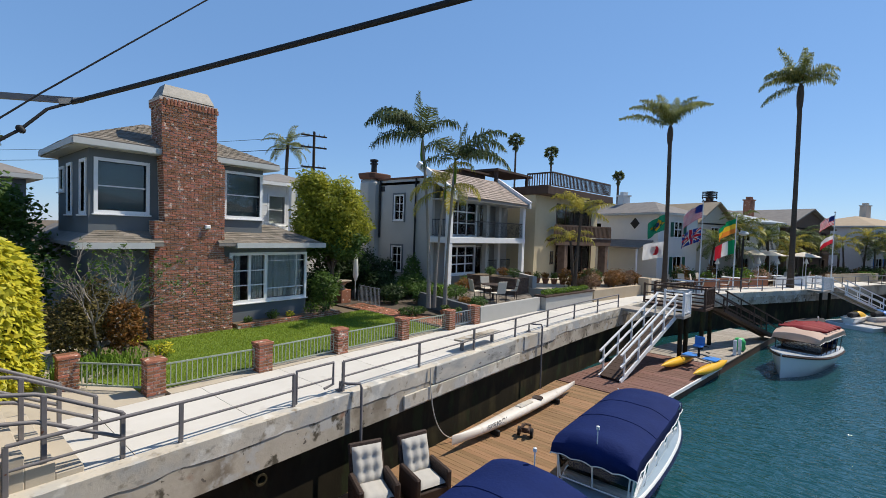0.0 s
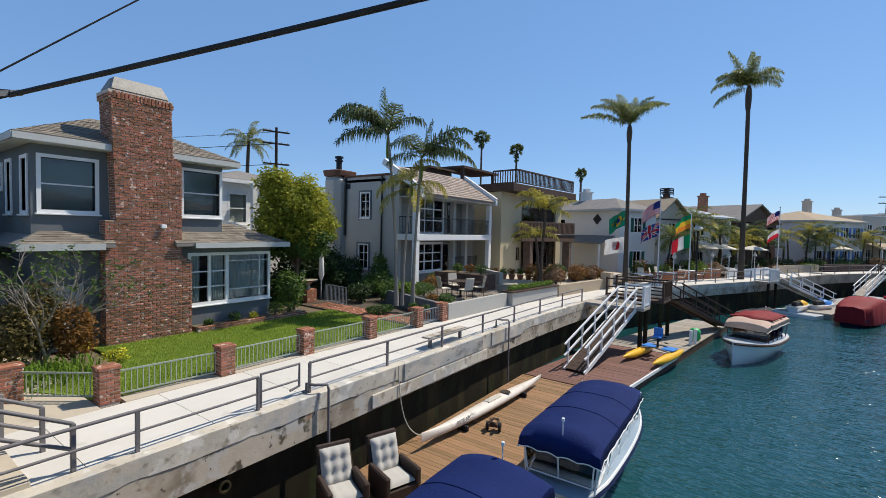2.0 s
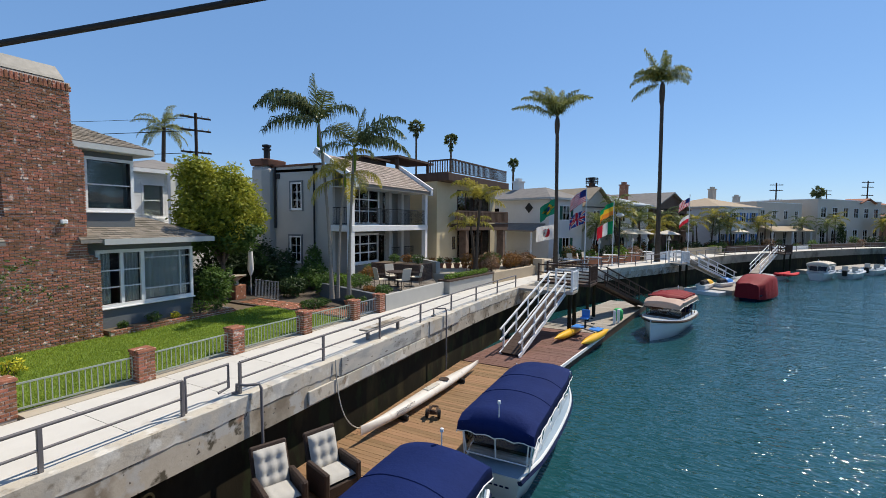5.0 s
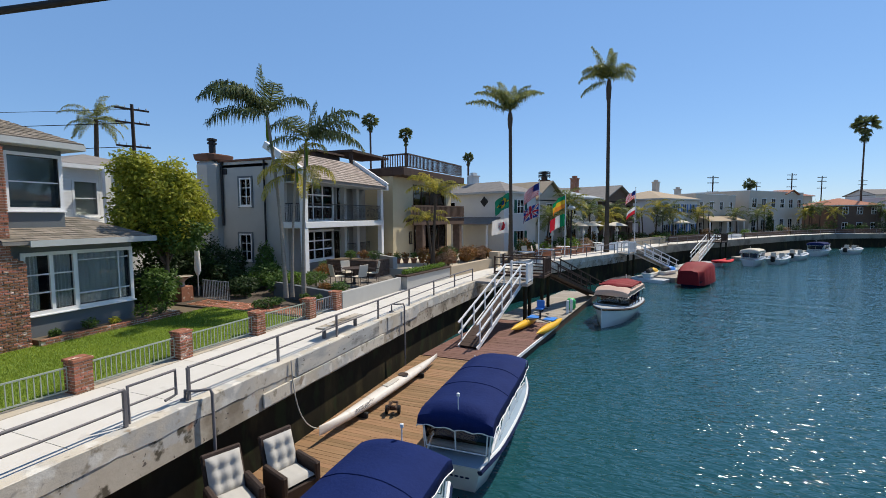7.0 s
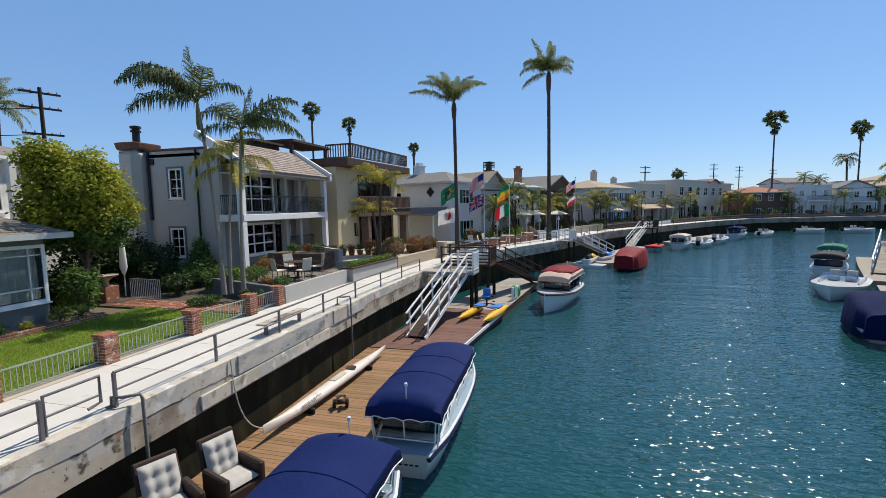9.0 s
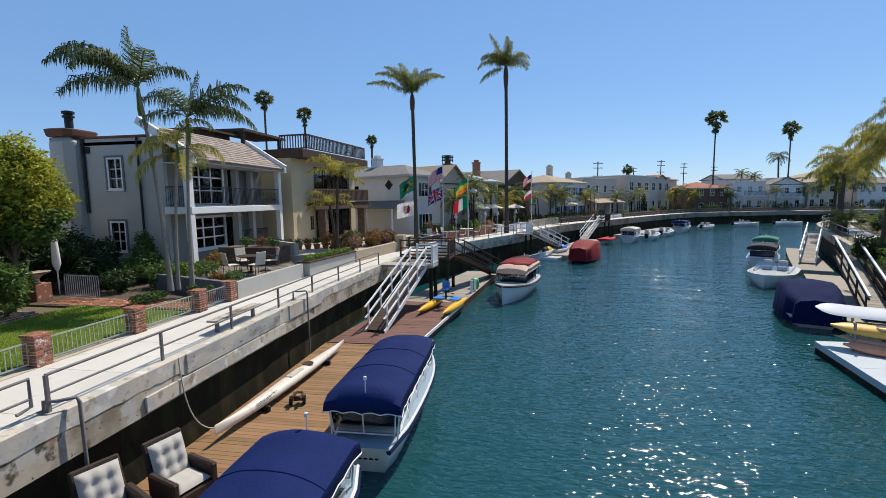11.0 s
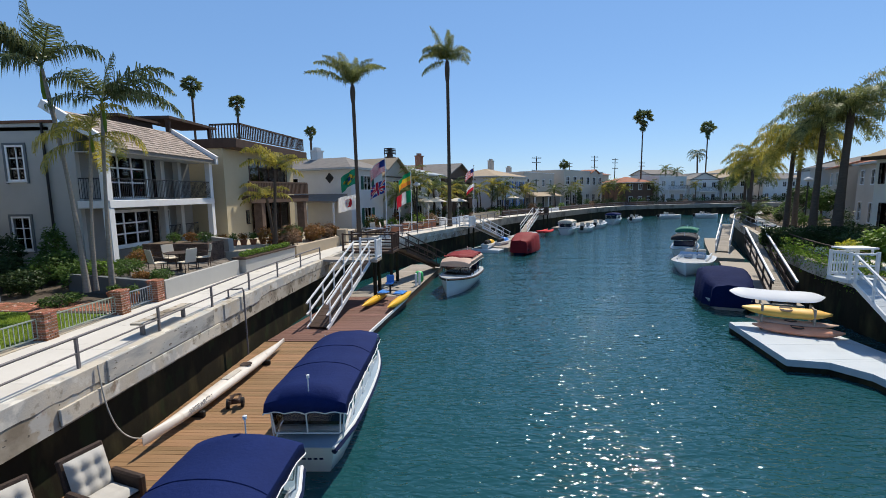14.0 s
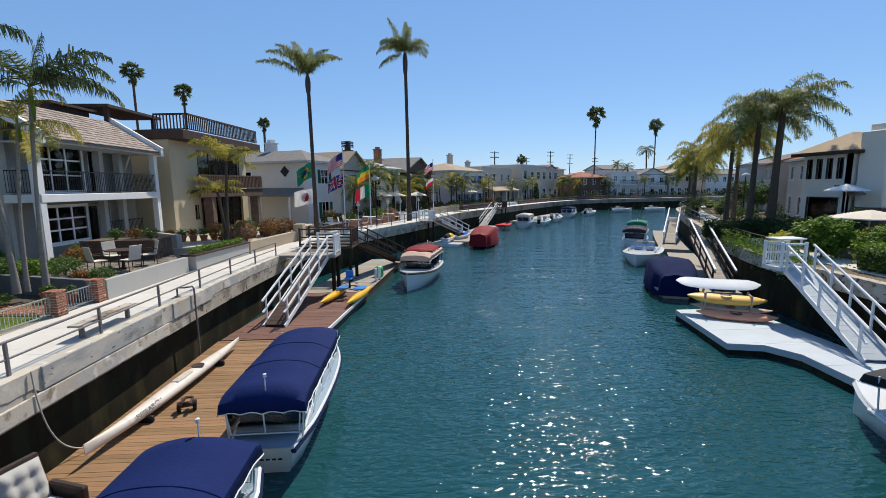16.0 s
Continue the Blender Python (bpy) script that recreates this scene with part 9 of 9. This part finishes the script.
for s_, w_, st_, h_, rf_, wm_, rm_, lab in ((46, 9, 9, 5.4, "hip", "stucco_beige", "roof_red", "beige house with clay roof behind palms"), (57, 9, 9, 5.4, "gable", "stucco_beige", "roof_red", "beige house behind the far palms"), (69, 9, 8, 5.6, "hip", "stucco_white", "roof_far", "white house behind the far palms"),
                                        (81, 9, 7, 5.6, "gable", "stucco_white", "roof_far", "white gabled house by the bend"), (93, 9, 7, 5.6, "hip", "stucco_beige", "roof_tan", "beige house by the bend"), (18, 8, 12, 5.4, "hip", "stucco_beige", "roof_far", "beige house behind the hedge")):
    far_house(RW, s_, w_, 9, st_, h_, rf_, wm_, rm_, 3, side=-1, label=lab, trim="dark_wood" if "brown" in lab else "white")


def hedge_box(x0, x1, y0, y1, z0, z1, n, mat, label, seed, size=0.12):
    ob = thing("hedge", ((x0 + x1) / 2, (y0 + y1) / 2, z0), label, "hedge", "clipped hedges")
    rnd = random.Random(seed)
    b = B()
    # dark filling body that stands in for the shade within the hedge
    core_ = B().box(x0 + 0.12, x1 - 0.12, y0 + 0.12, y1 - 0.12, z0, z1 - 0.12, 0.1)
    part("core", core_, M["leaf_dark"], ob, "solid core, inner shade put into its dark green", world_space=True)
    for _ in range(n):
        f = rnd.random()
        p = Vector((rnd.uniform(x0, x1), rnd.uniform(y0, y1), rnd.uniform(z0, z1)))
        if f < 0.4:
            p.z = z1 + rnd.uniform(-0.1, 0.08)
        elif f < 0.6:
            p.y = y0 + rnd.uniform(-0.06, 0.1)
        elif f < 0.8:
            p.x = x0 + rnd.uniform(-0.06, 0.1)
        else:
            p.x = x1 + rnd.uniform(-0.1, 0.06)
        t = Vector((rnd.uniform(-1, 1), rnd.uniform(-1, 1), rnd.uniform(-0.6, 0.8))).normalized()
        w = t.cross(Vector((rnd.uniform(-1, 1), rnd.uniform(-1, 1), rnd.uniform(-1, 1)))).normalized()
        sz = size * rnd.uniform(0.6, 1.3)
        b.add([p, p + t * sz * 0.5 + w * sz * 0.28, p + t * sz, p + t * sz * 0.5 - w * sz * 0.28], [(0, 1, 2), (0, 2, 3)])
    part("foliage", b, M[mat], ob, world_space=True)
    return ob


hedge_box(25.6, 31.5, 26.0, 27.4, 0, 1.0, 3500, "leaf_dark", "dark clipped hedge beneath the palms", 401, 0.16)
hedge_box(26.4, 31.0, 22.4, 23.6, 0, 0.9, 2600, "leaf_dark", "dark clipped hedge before the white house", 402, 0.16)
hedge_box(24.3, 25.5, 8.5, 16.4, 0, 0.95, 5000, "leaf_bright", "bright creeper-covered hedge beside the gangway", 403, 0.15)
shrub("shrub", 25.6, 19.0, 0, 1.3, 1.2, 1.0, 3500, 0.2, "leaf_bright", "billowing bright green vine", 404)
shrub("shrub", 26.6, 17.2, 0, 1.0, 1.0, 0.8, 2200, 0.18, "leaf_bright", "billowing bright green vine", 405)
shrub("shrub", 28.0, 18.2, 0, 1.7, 1.4, 0.85, 3500, 0.15, "leaf_lime", "rounded yellow-green clipped bush", 406)
shrub("shrub", 30.2, 22.0, 0, 0.6, 0.6, 1.1, 1500, 0.12, "leaf_dark", "upright dark clipped bush", 407)
shrub("shrub", 26.0, 21.6, 0, 0.7, 0.7, 0.5, 900, 0.13, "leaf_yellow", "yellow-green shrub near the walk", 408)
shrub("shrub", 27.8, 20.6, 0, 0.8, 0.8, 0.55, 900, 0.13, "leaf_rust", "brownish shrub near the walk", 409)
rnd = random.Random(76)
for i in range(30):
    q = RW.at(24 + i * 3.1, -rnd.uniform(3.2, 6.0))
    r_ = rnd.uniform(0.5, 1.1)
    shrub("garden_shrub", q.x, q.y, 0, r_, r_, r_ * rnd.uniform(0.6, 1.2), 600, 0.17, rnd.choice(("leaf_green", "leaf_dark", "leaf_bright", "leaf_dark")), "shrub in a canal front garden", 420 + i, 3, "shrub", "front garden shrubs")
parasol(31.5, 24.0, 0.0, 1.0, 3.2, "white", "open white parasol before the white house")
parasol(28.6, 19.8, 0.0, 1.6, 2.0, "canvas_cream", "low cream parasol behind the vines")
# ivy over the right sea wall and its fence
ivy = B()
for i in range(6500):
    s_ = 17.0 + 16 * rnd.random()
    q = RW.at(s_, 0.32 + rnd.uniform(-0.55, 0.1))
    z = 0.25 - abs(rnd.gauss(0, 0.38)) if rnd.random() < 0.75 else rnd.uniform(0.0, 0.75)
    t = Vector((rnd.uniform(-1, 1), rnd.uniform(-1, 1), rnd.uniform(-1, 0.4))).normalized()
    w = t.cross(Vector((rnd.uniform(-1, 1), rnd.uniform(-1, 1), rnd.uniform(-1, 1)))).normalized()
    p = Vector((q.x, q.y, z))
    sz = rnd.uniform(0.07, 0.16)
    ivy.add([p, p + t * sz * 0.5 + w * sz * 0.3, p + t * sz, p + t * sz * 0.5 - w * sz * 0.3], [(0, 1, 2), (0, 2, 3)])
solo("ivy", ivy, M["leaf_bright"], "ivy trailing over the sea wall", "ivy", kind="stuff")
sea_rail(RW, 17.5, 34, 1.6, -0.15, 0.75, mat="dark_wood", label="brown railing on the ivy-clad sea wall")
sea_rail(RW, 36, 90, 3.0, -0.15, 0.8)

# houses and trees of the streets behind
for i, (s_, st_, h_, rf_, wm_, rm_) in enumerate(((30, 24, 6.2, "hip", "stucco_beige", "roof_far"), (44, 22, 6.6, "gable", "stucco_white", "roof_tan"), (58, 24, 6.2, "flat", "stucco_beige", "roof_far"), (72, 23, 7.0, "hip", "stucco_brown", "roof_far"), (88, 24, 6.8, "gable", "stucco_white", "roof_red"),
                                                 (104, 24, 7.4, "flat", "stucco_white", "roof_far"), (122, 26, 7.6, "hip", "stucco_beige", "roof_red"), (140, 24, 7.6, "gable", "stucco_white", "roof_far"), (158, 24, 7.8, "hip", "stucco_beige", "roof_tan"), (174, 24, 7.6, "flat", "stucco_white", "roof_far"))):
    far_house(LW, s_, 10, 9, st_, h_, rf_, wm_, rm_, 3, label="house in the street behind the canal row")
for i in range(26):
    q = LW.at(26 + i * 6.3, 17 + 5 * rnd.random())
    h_ = rnd.uniform(4.5, 7.5)
    broad_tree("tree", q.x, q.y, -0.05, h_ * 0.35, h_ * 0.62, (1.8, 1.8, h_ * 0.36), 1300, 0.4, rnd.choice(("leaf_green", "leaf_dark", "leaf_green", "leaf_lime")), "leafy street tree behind the canal houses", 600 + i)
broad_tree("tree", -10.8, 1.2, -0.05, 1.8, 3.2, (1.9, 1.8, 1.7), 6000, 0.17, "leaf_green", "leafy green tree beside the grey house", 650)

# ---- dense planting before the far houses ----
rnd = random.Random(91)
for i, (s_, d_, h_) in enumerate(((41, 5.0, 3.4), (44.5, 4.6, 4.4), (46, 5.6, 3.0), (49.5, 4.8, 4.0), (52, 4.2, 3.2), (55.5, 5.2, 4.2), (58, 4.4, 3.4), (62.5, 4.8, 3.8), (66.5, 4.4, 3.2), (69, 5.0, 4.4), (76, 4.8, 3.6), (79, 5.2, 4.2), (88, 4.6, 3.6), (97, 4.8, 4.4), (109, 4.6, 4.2), (121, 4.6, 4.8), (133, 4.6, 4.4), (147, 4.6, 5.0))):
    q = LW.at(s_, d_)
    palm("small_palm", q.x, q.y, 0.0, h_, 0.12, 0.07, (gold, gold1)[i % 2], ("frond", "frond_gold", "frond_dark")[i % 3], "trunk", "garden palm before a canal house", 0.25, i * 1.3, "garden palms")
for i in range(40):
    q = LW.at(36.5 + i * 1.15, rnd.uniform(4.3, 6.0))
    r_ = rnd.uniform(0.5, 0.85)
    shrub("garden_shrub", q.x, q.y, 0, r_, r_, rnd.uniform(0.45, 0.95), 420, 0.15, rnd.choice(("leaf_green", "leaf_dark", "leaf_dark", "leaf_rust", "leaf_green")), "dense shrub in a canal front garden", 700 + i, 3, "shrub", "front garden shrubs")
# terrace clutter beside the flagpoles
for i, (x, y) in enumerate(((4.6, 41.4), (5.7, 43.0), (2.6, 36.0), (7.4, 47.4))):
    parasol(x, y, 0.0, 0.16, 2.2, "canvas_cream", "closed cream garden parasol on the terrace")
for i, (s_, d_) in enumerate(((33.5, 3.2), (35.2, 3.0), (37.8, 3.4), (40.6, 3.2), (43.0, 3.4), (46.0, 3.2), (49.5, 3.6), (53, 3.4))):
    q = LW.at(s_, d_)
    copy_thing(pc, pose(q.x, q.y, 0.0, 0, 0, 37 * i))

# moorings and planting along the bend
for i, (s_, d_) in enumerate(((150, -3.2), (161, -3.4))):
    q, t_ = LW.at(s_, d_), LW.way(s_)
    runabout(q.x, q.y, math.degrees(math.atan2(t_.y, t_.x)) - 90, 4.8, 2.0, "white open runabout moored along the bend")
for i in range(34):
    q = LW.at(100 + i * 2.5, rnd.uniform(2.5, 4.0))
    r_ = rnd.uniform(0.7, 1.3)
    shrub("garden_shrub", q.x, q.y, 0, r_, r_, r_ * rnd.uniform(0.7, 1.2), 260, 0.26, rnd.choice(("leaf_green", "leaf_dark", "leaf_dark")), "shrub before a house along the bend", 800 + i, 3, "shrub", "front garden shrubs")

for i, (s_, d_, h_) in enumerate(((30, -9.5, 4.6), (55, -7.5, 4.0), (63, -7.0, 4.2), (74, -6.5, 4.2), (86, -6.5, 4.0))):
    q = RW.at(s_, d_)
    broad_tree("tree", q.x, q.y, -0.05, h_ * 0.3, h_ * 0.55, (1.7, 1.7, h_ * 0.4), 2600, 0.26, ("leaf_dark", "leaf_green")[i % 2], "dense dark garden tree on the far bank", 850 + i)
